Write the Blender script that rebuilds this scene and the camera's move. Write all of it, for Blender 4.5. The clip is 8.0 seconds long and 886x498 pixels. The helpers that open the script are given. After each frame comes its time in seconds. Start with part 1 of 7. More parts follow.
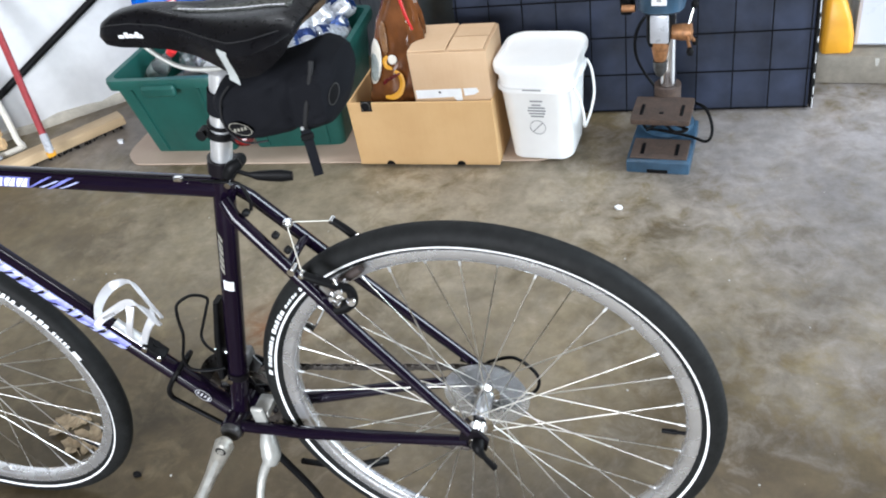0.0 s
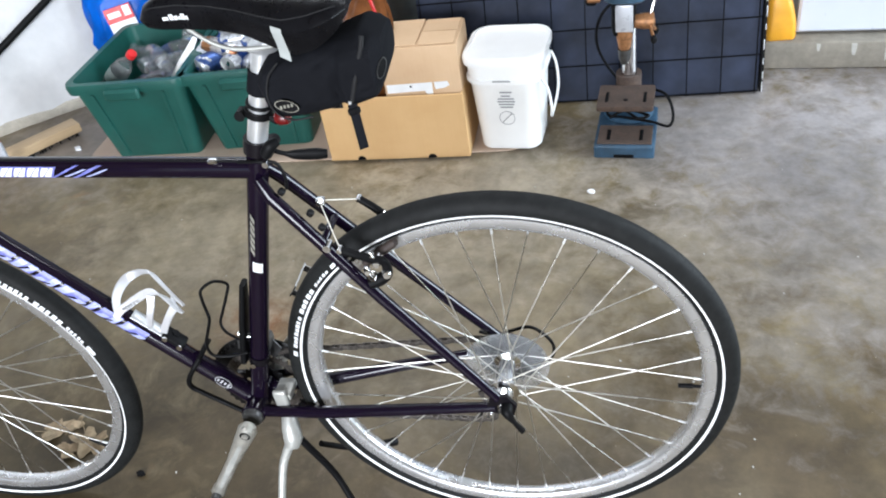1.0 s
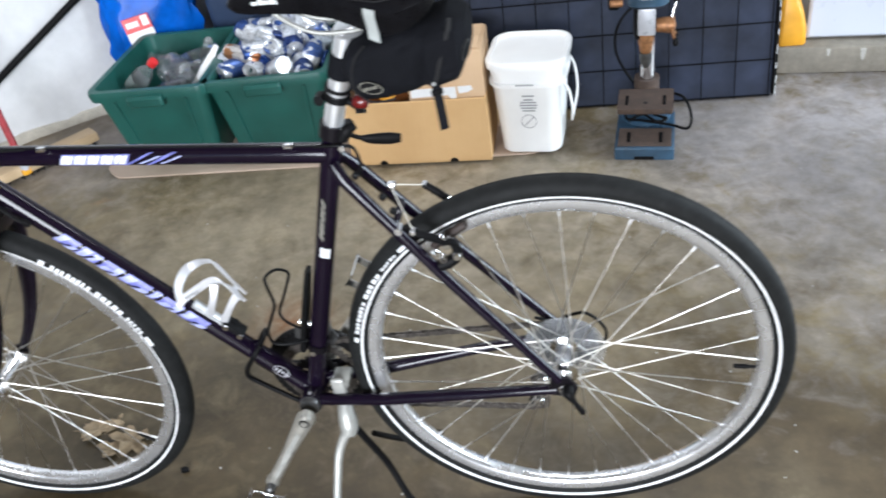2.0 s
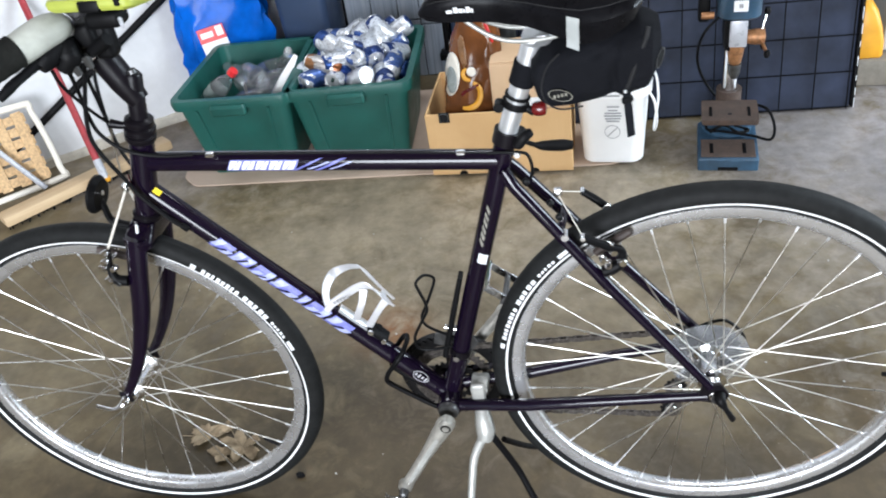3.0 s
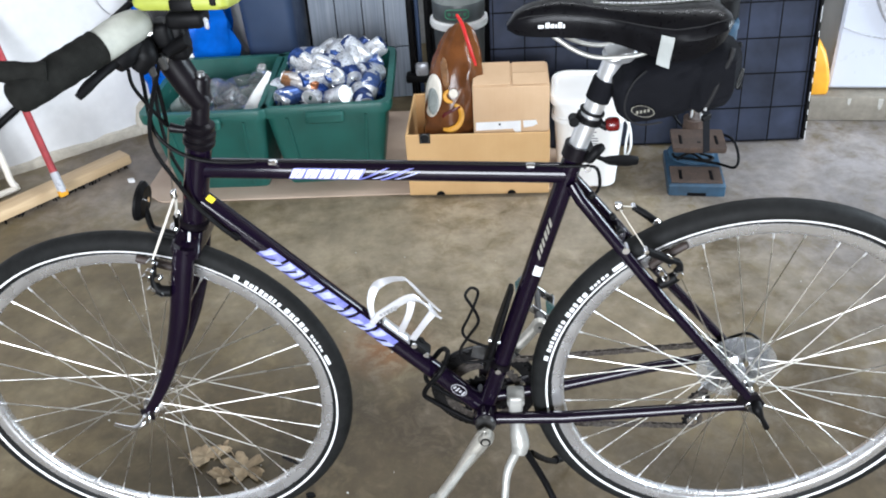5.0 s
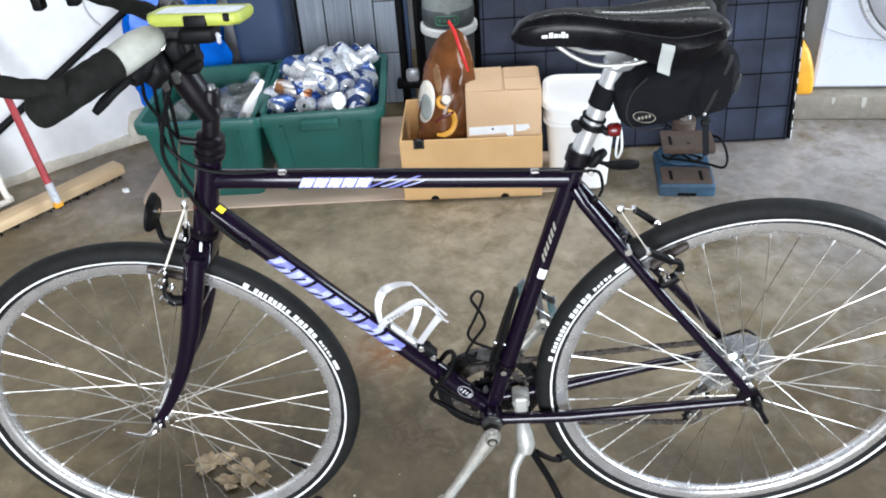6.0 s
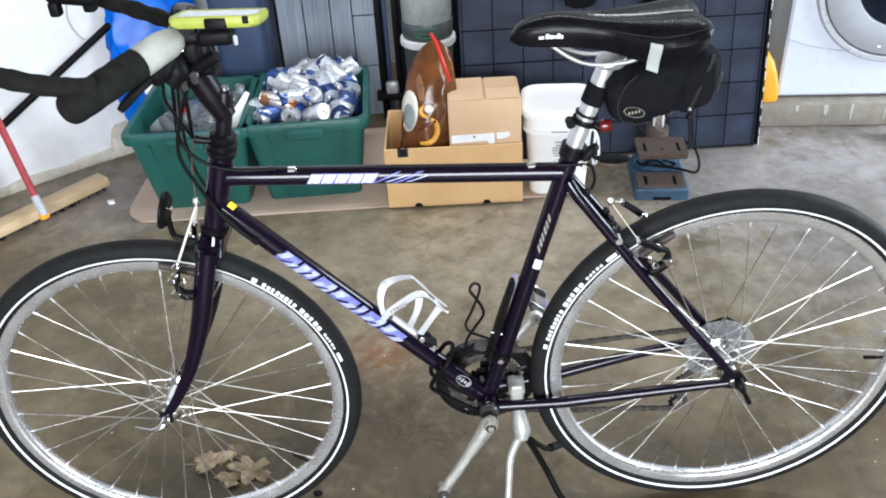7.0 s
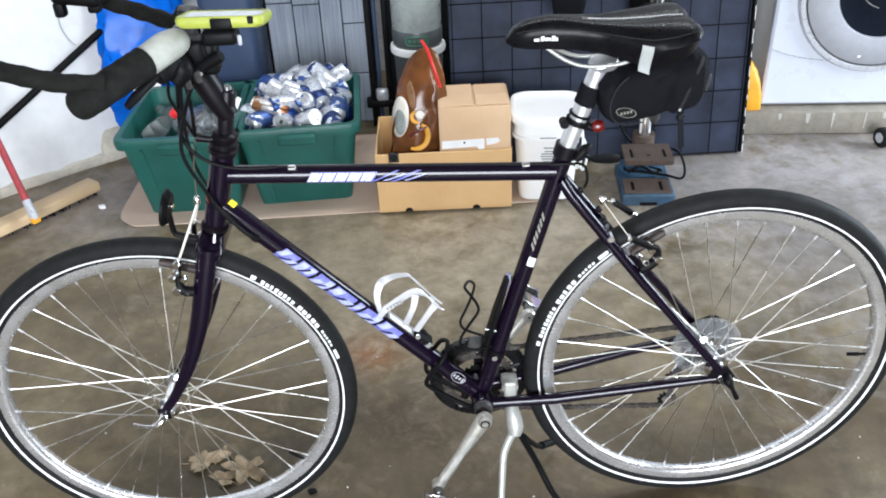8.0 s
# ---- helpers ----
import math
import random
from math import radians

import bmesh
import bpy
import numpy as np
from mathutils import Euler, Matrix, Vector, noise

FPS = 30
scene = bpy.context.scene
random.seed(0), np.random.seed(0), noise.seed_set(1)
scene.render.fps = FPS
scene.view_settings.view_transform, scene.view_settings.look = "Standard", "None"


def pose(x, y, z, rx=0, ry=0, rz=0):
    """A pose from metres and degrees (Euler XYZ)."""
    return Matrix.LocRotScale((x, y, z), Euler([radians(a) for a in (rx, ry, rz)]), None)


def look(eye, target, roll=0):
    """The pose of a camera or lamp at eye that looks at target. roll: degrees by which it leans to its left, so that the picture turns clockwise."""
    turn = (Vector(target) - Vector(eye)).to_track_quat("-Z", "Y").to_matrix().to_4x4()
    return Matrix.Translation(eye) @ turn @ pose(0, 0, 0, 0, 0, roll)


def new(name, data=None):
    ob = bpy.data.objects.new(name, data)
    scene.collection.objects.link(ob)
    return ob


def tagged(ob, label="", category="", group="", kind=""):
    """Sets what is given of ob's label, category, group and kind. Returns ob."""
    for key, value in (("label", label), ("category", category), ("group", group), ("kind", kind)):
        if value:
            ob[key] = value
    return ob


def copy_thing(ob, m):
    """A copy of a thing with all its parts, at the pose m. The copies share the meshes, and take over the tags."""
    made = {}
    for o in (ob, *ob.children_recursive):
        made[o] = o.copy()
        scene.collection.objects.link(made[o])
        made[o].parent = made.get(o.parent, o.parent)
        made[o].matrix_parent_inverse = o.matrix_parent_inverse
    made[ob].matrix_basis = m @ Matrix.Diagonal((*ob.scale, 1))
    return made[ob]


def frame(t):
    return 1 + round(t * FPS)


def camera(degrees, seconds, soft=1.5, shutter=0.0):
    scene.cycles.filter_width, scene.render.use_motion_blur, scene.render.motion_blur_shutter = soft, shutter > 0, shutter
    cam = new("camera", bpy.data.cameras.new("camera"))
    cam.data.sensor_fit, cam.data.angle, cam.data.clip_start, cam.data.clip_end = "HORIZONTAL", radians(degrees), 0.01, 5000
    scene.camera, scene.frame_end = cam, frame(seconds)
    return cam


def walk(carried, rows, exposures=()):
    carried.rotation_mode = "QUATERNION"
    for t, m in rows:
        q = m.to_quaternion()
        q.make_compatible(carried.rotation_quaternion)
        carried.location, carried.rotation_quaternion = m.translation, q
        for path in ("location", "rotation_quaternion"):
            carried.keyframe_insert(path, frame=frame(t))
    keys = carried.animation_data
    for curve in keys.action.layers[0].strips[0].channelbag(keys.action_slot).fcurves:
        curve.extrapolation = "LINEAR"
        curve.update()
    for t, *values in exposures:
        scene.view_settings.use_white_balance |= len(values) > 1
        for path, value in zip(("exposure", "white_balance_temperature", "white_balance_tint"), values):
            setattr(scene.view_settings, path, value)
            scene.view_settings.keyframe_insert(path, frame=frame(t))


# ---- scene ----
cam = camera(56.0, 8.0, 1.9, 0.45)
PATH = [
    (0, (0.278, -0.787, 1.294), (-0.274, 0.703, 0.081), -11.2),
    (0.5, (0.207, -0.829, 1.301), (-0.255, 0.684, 0.077), -10.6),
    (1, (0.157, -0.876, 1.302), (-0.23, 0.658, 0.079), -10.0),
    (1.5, (0.12, -0.916, 1.303), (-0.204, 0.637, 0.084), -9.0),
    (2, (0.046, -0.944, 1.294), (-0.301, 0.625, 0.103), -9.5),
    (2.2, (-0.007, -0.952, 1.288), (-0.395, 0.62, 0.114), -10.2),
    (3.3, (-0.214, -1.0, 1.331), (-0.544, 0.593, 0.169), -8.4),
    (3.5, (-0.245, -1.01, 1.331), (-0.54, 0.595, 0.174), -7.5),
    (4, (-0.327, -1.025, 1.327), (-0.532, 0.603, 0.183), -5.3),
    (4.5, (-0.376, -1.025, 1.324), (-0.526, 0.614, 0.188), -4.1),
    (6, (-0.426, -1.047, 1.351), (-0.518, 0.6, 0.221), -4.3),
    (6.5, (-0.462, -1.088, 1.351), (-0.507, 0.575, 0.241), -3.9),
    (7, (-0.478, -1.123, 1.357), (-0.49, 0.548, 0.259), -3.6),
    (7.5, (-0.491, -1.147, 1.358), (-0.477, 0.533, 0.272), -3.1),
    (8, (-0.499, -1.159, 1.356), (-0.471, 0.526, 0.278), -2.8),
]
walk(cam, [(t, look(eye, target, roll)) for t, eye, target, roll in PATH], [(0, 0.44), (1.5, 0.44), (2.0, 0.34), (2.2, 0.30), (3.3, 0.42), (3.5, 0.44), (8, 0.44)])

# ---------------------------------------------------------------- light
world = bpy.data.worlds.new("sky")
scene.world = world
world.use_nodes = True
wn = world.node_tree.nodes
sky = wn.new("ShaderNodeTexSky")
sky.sky_type, sky.sun_disc = "NISHITA", False
sky.sun_elevation, sky.sun_rotation = radians(48), radians(150)
world.node_tree.links.new(sky.outputs[0], wn["Background"].inputs[0])
wn["Background"].inputs[1].default_value = 0.12


def area(name, m, sx, sy, watts, colour):
    data = bpy.data.lights.new(name, "AREA")
    data.shape, data.size, data.size_y, data.energy, data.color = "RECTANGLE", sx, sy, watts, colour
    ob = new(name, data)
    ob.matrix_world = m
    return ob


# daylight through the open garage door behind the camera and the side doorway, and the tube light under the ceiling
area("garage_door_daylight", look((-0.5, -5.2, 1.8), (-0.3, 1.0, 0.4)), 2.8, 2.4, 480, (0.868, 0.92, 1.0))
area("side_door_daylight", look((3.35, 0.9, 1.35), (0.0, 0.9, 0.5)), 1.8, 2.0, 190, (0.76, 0.885, 1.0))
area("ceiling_tube_light", look((0.0, 1.35, 2.48), (0.0, 1.36, 0.0)), 2.4, 0.14, 30, (0.87, 0.925, 1.0))

# ---------------------------------------------------------------- materials


class Mat:
    """A small builder of node materials: colour varied at two scales, roughness and bump."""

    def __init__(self, name, rough=0.5, metal=0.0, spec=0.5, coat=0.0):
        self.m = bpy.data.materials.new(name)
        self.m.use_nodes = True
        self.n, self.l = self.m.node_tree.nodes, self.m.node_tree.links
        self.b = self.n["Principled BSDF"]
        self.b.inputs["Roughness"].default_value = rough
        self.b.inputs["Metallic"].default_value = metal
        self.b.inputs["Specular IOR Level"].default_value = spec
        self.b.inputs["Coat Weight"].default_value = coat
        self.b.inputs["Coat Roughness"].default_value = 0.08
        self.coord = self.n.new("ShaderNodeTexCoord")

    def link(self, a, b):
        self.l.new(a, b)
        return self

    def noise(self, scale, detail=4.0, rough=0.55, distort=0.0, stretch=None):
        x = self.n.new("ShaderNodeTexNoise")
        x.inputs["Scale"].default_value, x.inputs["Detail"].default_value = scale, detail
        x.inputs["Roughness"].default_value, x.inputs["Distortion"].default_value = rough, distort
        src = self.coord.outputs["Object"]
        if stretch:
            mp = self.n.new("ShaderNodeMapping")
            mp.inputs["Scale"].default_value = stretch
            self.l.new(src, mp.inputs[0])
            src = mp.outputs[0]
        self.l.new(src, x.inputs["Vector"])
        return x.outputs["Fac"]

    def ramp(self, fac, *stops):
        r = self.n.new("ShaderNodeValToRGB")
        e = r.color_ramp.elements
        while len(e) < len(stops):
            e.new(0.5)
        for q, (p, c) in zip(e, stops):
            q.position, q.color = p, (c if len(c) == 4 else (*c, 1.0)) if isinstance(c, tuple) else (c, c, c, 1.0)
        self.l.new(fac, r.inputs[0])
        return r.outputs[0]

    def mix(self, fac, a, b, how="MIX"):
        x = self.n.new("ShaderNodeMix")
        x.data_type, x.blend_type = "RGBA", how
        for sock, v in ((x.inputs[0], fac), (x.inputs[6], a), (x.inputs[7], b)):
            if isinstance(v, (int, float)):
                sock.default_value = v if sock == x.inputs[0] else (v, v, v, 1)
            elif isinstance(v, tuple):
                sock.default_value = (*v, 1.0)
            else:
                self.l.new(v, sock)
        return x.outputs[2]

    def colour(self, c):
        if isinstance(c, tuple):
            self.b.inputs["Base Color"].default_value = (*c, 1.0)
        else:
            self.l.new(c, self.b.inputs["Base Color"])
        return self

    def rough(self, fac):
        self.l.new(fac, self.b.inputs["Roughness"])
        return self

    def bump(self, fac, strength=0.2, dist=0.002):
        x = self.n.new("ShaderNodeBump")
        x.inputs["Strength"].default_value, x.inputs["Distance"].default_value = strength, dist
        self.l.new(fac, x.inputs["Height"])
        self.l.new(x.outputs[0], self.b.inputs["Normal"])
        return self


def plain(name, c, rough=0.5, metal=0.0, vary=0.12, scale=30.0, bump=0.0, spec=0.5, coat=0.0, bscale=400.0):
    """A material of one colour with fine and broad variation and light relief."""
    m = Mat(name, rough, metal, spec, coat)
    lo, hi = tuple(v * (1 - vary) for v in c), tuple(min(1.0, v * (1 + vary)) for v in c)
    broad = m.noise(scale, 5.0)
    m.colour(m.ramp(broad, (0.3, lo), (0.7, hi)))
    m.rough(m.ramp(m.noise(scale * 3.1, 3.0), (0.25, max(0.02, rough - 0.08)), (0.8, min(1.0, rough + 0.1))))
    if bump:
        m.bump(m.noise(bscale, 3.0), bump, 0.001)
    return m.m


def concrete_floor():
    m = Mat("stained_concrete_painted_sheen", 0.5, spec=0.28)
    a = m.noise(1.15, 7.0, 0.62, 0.3)
    b = m.noise(4.2, 5.0, 0.52, 0.25)
    c = m.noise(34.0, 7.0, 0.72)
    d = m.noise(260.0, 3.0, 0.6)
    e = m.noise(13.0, 6.0, 0.58, 0.2)
    base = m.ramp(a, (0.36, (0.064, 0.050, 0.031)), (0.50, (0.103, 0.086, 0.056)), (0.64, (0.150, 0.134, 0.105)))
    base = m.mix(0.5, base, m.ramp(b, (0.37, (0.054, 0.042, 0.027)), (0.49, (0.104, 0.086, 0.055)), (0.63, (0.172, 0.156, 0.122))))
    base = m.mix(m.ramp(m.noise(9.0, 5.0, 0.55, 0.4), (0.56, 0.0), (0.76, 0.22)), base, (0.22, 0.215, 0.20))
    base = m.mix(m.ramp(m.noise(70.0, 2.0, 0.5), (0.735, 0.0), (0.76, 0.55)), base, (0.34, 0.33, 0.31))
    base = m.mix(m.ramp(m.noise(5.0, 4.0, 0.5, 0.3), (0.58, 0.0), (0.74, 0.35)), base, (0.045, 0.036, 0.028))
    rust = m.ramp(m.noise(3.1, 6.0, 0.65, 0.3), (0.66, 0.0), (0.74, 0.5))
    base = m.mix(rust, base, (0.19, 0.095, 0.045))
    # Two real stains first; most broad patches paint light falloff and bluish sheen.
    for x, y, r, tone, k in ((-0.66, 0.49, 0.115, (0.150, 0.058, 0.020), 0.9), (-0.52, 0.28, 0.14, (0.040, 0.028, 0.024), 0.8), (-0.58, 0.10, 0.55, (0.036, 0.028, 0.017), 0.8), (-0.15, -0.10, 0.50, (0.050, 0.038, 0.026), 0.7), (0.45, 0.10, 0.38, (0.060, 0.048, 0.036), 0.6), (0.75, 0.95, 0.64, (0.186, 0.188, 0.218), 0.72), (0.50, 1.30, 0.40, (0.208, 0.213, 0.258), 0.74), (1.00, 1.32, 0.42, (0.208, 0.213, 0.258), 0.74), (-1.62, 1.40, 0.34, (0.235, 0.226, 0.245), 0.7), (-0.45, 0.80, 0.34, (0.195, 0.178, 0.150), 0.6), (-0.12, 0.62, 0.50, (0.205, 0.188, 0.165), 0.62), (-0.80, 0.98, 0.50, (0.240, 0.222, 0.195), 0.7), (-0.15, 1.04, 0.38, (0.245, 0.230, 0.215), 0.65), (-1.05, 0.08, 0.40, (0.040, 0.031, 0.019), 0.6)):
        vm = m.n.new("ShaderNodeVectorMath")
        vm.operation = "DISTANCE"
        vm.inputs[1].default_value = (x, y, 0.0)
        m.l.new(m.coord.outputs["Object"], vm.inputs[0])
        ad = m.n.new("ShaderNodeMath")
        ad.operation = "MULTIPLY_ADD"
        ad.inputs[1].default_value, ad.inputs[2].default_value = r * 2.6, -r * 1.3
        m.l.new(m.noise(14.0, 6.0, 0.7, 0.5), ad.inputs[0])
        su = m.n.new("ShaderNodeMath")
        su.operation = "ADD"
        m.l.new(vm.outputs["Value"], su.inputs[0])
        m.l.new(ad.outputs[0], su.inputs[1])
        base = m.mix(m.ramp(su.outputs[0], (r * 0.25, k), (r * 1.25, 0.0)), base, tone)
    cloud = m.noise(3.4, 4.0, 0.5, 0.2)
    streak = m.noise(4.5, 5.0, 0.55, 0.35, (0.6, 1.6, 1.0))
    base = m.mix(0.55, base, m.ramp(cloud, (0.36, 0.66), (0.50, 1.0), (0.64, 1.24)), "MULTIPLY")
    base = m.mix(0.25, base, m.ramp(streak, (0.36, 0.74), (0.50, 1.0), (0.64, 1.20)), "MULTIPLY")
    base = m.mix(0.32, base, m.ramp(e, (0.38, 0.62), (0.50, 0.98), (0.62, 1.34)), "MULTIPLY")
    base = m.mix(0.26, base, m.ramp(c, (0.38, 0.60), (0.62, 1.32)), "MULTIPLY")
    base = m.mix(1.0, base, (1.12, 1.015, 0.830), "MULTIPLY")
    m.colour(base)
    m.rough(m.ramp(b, (0.30, 0.32), (0.72, 0.55)))
    m.bump(m.mix(0.5, c, d), 0.22, 0.0015)
    return m.m


def plaster_wall():
    m = Mat("white_plaster", 0.75)
    m.colour(m.mix(0.3, m.ramp(m.noise(2.2, 5), (0.3, (0.50, 0.507, 0.525)), (0.7, (0.60, 0.606, 0.615))), m.ramp(m.noise(24, 6), (0.3, 0.46), (0.7, 0.64))))
    m.bump(m.mix(0.5, m.noise(45, 6), m.noise(300, 3)), 0.5, 0.003)
    return m.m


def rough_concrete(name, c):
    m = Mat(name, 0.8)
    lo, hi = tuple(v * 0.62 for v in c), tuple(min(1, v * 1.35) for v in c)
    m.colour(m.mix(0.5, m.ramp(m.noise(4.0, 7, 0.65, 0.5), (0.32, lo), (0.68, hi)), m.ramp(m.noise(30.0, 7, 0.7), (0.3, lo), (0.7, hi))))
    m.bump(m.mix(0.5, m.noise(60, 6), m.noise(350, 3)), 0.5, 0.003)
    return m.m


def wood(name, lo, hi, stretch, rough=0.6):
    m = Mat(name, rough)
    g = m.noise(14.0, 6, 0.6, 0.8, stretch)
    m.colour(m.mix(0.4, m.ramp(g, (0.3, lo), (0.7, hi)), m.ramp(m.noise(3.0, 4), (0.3, lo), (0.7, hi))))
    m.bump(g, 0.25, 0.001)
    return m.m


def cardboard(name, lo, hi):
    m = Mat(name, 0.8, spec=0.25)
    flute = m.noise(160.0, 2, 0.5, 0.0, (1.0, 1.0, 0.04))
    m.colour(m.mix(0.12, m.ramp(m.noise(5.0, 6, 0.6), (0.3, lo), (0.7, hi)), m.ramp(flute, (0.3, lo), (0.7, hi))))
    m.bump(flute, 0.06, 0.0008)
    return m.m


def fabric(name, c, scale=900.0, rough=0.85):
    m = Mat(name, rough, spec=0.06)
    lo, hi = tuple(v * 0.7 for v in c), tuple(v * 1.4 for v in c)
    m.colour(m.mix(0.5, m.ramp(m.noise(18, 5), (0.3, lo), (0.7, hi)), m.ramp(m.noise(scale, 2), (0.3, lo), (0.7, hi))))
    m.bump(m.mix(0.35, m.noise(scale, 2), m.noise(60, 4)), 0.45, 0.0012)
    return m.m


def clear(name, tint=(0.95, 0.97, 0.98), rough=0.04, ior=1.3):
    m = Mat(name, rough)
    m.b.inputs["Base Color"].default_value = (*tint, 1)
    m.b.inputs["Transmission Weight"].default_value = 1.0
    m.b.inputs["IOR"].default_value = ior
    m.bump(m.noise(40, 4), 0.3, 0.002)
    return m.m


def can_paint(name, a, b, c):
    """Printed aluminium: three bands along the can with ragged, slanting edges, and dents."""
    m = Mat(name, 0.30, 0.55)
    info = m.n.new("ShaderNodeObjectInfo")
    x = m.n.new("ShaderNodeTexNoise")
    x.noise_dimensions = "4D"
    x.inputs["Scale"].default_value, x.inputs["Detail"].default_value = 26.0, 6.0
    m.l.new(m.coord.outputs["Object"], x.inputs["Vector"])
    mul = m.n.new("ShaderNodeMath")
    mul.operation = "MULTIPLY"
    mul.inputs[1].default_value = 9.0
    m.l.new(info.outputs["Random"], mul.inputs[0])
    m.l.new(mul.outputs[0], x.inputs["W"])
    sep = m.n.new("ShaderNodeSeparateXYZ")
    m.l.new(m.coord.outputs["Object"], sep.inputs[0])
    up = m.n.new("ShaderNodeMath")
    up.operation = "MULTIPLY_ADD"
    up.inputs[1].default_value = 4.2
    m.l.new(sep.outputs["Z"], up.inputs[0])
    m.l.new(x.outputs["Fac"], up.inputs[2])
    print_ = m.ramp(up.outputs[0], (0.56, a), (0.58, b), (0.82, b), (0.84, c))
    fine = m.ramp(m.noise(120.0, 4.0, 0.6, 0.6), (0.40, 0.35), (0.47, 1.0), (0.60, 1.0), (0.66, 1.25))
    m.colour(m.mix(0.7, print_, fine, "MULTIPLY"))
    m.bump(m.noise(38, 4), 0.30, 0.003)
    return m.m


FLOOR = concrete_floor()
PLASTER = plaster_wall()
DRIP = rough_concrete("old_paint_drip", (0.36, 0.35, 0.32))
FOOTING = rough_concrete("footing_concrete", (0.42, 0.39, 0.33))
STEP = rough_concrete("step_concrete", (0.215, 0.195, 0.160))
BLOCK = rough_concrete("grey_wall_render", (0.30, 0.30, 0.30))
# Unseen ceiling and walls, kept dark to cut bounced light.
CEILING = plain("unseen_dark_ceiling", (0.22, 0.18, 0.14), 0.8, bump=0.1)
DIMWALL = rough_concrete("unseen_dim_wall", (0.26, 0.25, 0.24))
PURPLE = Mat("dark_purple_lacquer", 0.20, 0.0, 0.30, 0.08)
PURPLE.colour(PURPLE.mix(0.5, PURPLE.ramp(PURPLE.noise(40, 5), (0.3, (0.0028, 0.0016, 0.0042)), (0.7, (0.0054, 0.0027, 0.0086))), PURPLE.ramp(PURPLE.noise(700, 2), (0.35, (0.0026, 0.0015, 0.0048)), (0.65, (0.0095, 0.0046, 0.0170)))))
PURPLE.rough(PURPLE.ramp(PURPLE.noise(25, 5), (0.3, 0.07), (0.75, 0.17)))
PURPLE = PURPLE.m
TYRE = plain("black_rubber", (0.0092, 0.0098, 0.0098), 0.66, vary=0.3, scale=45, bump=0.25, bscale=700, spec=0.16)
WHITE_PRINT = plain("white_print", (0.74, 0.75, 0.76), 0.5, vary=0.06)
LILAC = plain("lilac_print", (0.135, 0.145, 0.42), 0.4, vary=0.3, scale=160)
PALE = plain("pale_lilac_print", (0.35, 0.38, 0.62), 0.4, vary=0.25, scale=120)
REFLECT = plain("reflective_tape", (0.90, 0.90, 0.90), 0.4, vary=0.03)
ALU = plain("brushed_aluminium", (0.70, 0.71, 0.72), 0.34, 0.75, vary=0.1, scale=25, bump=0.06)
CRANKALU = plain("worn_crank_aluminium", (0.47, 0.455, 0.41), 0.36, 0.7, vary=0.22, scale=60, bump=0.1)
STANDGREY = plain("dull_cast_alloy", (0.40, 0.40, 0.375), 0.46, 0.45, vary=0.18, scale=40, bump=0.12)
CAGEWHITE = plain("satin_aluminium", (0.64, 0.64, 0.66), 0.36, 0.45, vary=0.12, scale=25)
BROWN_PAD = plain("brown_black_rubber", (0.035, 0.024, 0.020), 0.6, vary=0.3)
CHROME = plain("chrome", (0.82, 0.82, 0.83), 0.14, 1.0, vary=0.06)
SPOKE = plain("stainless_spoke", (0.62, 0.60, 0.56), 0.30, 1.0, vary=0.05, scale=0.6)
REFGREY = plain("silver_grey_tape", (0.36, 0.38, 0.37), 0.4, vary=0.08)
BADGE = plain("grey_badge_print", (0.23, 0.22, 0.185), 0.6, vary=0.3, scale=200, spec=0.2)
RIM = plain("anodised_rim", (0.74, 0.745, 0.76), 0.26, 0.85, vary=0.10, scale=10)
RINGPRINT = plain("grey_white_print", (0.42, 0.42, 0.44), 0.5, vary=0.15, scale=120)
STEEL_DARK = plain("dark_steel", (0.10, 0.10, 0.10), 0.38, 0.8, vary=0.3, scale=60)
CHAIN = plain("oily_chain", (0.115, 0.102, 0.092), 0.42, 0.8, vary=0.5, scale=160)
RINGDARK = plain("blackened_chainring", (0.0060, 0.0058, 0.0060), 0.34, 0.0, vary=0.5, scale=90, spec=0.16)
BLACK = plain("black_plastic", (0.0042, 0.0042, 0.0047), 0.5, vary=0.25, bump=0.1, spec=0.10)
SATIN = plain("black_satin_paint", (0.0055, 0.0045, 0.0062), 0.34, vary=0.25, spec=0.15)
FOAM = plain("black_foam_grip", (0.0100, 0.0103, 0.0092), 0.85, vary=0.35, scale=60, bump=0.8, bscale=420, spec=0.10)
GREY_RUBBER = plain("grey_rubber", (0.36, 0.37, 0.33), 0.55, vary=0.12, scale=60, bump=0.25)
LEATHER = plain("black_vinyl", (0.0045, 0.0045, 0.0055), 0.31, vary=0.25, scale=50, bump=0.08, bscale=300, spec=0.11)
CARBON = plain("grey_carbon_print", (0.075, 0.078, 0.070), 0.5, vary=0.9, scale=260, spec=0.2)
SEAM = plain("dull_grey_seam", (0.016, 0.016, 0.017), 0.65, vary=0.2, spec=0.15)
NYLON = fabric("black_nylon", (0.0066, 0.0070, 0.0088))
RED_LENS = plain("red_lens", (0.085, 0.005, 0.005), 0.25, vary=0.3)
YELLOW_STICK = plain("yellow_sticker", (0.80, 0.62, 0.03), 0.4, vary=0.05)
LIME = plain("lime_case", (0.32, 0.36, 0.055), 0.5, vary=0.1, bump=0.05)
SCREEN = plain("phone_screen", (0.62, 0.66, 0.70), 0.12, vary=0.2, scale=20)
CLEARDISC = Mat("cloudy_plastic_disc", 0.25)
CLEARDISC.colour(CLEARDISC.ramp(CLEARDISC.noise(30, 4), (0.3, (0.62, 0.64, 0.66)), (0.7, (0.80, 0.82, 0.84))))
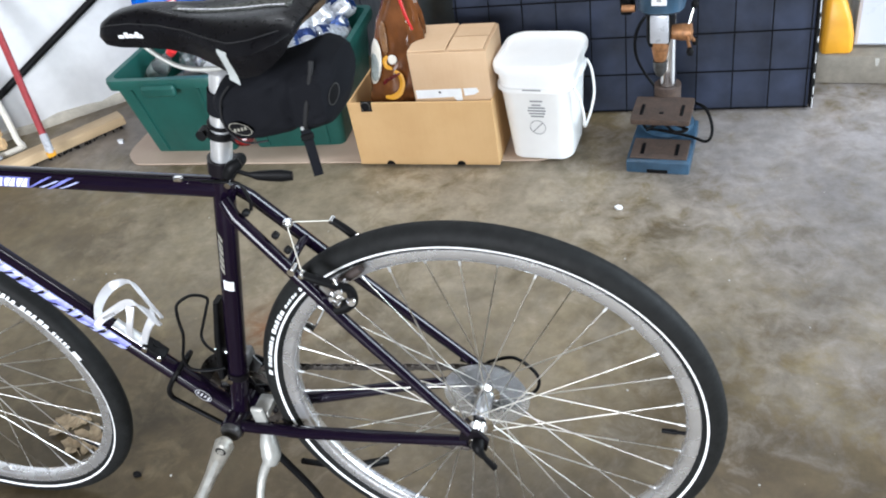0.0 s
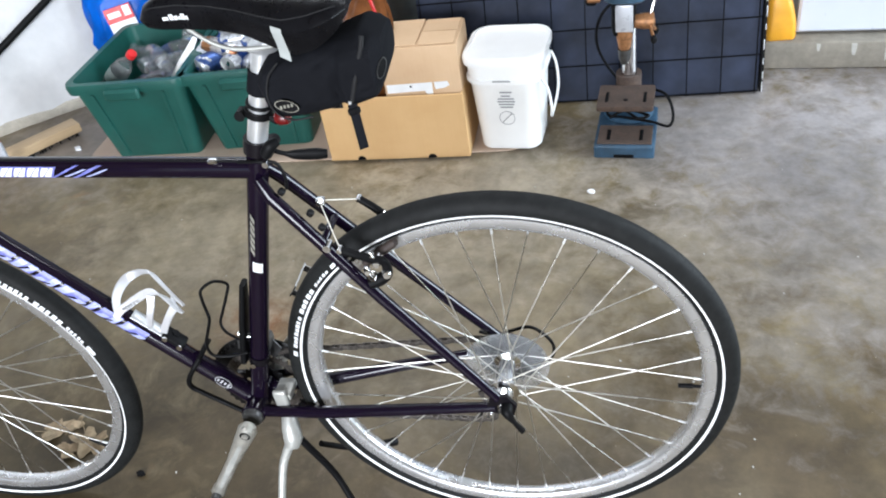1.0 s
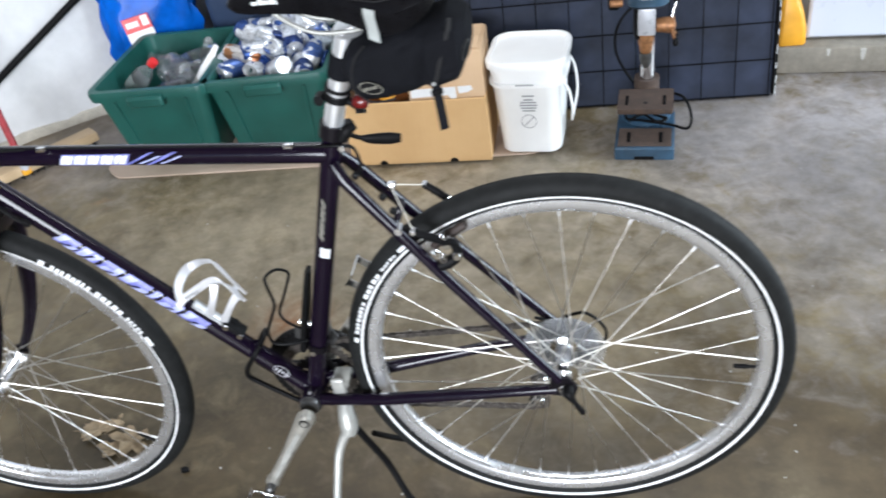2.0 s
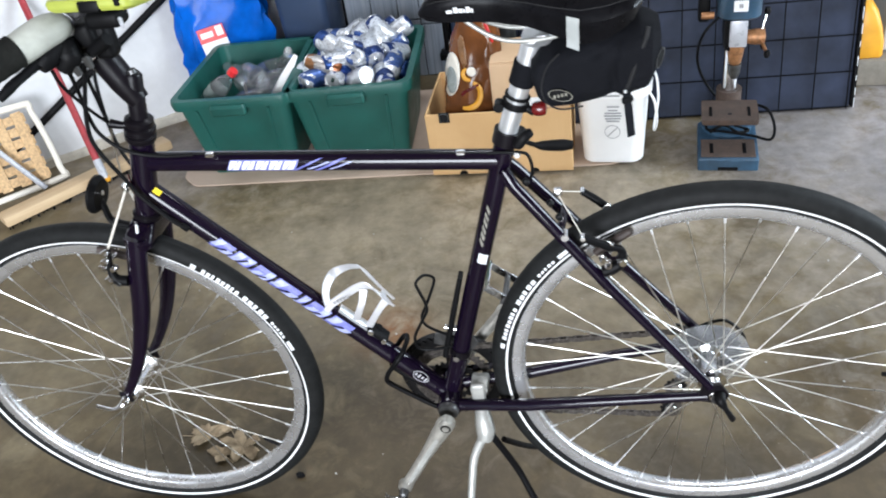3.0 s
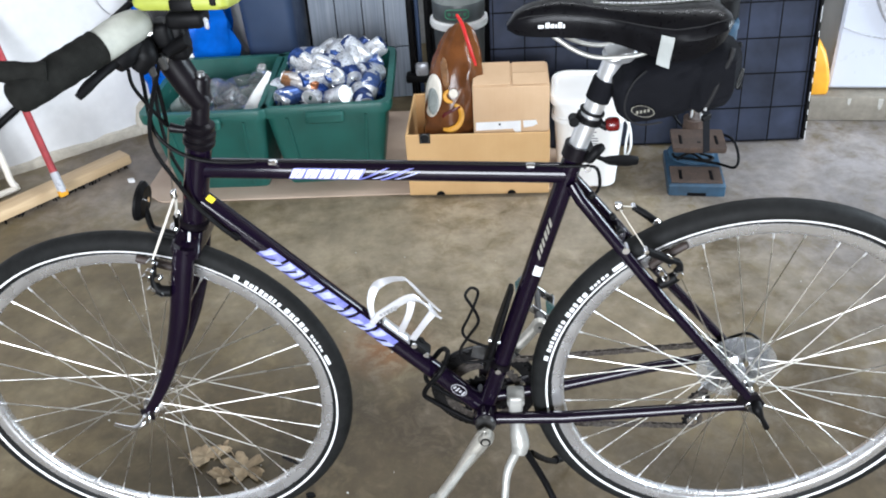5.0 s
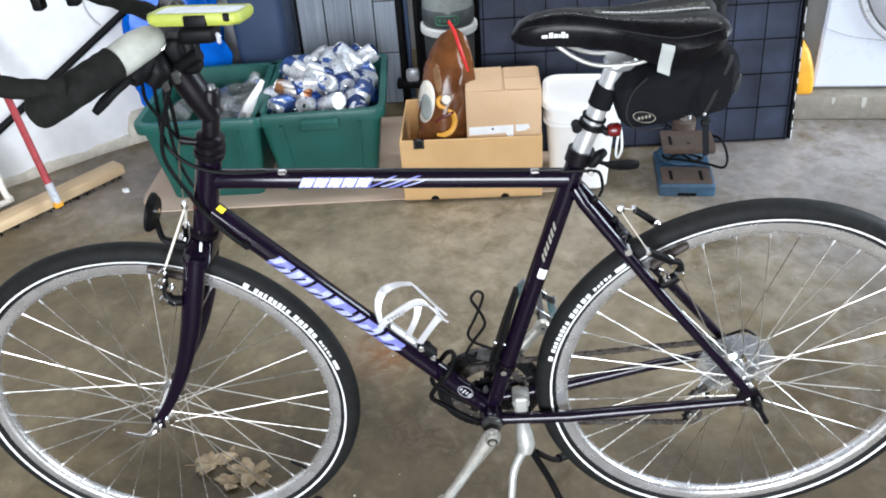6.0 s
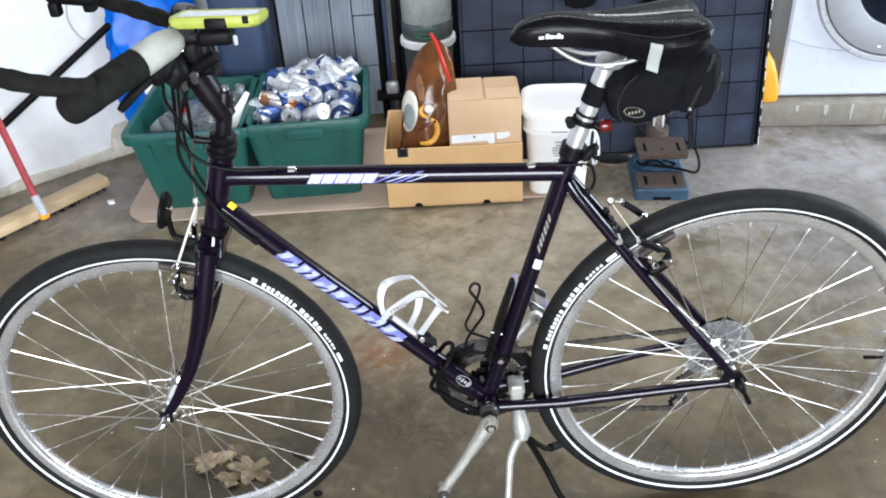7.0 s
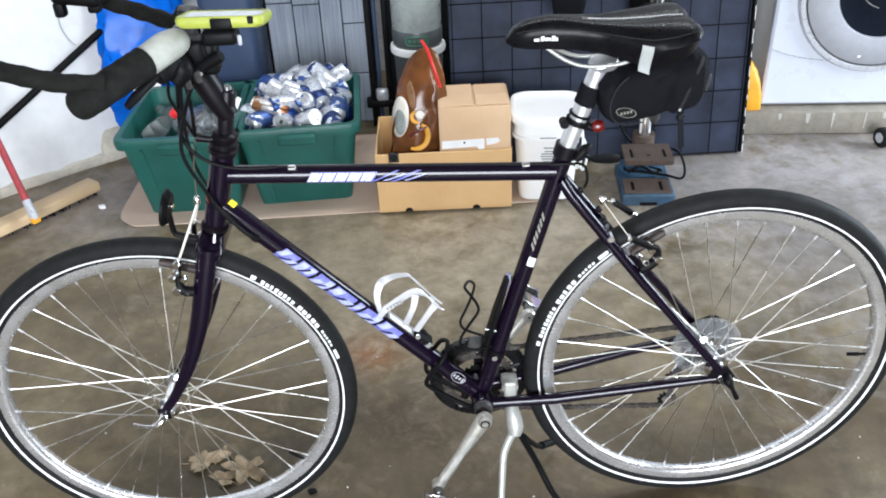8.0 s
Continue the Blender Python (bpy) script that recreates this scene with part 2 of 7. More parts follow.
CLEARDISC.b.inputs["Transmission Weight"].default_value = 0.88
CLEARDISC.b.inputs["IOR"].default_value = 1.15
CLEARDISC = CLEARDISC.m
GREEN = plain("green_crate_plastic", (0.009, 0.080, 0.066), 0.42, vary=0.15, scale=9, bump=0.12)
BOXCARD = cardboard("tan_cardboard", (0.55, 0.335, 0.150), (0.64, 0.415, 0.205))
BOXCARD2 = cardboard("pale_cardboard", (0.54, 0.36, 0.215), (0.63, 0.445, 0.285))
MATCARD = cardboard("dusty_cardboard", (0.46, 0.345, 0.265), (0.55, 0.43, 0.345))
BUCKET = plain("white_bucket_plastic", (0.86, 0.86, 0.85), 0.4, vary=0.03, scale=10)
GREYINK = plain("grey_ink", (0.28, 0.28, 0.29), 0.6)
NAVY = plain("navy_panel_cloth", (0.0150, 0.0200, 0.0365), 0.6, vary=0.55, scale=7, bump=0.35, bscale=500, spec=0.22)
WIRE = plain("black_wire", (0.0025, 0.0025, 0.003), 0.6, vary=0.2, spec=0.08)
DRILLBLUE = plain("blue_machine_paint", (0.023, 0.058, 0.098), 0.42, vary=0.35, scale=22, bump=0.12)
RUST = Mat("rusty_iron", 0.7, 0.2)
RUST.colour(RUST.mix(0.5, RUST.ramp(RUST.noise(25, 6), (0.3, (0.040, 0.028, 0.023)), (0.7, (0.105, 0.064, 0.045))), RUST.ramp(RUST.noise(180, 4), (0.3, (0.036, 0.027, 0.024)), (0.7, (0.100, 0.068, 0.052)))))
RUST.bump(RUST.noise(200, 4), 0.3, 0.001)
RUST = RUST.m
BRASSY = plain("rusted_bronze", (0.30, 0.14, 0.06), 0.5, 0.5, vary=0.4, scale=90)
ENAMEL = plain("white_enamel", (0.50, 0.53, 0.60), 0.3, vary=0.03, scale=4, coat=0.15)
RINGGREY = plain("grey_door_ring", (0.30, 0.31, 0.34), 0.36, vary=0.06)
GREYSTEEL = plain("grey_side_panel", (0.40, 0.40, 0.39), 0.4, vary=0.1, scale=6)
DOORGREY = plain("silver_grey_plastic", (0.42, 0.43, 0.46), 0.3, 0.2, vary=0.06)
DARKGLASS = plain("dark_door_glass", (0.006, 0.008, 0.013), 0.16, vary=0.1, spec=0.18)
YELLOW = plain("yellow_jug_plastic", (0.62, 0.29, 0.02), 0.45, vary=0.15, scale=12)
BLUEBAG = plain("blue_plastic_film", (0.0015, 0.088, 0.43), 0.20, vary=0.5, scale=9, bump=1.0, bscale=16, spec=0.10)
BLUEBIN = plain("dark_blue_bin", (0.030, 0.052, 0.105), 0.45, vary=0.15, scale=8)
PLANKGREY = wood("weathered_blue_grey_wood", (0.085, 0.110, 0.150), (0.33, 0.365, 0.415), (7.0, 7.0, 0.16), 0.75)
BROOMWOOD = wood("pale_broom_wood", (0.40, 0.28, 0.16), (0.56, 0.42, 0.26), (0.3, 4.0, 4.0))
REDPAINT = plain("red_painted_steel", (0.27, 0.026, 0.032), 0.42, vary=0.2, scale=30)
BAGBROWN = plain("glossy_brown_film", (0.120, 0.043, 0.014), 0.15, vary=0.5, scale=14, bump=0.7, bscale=22, spec=0.30)
CREAM_BROWN = plain("brown_ink", (0.20, 0.10, 0.045), 0.3, vary=0.3)
REDSTRIP = plain("red_strap", (0.60, 0.020, 0.022), 0.4)
TUBGREY = plain("smoky_tub_plastic", (0.27, 0.30, 0.29), 0.3, vary=0.25, scale=9)
TUBDARK = plain("dark_tub_plastic", (0.075, 0.085, 0.088), 0.35, vary=0.25, scale=12)
LABELGREEN = plain("green_label", (0.05, 0.22, 0.13), 0.5)
CREAM = plain("cream_paint", (0.70, 0.66, 0.58), 0.5, vary=0.1)
TANWEB = plain("tan_webbing", (0.50, 0.33, 0.17), 0.7, vary=0.3, scale=120, bump=0.4)
PET = clear("clear_bottle_plastic", (0.97, 0.985, 1.0), 0.06, 1.22)
PET.node_tree.nodes["Principled BSDF"].inputs["Transmission Weight"].default_value = 0.94
LEAF = plain("dry_leaf", (0.245, 0.185, 0.116), 0.9, vary=0.35, scale=45, bump=0.6, bscale=120)
CANS = [can_paint("blue_white_can", (0.02, 0.06, 0.22), (0.68, 0.70, 0.73), (0.60, 0.62, 0.65)), can_paint("silver_blue_can", (0.62, 0.64, 0.67), (0.05, 0.10, 0.28), (0.68, 0.70, 0.72)), can_paint("orange_can", (0.30, 0.11, 0.045), (0.55, 0.52, 0.50), (0.36, 0.17, 0.08)), can_paint("navy_can", (0.66, 0.68, 0.71), (0.60, 0.63, 0.68), (0.012, 0.035, 0.14))]

# ---------------------------------------------------------------- mesh helpers


def part(name, bm, material, parent=None, label="", smooth=True, m=None):
    """Link a bmesh as one mesh object, under a thing or a part, at the pose m within it."""
    bmesh.ops.recalc_face_normals(bm, faces=bm.faces)
    me = bpy.data.meshes.new(name)
    bm.to_mesh(me)
    bm.free()
    return put(name, me, material, parent, label, smooth, m)


def put(name, me, material, parent=None, label="", smooth=True, m=None):
    if material and not me.materials:
        me.materials.append(material)
    if smooth:
        me.shade_smooth()
        me.set_sharp_from_angle(angle=radians(38))
    ob = new(name, me)
    if parent:
        ob.parent = parent
    if m:
        ob.matrix_basis = m
    if label:
        tagged(ob, label)
    return ob


def root(name, m, label, category, group=""):
    ob = new(name)
    ob.empty_display_size = 0.05
    ob.matrix_basis = m
    return tagged(ob, label, category, group)


def box(sx, sy, sz, at=(0, 0, 0), bevel=0.0, seg=2, bm=None, turn=None):
    out = bm or bmesh.new()
    made = bmesh.new()
    bmesh.ops.create_cube(made, size=1.0)
    bmesh.ops.scale(made, vec=(sx, sy, sz), verts=made.verts)
    if bevel:
        bmesh.ops.bevel(made, geom=made.edges[:], offset=min(bevel, 0.49 * min(sx, sy, sz)), segments=seg, affect="EDGES", profile=0.5)
    m = Matrix.Translation(at) @ (turn or Matrix())
    bmesh.ops.transform(made, matrix=m, verts=made.verts)
    join(out, made)
    return out


def join(out, made):
    index = {v: out.verts.new(v.co) for v in made.verts}
    for f in made.faces:
        try:
            out.faces.new([index[v] for v in f.verts])
        except ValueError:
            pass
    made.free()
    return out


def curve(points, n=8, closed=False):
    """A smooth line through the points (Catmull-Rom)."""
    p = [Vector(q) for q in points]
    out = []
    k = len(p)
    for i in range(k if closed else k - 1):
        a, b, c, d = (p[(i + j) % k] if closed else p[min(max(i + j, 0), k - 1)] for j in (-1, 0, 1, 2))
        for s in range(n):
            t = s / n
            out.append(0.5 * ((2 * b) + (c - a) * t + (2 * a - 5 * b + 4 * c - d) * t * t + (3 * b - a - 3 * c + d) * t ** 3))
    if not closed:
        out.append(p[-1])
    return out


def tube(points, radius, seg=12, closed=False, bm=None, squash=1.0, up=(0, 1, 0)):
    """A tube along the points; radius is a number or one number a point; squash flattens it along up."""
    out = bm or bmesh.new()
    p = [Vector(q) for q in points]
    k = len(p)
    r = [radius] * k if isinstance(radius, (int, float)) else list(radius)
    if len(r) != k:
        r = [r[0] + (r[-1] - r[0]) * i / (k - 1) for i in range(k)] if len(r) == 2 else [float(np.interp(i / (k - 1), np.linspace(0, 1, len(r)), r)) for i in range(k)]
    rings = []
    side = None
    for i in range(k):
        a, b = (p[i - 1], p[(i + 1) % k]) if closed else (p[max(i - 1, 0)], p[min(i + 1, k - 1)])
        d = (b - a).normalized()
        if side is None:
            u = Vector(up)
            if abs(u.dot(d)) > 0.95:
                u = Vector((1, 0, 0)) if abs(d.x) < 0.9 else Vector((0, 0, 1))
            side = (u - d * u.dot(d)).normalized()
        else:
            side = (side - d * side.dot(d)).normalized()
        other = d.cross(side)
        rings.append([out.verts.new(p[i] + side * (math.cos(2 * math.pi * j / seg) * r[i] * squash) + other * (math.sin(2 * math.pi * j / seg) * r[i])) for j in range(seg)])
    for i in range(k if closed else k - 1):
        a, b = rings[i], rings[(i + 1) % k]
        for j in range(seg):
            out.faces.new((a[j], a[(j + 1) % seg], b[(j + 1) % seg], b[j]))
    if not closed:
        out.faces.new(rings[0])
        out.faces.new(rings[-1][::-1])
    return out


def lathe(profile, seg=48, axis="z", closed=False, bm=None, start=0.0, sweep=2 * math.pi):
    """Turn (radius, height) pairs round an axis; closed joins the last pair to the first."""
    out = bm or bmesh.new()
    full = abs(sweep - 2 * math.pi) < 1e-6
    n = seg if full else seg + 1
    rings = []
    for i in range(n):
        a = start + sweep * i / seg
        ring = []
        for r, h in profile:
            x, y = r * math.cos(a), r * math.sin(a)
            ring.append(out.verts.new({"z": (x, y, h), "y": (x, h, y), "x": (h, x, y)}[axis]))
        rings.append(ring)
    m = len(profile)
    for i in range(seg):
        a, b = rings[i], rings[(i + 1) % n]
        for j in range(m if closed else m - 1):
            q = (a[j], a[(j + 1) % m], b[(j + 1) % m], b[j])
            if len({tuple(round(c, 7) for c in v.co) for v in q}) == 4:
                out.faces.new(q)
            else:
                u = []
                for v in q:
                    if all((v.co - w.co).length > 1e-7 for w in u):
                        u.append(v)
                if len(u) == 3:
                    out.faces.new(u)
    if not full and closed:
        out.faces.new(rings[0])
        out.faces.new(rings[-1][::-1])
    bmesh.ops.remove_doubles(out, verts=out.verts, dist=1e-6)
    return out


def loft(rings, bm=None, caps=True, closed=True):
    """Skin a list of rings of equal length."""
    out = bm or bmesh.new()
    vs = [[out.verts.new(p) for p in ring] for ring in rings]
    k = len(vs[0])
    for a, b in zip(vs, vs[1:]):
        for j in range(k if closed else k - 1):
            out.faces.new((a[j], a[(j + 1) % k], b[(j + 1) % k], b[j]))
    if caps:
        out.faces.new(vs[0])
        out.faces.new(vs[-1][::-1])
    return out


def rounded(sx, sy, r, n=5, z=0.0, at=(0, 0)):
    """The outline of a rounded rectangle at height z."""
    out = []
    for cx, cy, a0 in ((sx / 2 - r, sy / 2 - r, 0), (-sx / 2 + r, sy / 2 - r, 90), (-sx / 2 + r, -sy / 2 + r, 180), (sx / 2 - r, -sy / 2 + r, 270)):
        for i in range(n + 1):
            a = radians(a0 + 90 * i / n)
            out.append((at[0] + cx + r * math.cos(a), at[1] + cy + r * math.sin(a), z))
    return out


def slab(outline, thick):
    """A flat plate from an outline, thick upwards."""
    return loft([outline, [(x, y, z + thick) for x, y, z in outline]])


def panel_xz(outline, y0, y1):
    """A plate in the x-z plane, between two depths."""
    return loft([[(x, y0, z) for x, z in outline], [(x, y1, z) for x, z in outline]])

# ---------------------------------------------------------------- the garage shell
XW, XE, YS, YN, HIGH = -3.2, 3.5, -3.2, 2.5, 2.55
tagged(part("floor", box(XE - XW + 0.4, YN - YS + 0.4, 0.1, ((XE + XW) / 2, (YN + YS) / 2, -0.05)), FLOOR, smooth=False), "stained olive-brown sealed concrete garage floor with daylight sheen painted into its colour", "floor", kind="structure")
tagged(part("ceiling", box(XE - XW + 0.4, YN - YS + 0.4, 0.1, ((XE + XW) / 2, (YN + YS) / 2, HIGH + 0.05)), CEILING, smooth=False), "unseen garage ceiling kept dark to cut bounced light", "ceiling", kind="structure")


def wall(name, a, b, thick, material, label, z0=0.0, z1=HIGH, bm=None):
    """An upright wall whose inner face runs from a to b; the thickness lies to the right of that line."""
    a, b = Vector((*a, 0)), Vector((*b, 0))
    d = (b - a).normalized()
    c = (a + b) / 2 + Vector((d.y, -d.x, 0)) * thick / 2
    bm = box((b - a).length, thick, z1 - z0, (c.x, c.y, (z0 + z1) / 2), turn=Matrix.Rotation(math.atan2(d.y, d.x), 4, "Z"), bm=bm)
    if not label:
        return bm
    return tagged(part(name, bm, material, smooth=False), label, "wall", kind="structure")


# the white wall runs slantwise behind the broom to the back wall
WD = Vector((0.778, 0.628, 0)).normalized()
WP = Vector((-1.98, 1.478, 0))
K0, K1 = (XW - WP.x) / WD.x, (YN - WP.y) / WD.y
A0, A1 = WP + WD * K0, WP + WD * K1
wall("wall_west", (XW, A0.y), (XW, YS), 0.15, DIMWALL, "unseen garage wall kept dim to cut bounced light")
wall("wall_slant", (A1.x, A1.y), (A0.x, A0.y), 0.15, PLASTER, "white rough-plastered wall with a chipped lower edge")
wall("wall_north", (XE, YN), (A1.x, YN), 0.15, BLOCK, "grey rendered back wall of the garage")
bm = wall("", (XE, YS), (XE, -0.1), 0.15, None, "")
bm = wall("", (XE, 1.9), (XE, YN), 0.15, None, "", bm=bm)
bm = wall("", (XE, -0.1), (XE, 1.9), 0.15, None, "", z0=2.3, bm=bm)
tagged(part("wall_east", bm, DIMWALL, smooth=False), "unseen garage side wall with an open doorway, kept dim to cut bounced light", "wall", kind="structure")
bm = wall("", (XW, YS), (-2.1, YS), 0.15, None, "")
bm = wall("", (0.9, YS), (XE, YS), 0.15, None, "", bm=bm)
bm = wall("", (-2.1, YS), (0.9, YS), 0.15, None, "", z0=2.35, bm=bm)
tagged(part("wall_south", bm, DIMWALL, smooth=False), "unseen garage front wall with the open vehicle door, kept dim to cut bounced light", "wall", kind="structure")
# ground outside the openings
tagged(part("ground", box(60, 60, 0.1, (0, 0, -0.16)), STEP, smooth=False), "grey concrete drive outside the garage", "ground", kind="structure")

# uneven footing along the slanting wall
random.seed(5)
bm = bmesh.new()
rings = []
for i in range(61):
    q = WP + WD * (K0 + (K1 - K0) * i / 60)
    nrm = Vector((WD.y, -WD.x, 0))
    w, h = 0.010 + random.uniform(0, 0.008), 0.022 + random.uniform(0, 0.012)
    rings.append([q - nrm * 0.01, q + nrm * w, q + nrm * (w * 0.9) + Vector((0, 0, h)), q - nrm * 0.01 + Vector((0, 0, h + 0.008))])
loft([[tuple(v) for v in r] for r in rings], bm)
tagged(part("baseboard", bm, FOOTING), "rough grey concrete edge at the foot of the white wall", "footing", kind="structure")

# pale lump of old concrete where the footing ends
random.seed(12)
rings = []
for z, k in ((0.0, 1.0), (0.05, 0.97), (0.105, 0.90), (0.118, 0.72)):
    rings.append([(x * k + random.uniform(-0.006, 0.006), y * k + random.uniform(-0.005, 0.005), z + random.uniform(-0.003, 0.003) * (z > 0)) for x, y, _ in rounded(0.17, 0.15, 0.02, 4)])
tagged(part("footing_block", loft(rings), FOOTING, m=pose(-1.668, 1.800, 0.0, 0, 0, 39)), "pale rough concrete lump at the foot of the white wall", "footing", kind="structure")

# concrete step under the washing machine
ST = Matrix.Translation((0.80, 1.612, 0)) @ pose(0, 0, 0, 0, 0, -6)
step_ob = part("concrete_step", box(3.0, 1.4, 0.089, (1.12, 0.70, 0.0445), 0.008), STEP, m=ST)
tagged(step_ob, "worn concrete step with pale paint drips", "step", kind="structure")
for x, w, h in ((0.10, 0.030, 0.05), (0.19, 0.016, 0.075), (0.305, 0.010, 0.08), (0.37, 0.03, 0.03), (0.52, 0.012, 0.07), (0.0, 0.022, 0.03)):
    h *= 0.8
    w *= 0.55
    out = [(x - w / 2, 0.083), (x + w / 2, 0.083), (x + w * 0.46, 0.083 - h * 0.5), (x + w * 0.34, 0.083 - h * 0.9), (x + w * 0.05, 0.083 - h), (x - w * 0.22, 0.083 - h * 0.86), (x - w * 0.42, 0.083 - h * 0.4)]
    part("paint_drip", panel_xz(out, -0.0012, 0.001), DRIP, step_ob, smooth=False)

# ---------------------------------------------------------------- things at the back
# flattened cardboard sheet
random.seed(3)
out = rounded(1.50, 0.60, 0.11, 6, 0.0015, (-0.778, 1.508))
out = [(x + random.uniform(-0.006, 0.006), y + random.uniform(-0.005, 0.005) - 0.012 * math.sin(3 * x), z) for x, y, z in out]
tagged(part("cardboard_sheet", slab(out, 0.004), MATCARD, smooth=False), "flattened dusty brown cardboard sheet lying on the floor", "cardboard sheet")


def crate(m, label):
    """A tapered recycling crate: hollow, with a rolled rim, front grip and ribs."""
    c = root("recycling_crate", m, label, "crate", "recycling crates")
    H, n = 0.288, 5
    prof = [(0.300, 0.345, 0.000, 0.02), (0.305, 0.350, 0.006, 0.025), (0.372, 0.425, H - 0.035, 0.032), (0.372, 0.425, H - 0.034, 0.032), (0.404, 0.458, H - 0.032, 0.036), (0.410, 0.464, H - 0.012, 0.038), (0.404, 0.458, H, 0.036), (0.366, 0.420, H, 0.03), (0.362, 0.415, H - 0.04, 0.03), (0.296, 0.342, 0.012, 0.02)]
    part("body", loft([rounded(a, b, r, n, z) for a, b, z, r in prof]), GREEN, c)
    for s in (-1, 1):
        lip = loft([rounded(0.104, 0.010, 0.004, 3, H - 0.050, (0, s * 0.238)), rounded(0.116, 0.020, 0.008, 3, H - 0.044, (0, s * 0.240)), rounded(0.118, 0.024, 0.009, 3, H - 0.022, (0, s * 0.240)), rounded(0.110, 0.018, 0.007, 3, H - 0.014, (0, s * 0.237))])
        part("grip", lip, GREEN, c, "moulded grip under the rim")
    for x in (-0.12, 0.12):
        part("rib", loft([rounded(0.010, 0.006, 0.002, 2, 0.01, (x * 0.85, -0.1765)), rounded(0.010, 0.006, 0.002, 2, H - 0.04, (x, -0.2145))]), GREEN, c)
    return c


Z0 = 0.0056
crate(pose(-1.270, 1.448, Z0, 0, 0, 0.5) @ Matrix.Diagonal((0.975, 1, 1, 1)), "dark green plastic recycling crate with clear bottles in it")
crate(pose(-0.912, 1.472, Z0, 0, 0, 3.0), "dark green plastic recycling crate heaped with crushed drink cans")


def can(material, name_label):
    """A drink can with necked ends, a lid ring and tab."""
    c = root("drink_can", pose(0, 0, 0), name_label, "can", "cans in the crate")
    r = 0.0325
    part("can_body", lathe([(0.0, 0.004), (0.020, 0.003), (0.024, 0.0), (0.0265, 0.001), (r, 0.010), (r, 0.105), (0.0275, 0.117)], 18), material, c)
    part("can_lid", lathe([(0.0275, 0.117), (0.0278, 0.120), (0.0262, 0.120), (0.0250, 0.116), (0.0, 0.116)], 18), ALU, c, "silver lid")
    part("tab", box(0.011, 0.020, 0.0014, (0, 0.005, 0.1172), 0.0005, 1), CHROME, c)
    return c


protos = [can(CANS[0], "crushed blue and white aluminium drink can"), can(CANS[1], "crushed silver and blue aluminium drink can"), can(CANS[2], "crushed orange and silver aluminium drink can"), can(CANS[3], "crushed navy blue aluminium drink can")]
random.seed(21)
spots = []
for layer, (z, k, half) in enumerate(((0.190, 12, 0.090), (0.245, 22, 0.120), (0.288, 24, 0.130), (0.328, 12, 0.085))):
    tries = 0
    placed = 0
    while placed < k and tries < 900:
        tries += 1
        x, y = random.uniform(-half, half), random.uniform(-half * 1.15, half * 1.15)
        zz = z + random.uniform(-0.012, 0.012) + 0.02 * (y / 0.16)
        if all((x - a) ** 2 + (y - b) ** 2 + (1.6 * (zz - c)) ** 2 > 0.052 ** 2 for a, b, c in spots):
            spots.append((x, y, zz))
            placed += 1
CR2 = pose(-0.912, 1.472, Z0, 0, 0, 3.0)
for i, (x, y, z) in enumerate(spots):
    kind = random.choices((0, 1, 2, 3), (4, 3, 0.5, 5))[0]
    m = CR2 @ Matrix.Translation((x, y, z)) @ pose(0, 0, 0, random.uniform(35, 130) * random.choice((-1, 1)), random.uniform(-35, 35), random.uniform(0, 360)) @ Matrix.Translation((0, 0, -0.06))
    if i < 4:
        kind, ob = i, protos[i]
        ob.matrix_basis = m
    else:
        ob = copy_thing(protos[kind], m)
    if random.random() < 0.45:
        ob.scale = (1.0, random.uniform(0.72, 0.95), random.uniform(0.82, 1.0))


def bottle(m, cap, label):
    b = root("plastic_bottle", m, label, "bottle", "bottles in the crate")
    part("bottle_body", lathe([(0.0, 0.004), (0.022, 0.0), (0.030, 0.006), (0.0315, 0.03), (0.029, 0.05), (0.0315, 0.07), (0.0315, 0.13), (0.026, 0.160), (0.013, 0.185), (0.0125, 0.205)], 20), PET, b)
    part("cap", lathe([(0.0, 0.2225), (0.0145, 0.2225), (0.0152, 0.219), (0.0152, 0.203), (0.0, 0.203)], 20), cap, b)
    part("label_band", lathe([(0.0319, 0.075), (0.0321, 0.076), (0.0321, 0.122), (0.0319, 0.123)], 20), PET if cap is PET else BLUEBIN if cap is BLUEBIN else TUBGREY, b)
    return b


CR1 = pose(-1.270, 1.448, Z0, 0, 0, 0.5) @ Matrix.Diagonal((0.975, 1, 1, 1))
for x, y, z, rx, ry, rz, c, lab in ((-0.122, -0.045, 0.232, 50, 8, 75, REDSTRIP, "clear plastic bottle with a red cap"), (0.030, -0.085, 0.215, 96, 5, -60, PET, "clear plastic bottle lying on the heap"), (0.105, 0.05, 0.25, 38, 18, 15, PET, "clear upright plastic bottle leaning on the crate"), (0.01, 0.07, 0.235, 75, -10, 120, BLUEBIN, "clear plastic bottle with a blue label"), (-0.06, 0.08, 0.225, 85, 0, 230, PET, "clear plastic bottle lying flat"), (0.075, -0.02, 0.245, 70, 30, 80, PET, "clear plastic bottle lying slantwise"), (0.02, 0.0, 0.255, 84, -14, 40, PET, "clear plastic bottle on top of the heap"), (-0.03, -0.02, 0.185, 92, 0, 150, BLUEBIN, "clear plastic bottle with a dark blue cap")):
    bottle(CR1 @ pose(x, y, z, rx, ry, rz) @ Matrix.Translation((0, 0, -0.10)), c, lab)
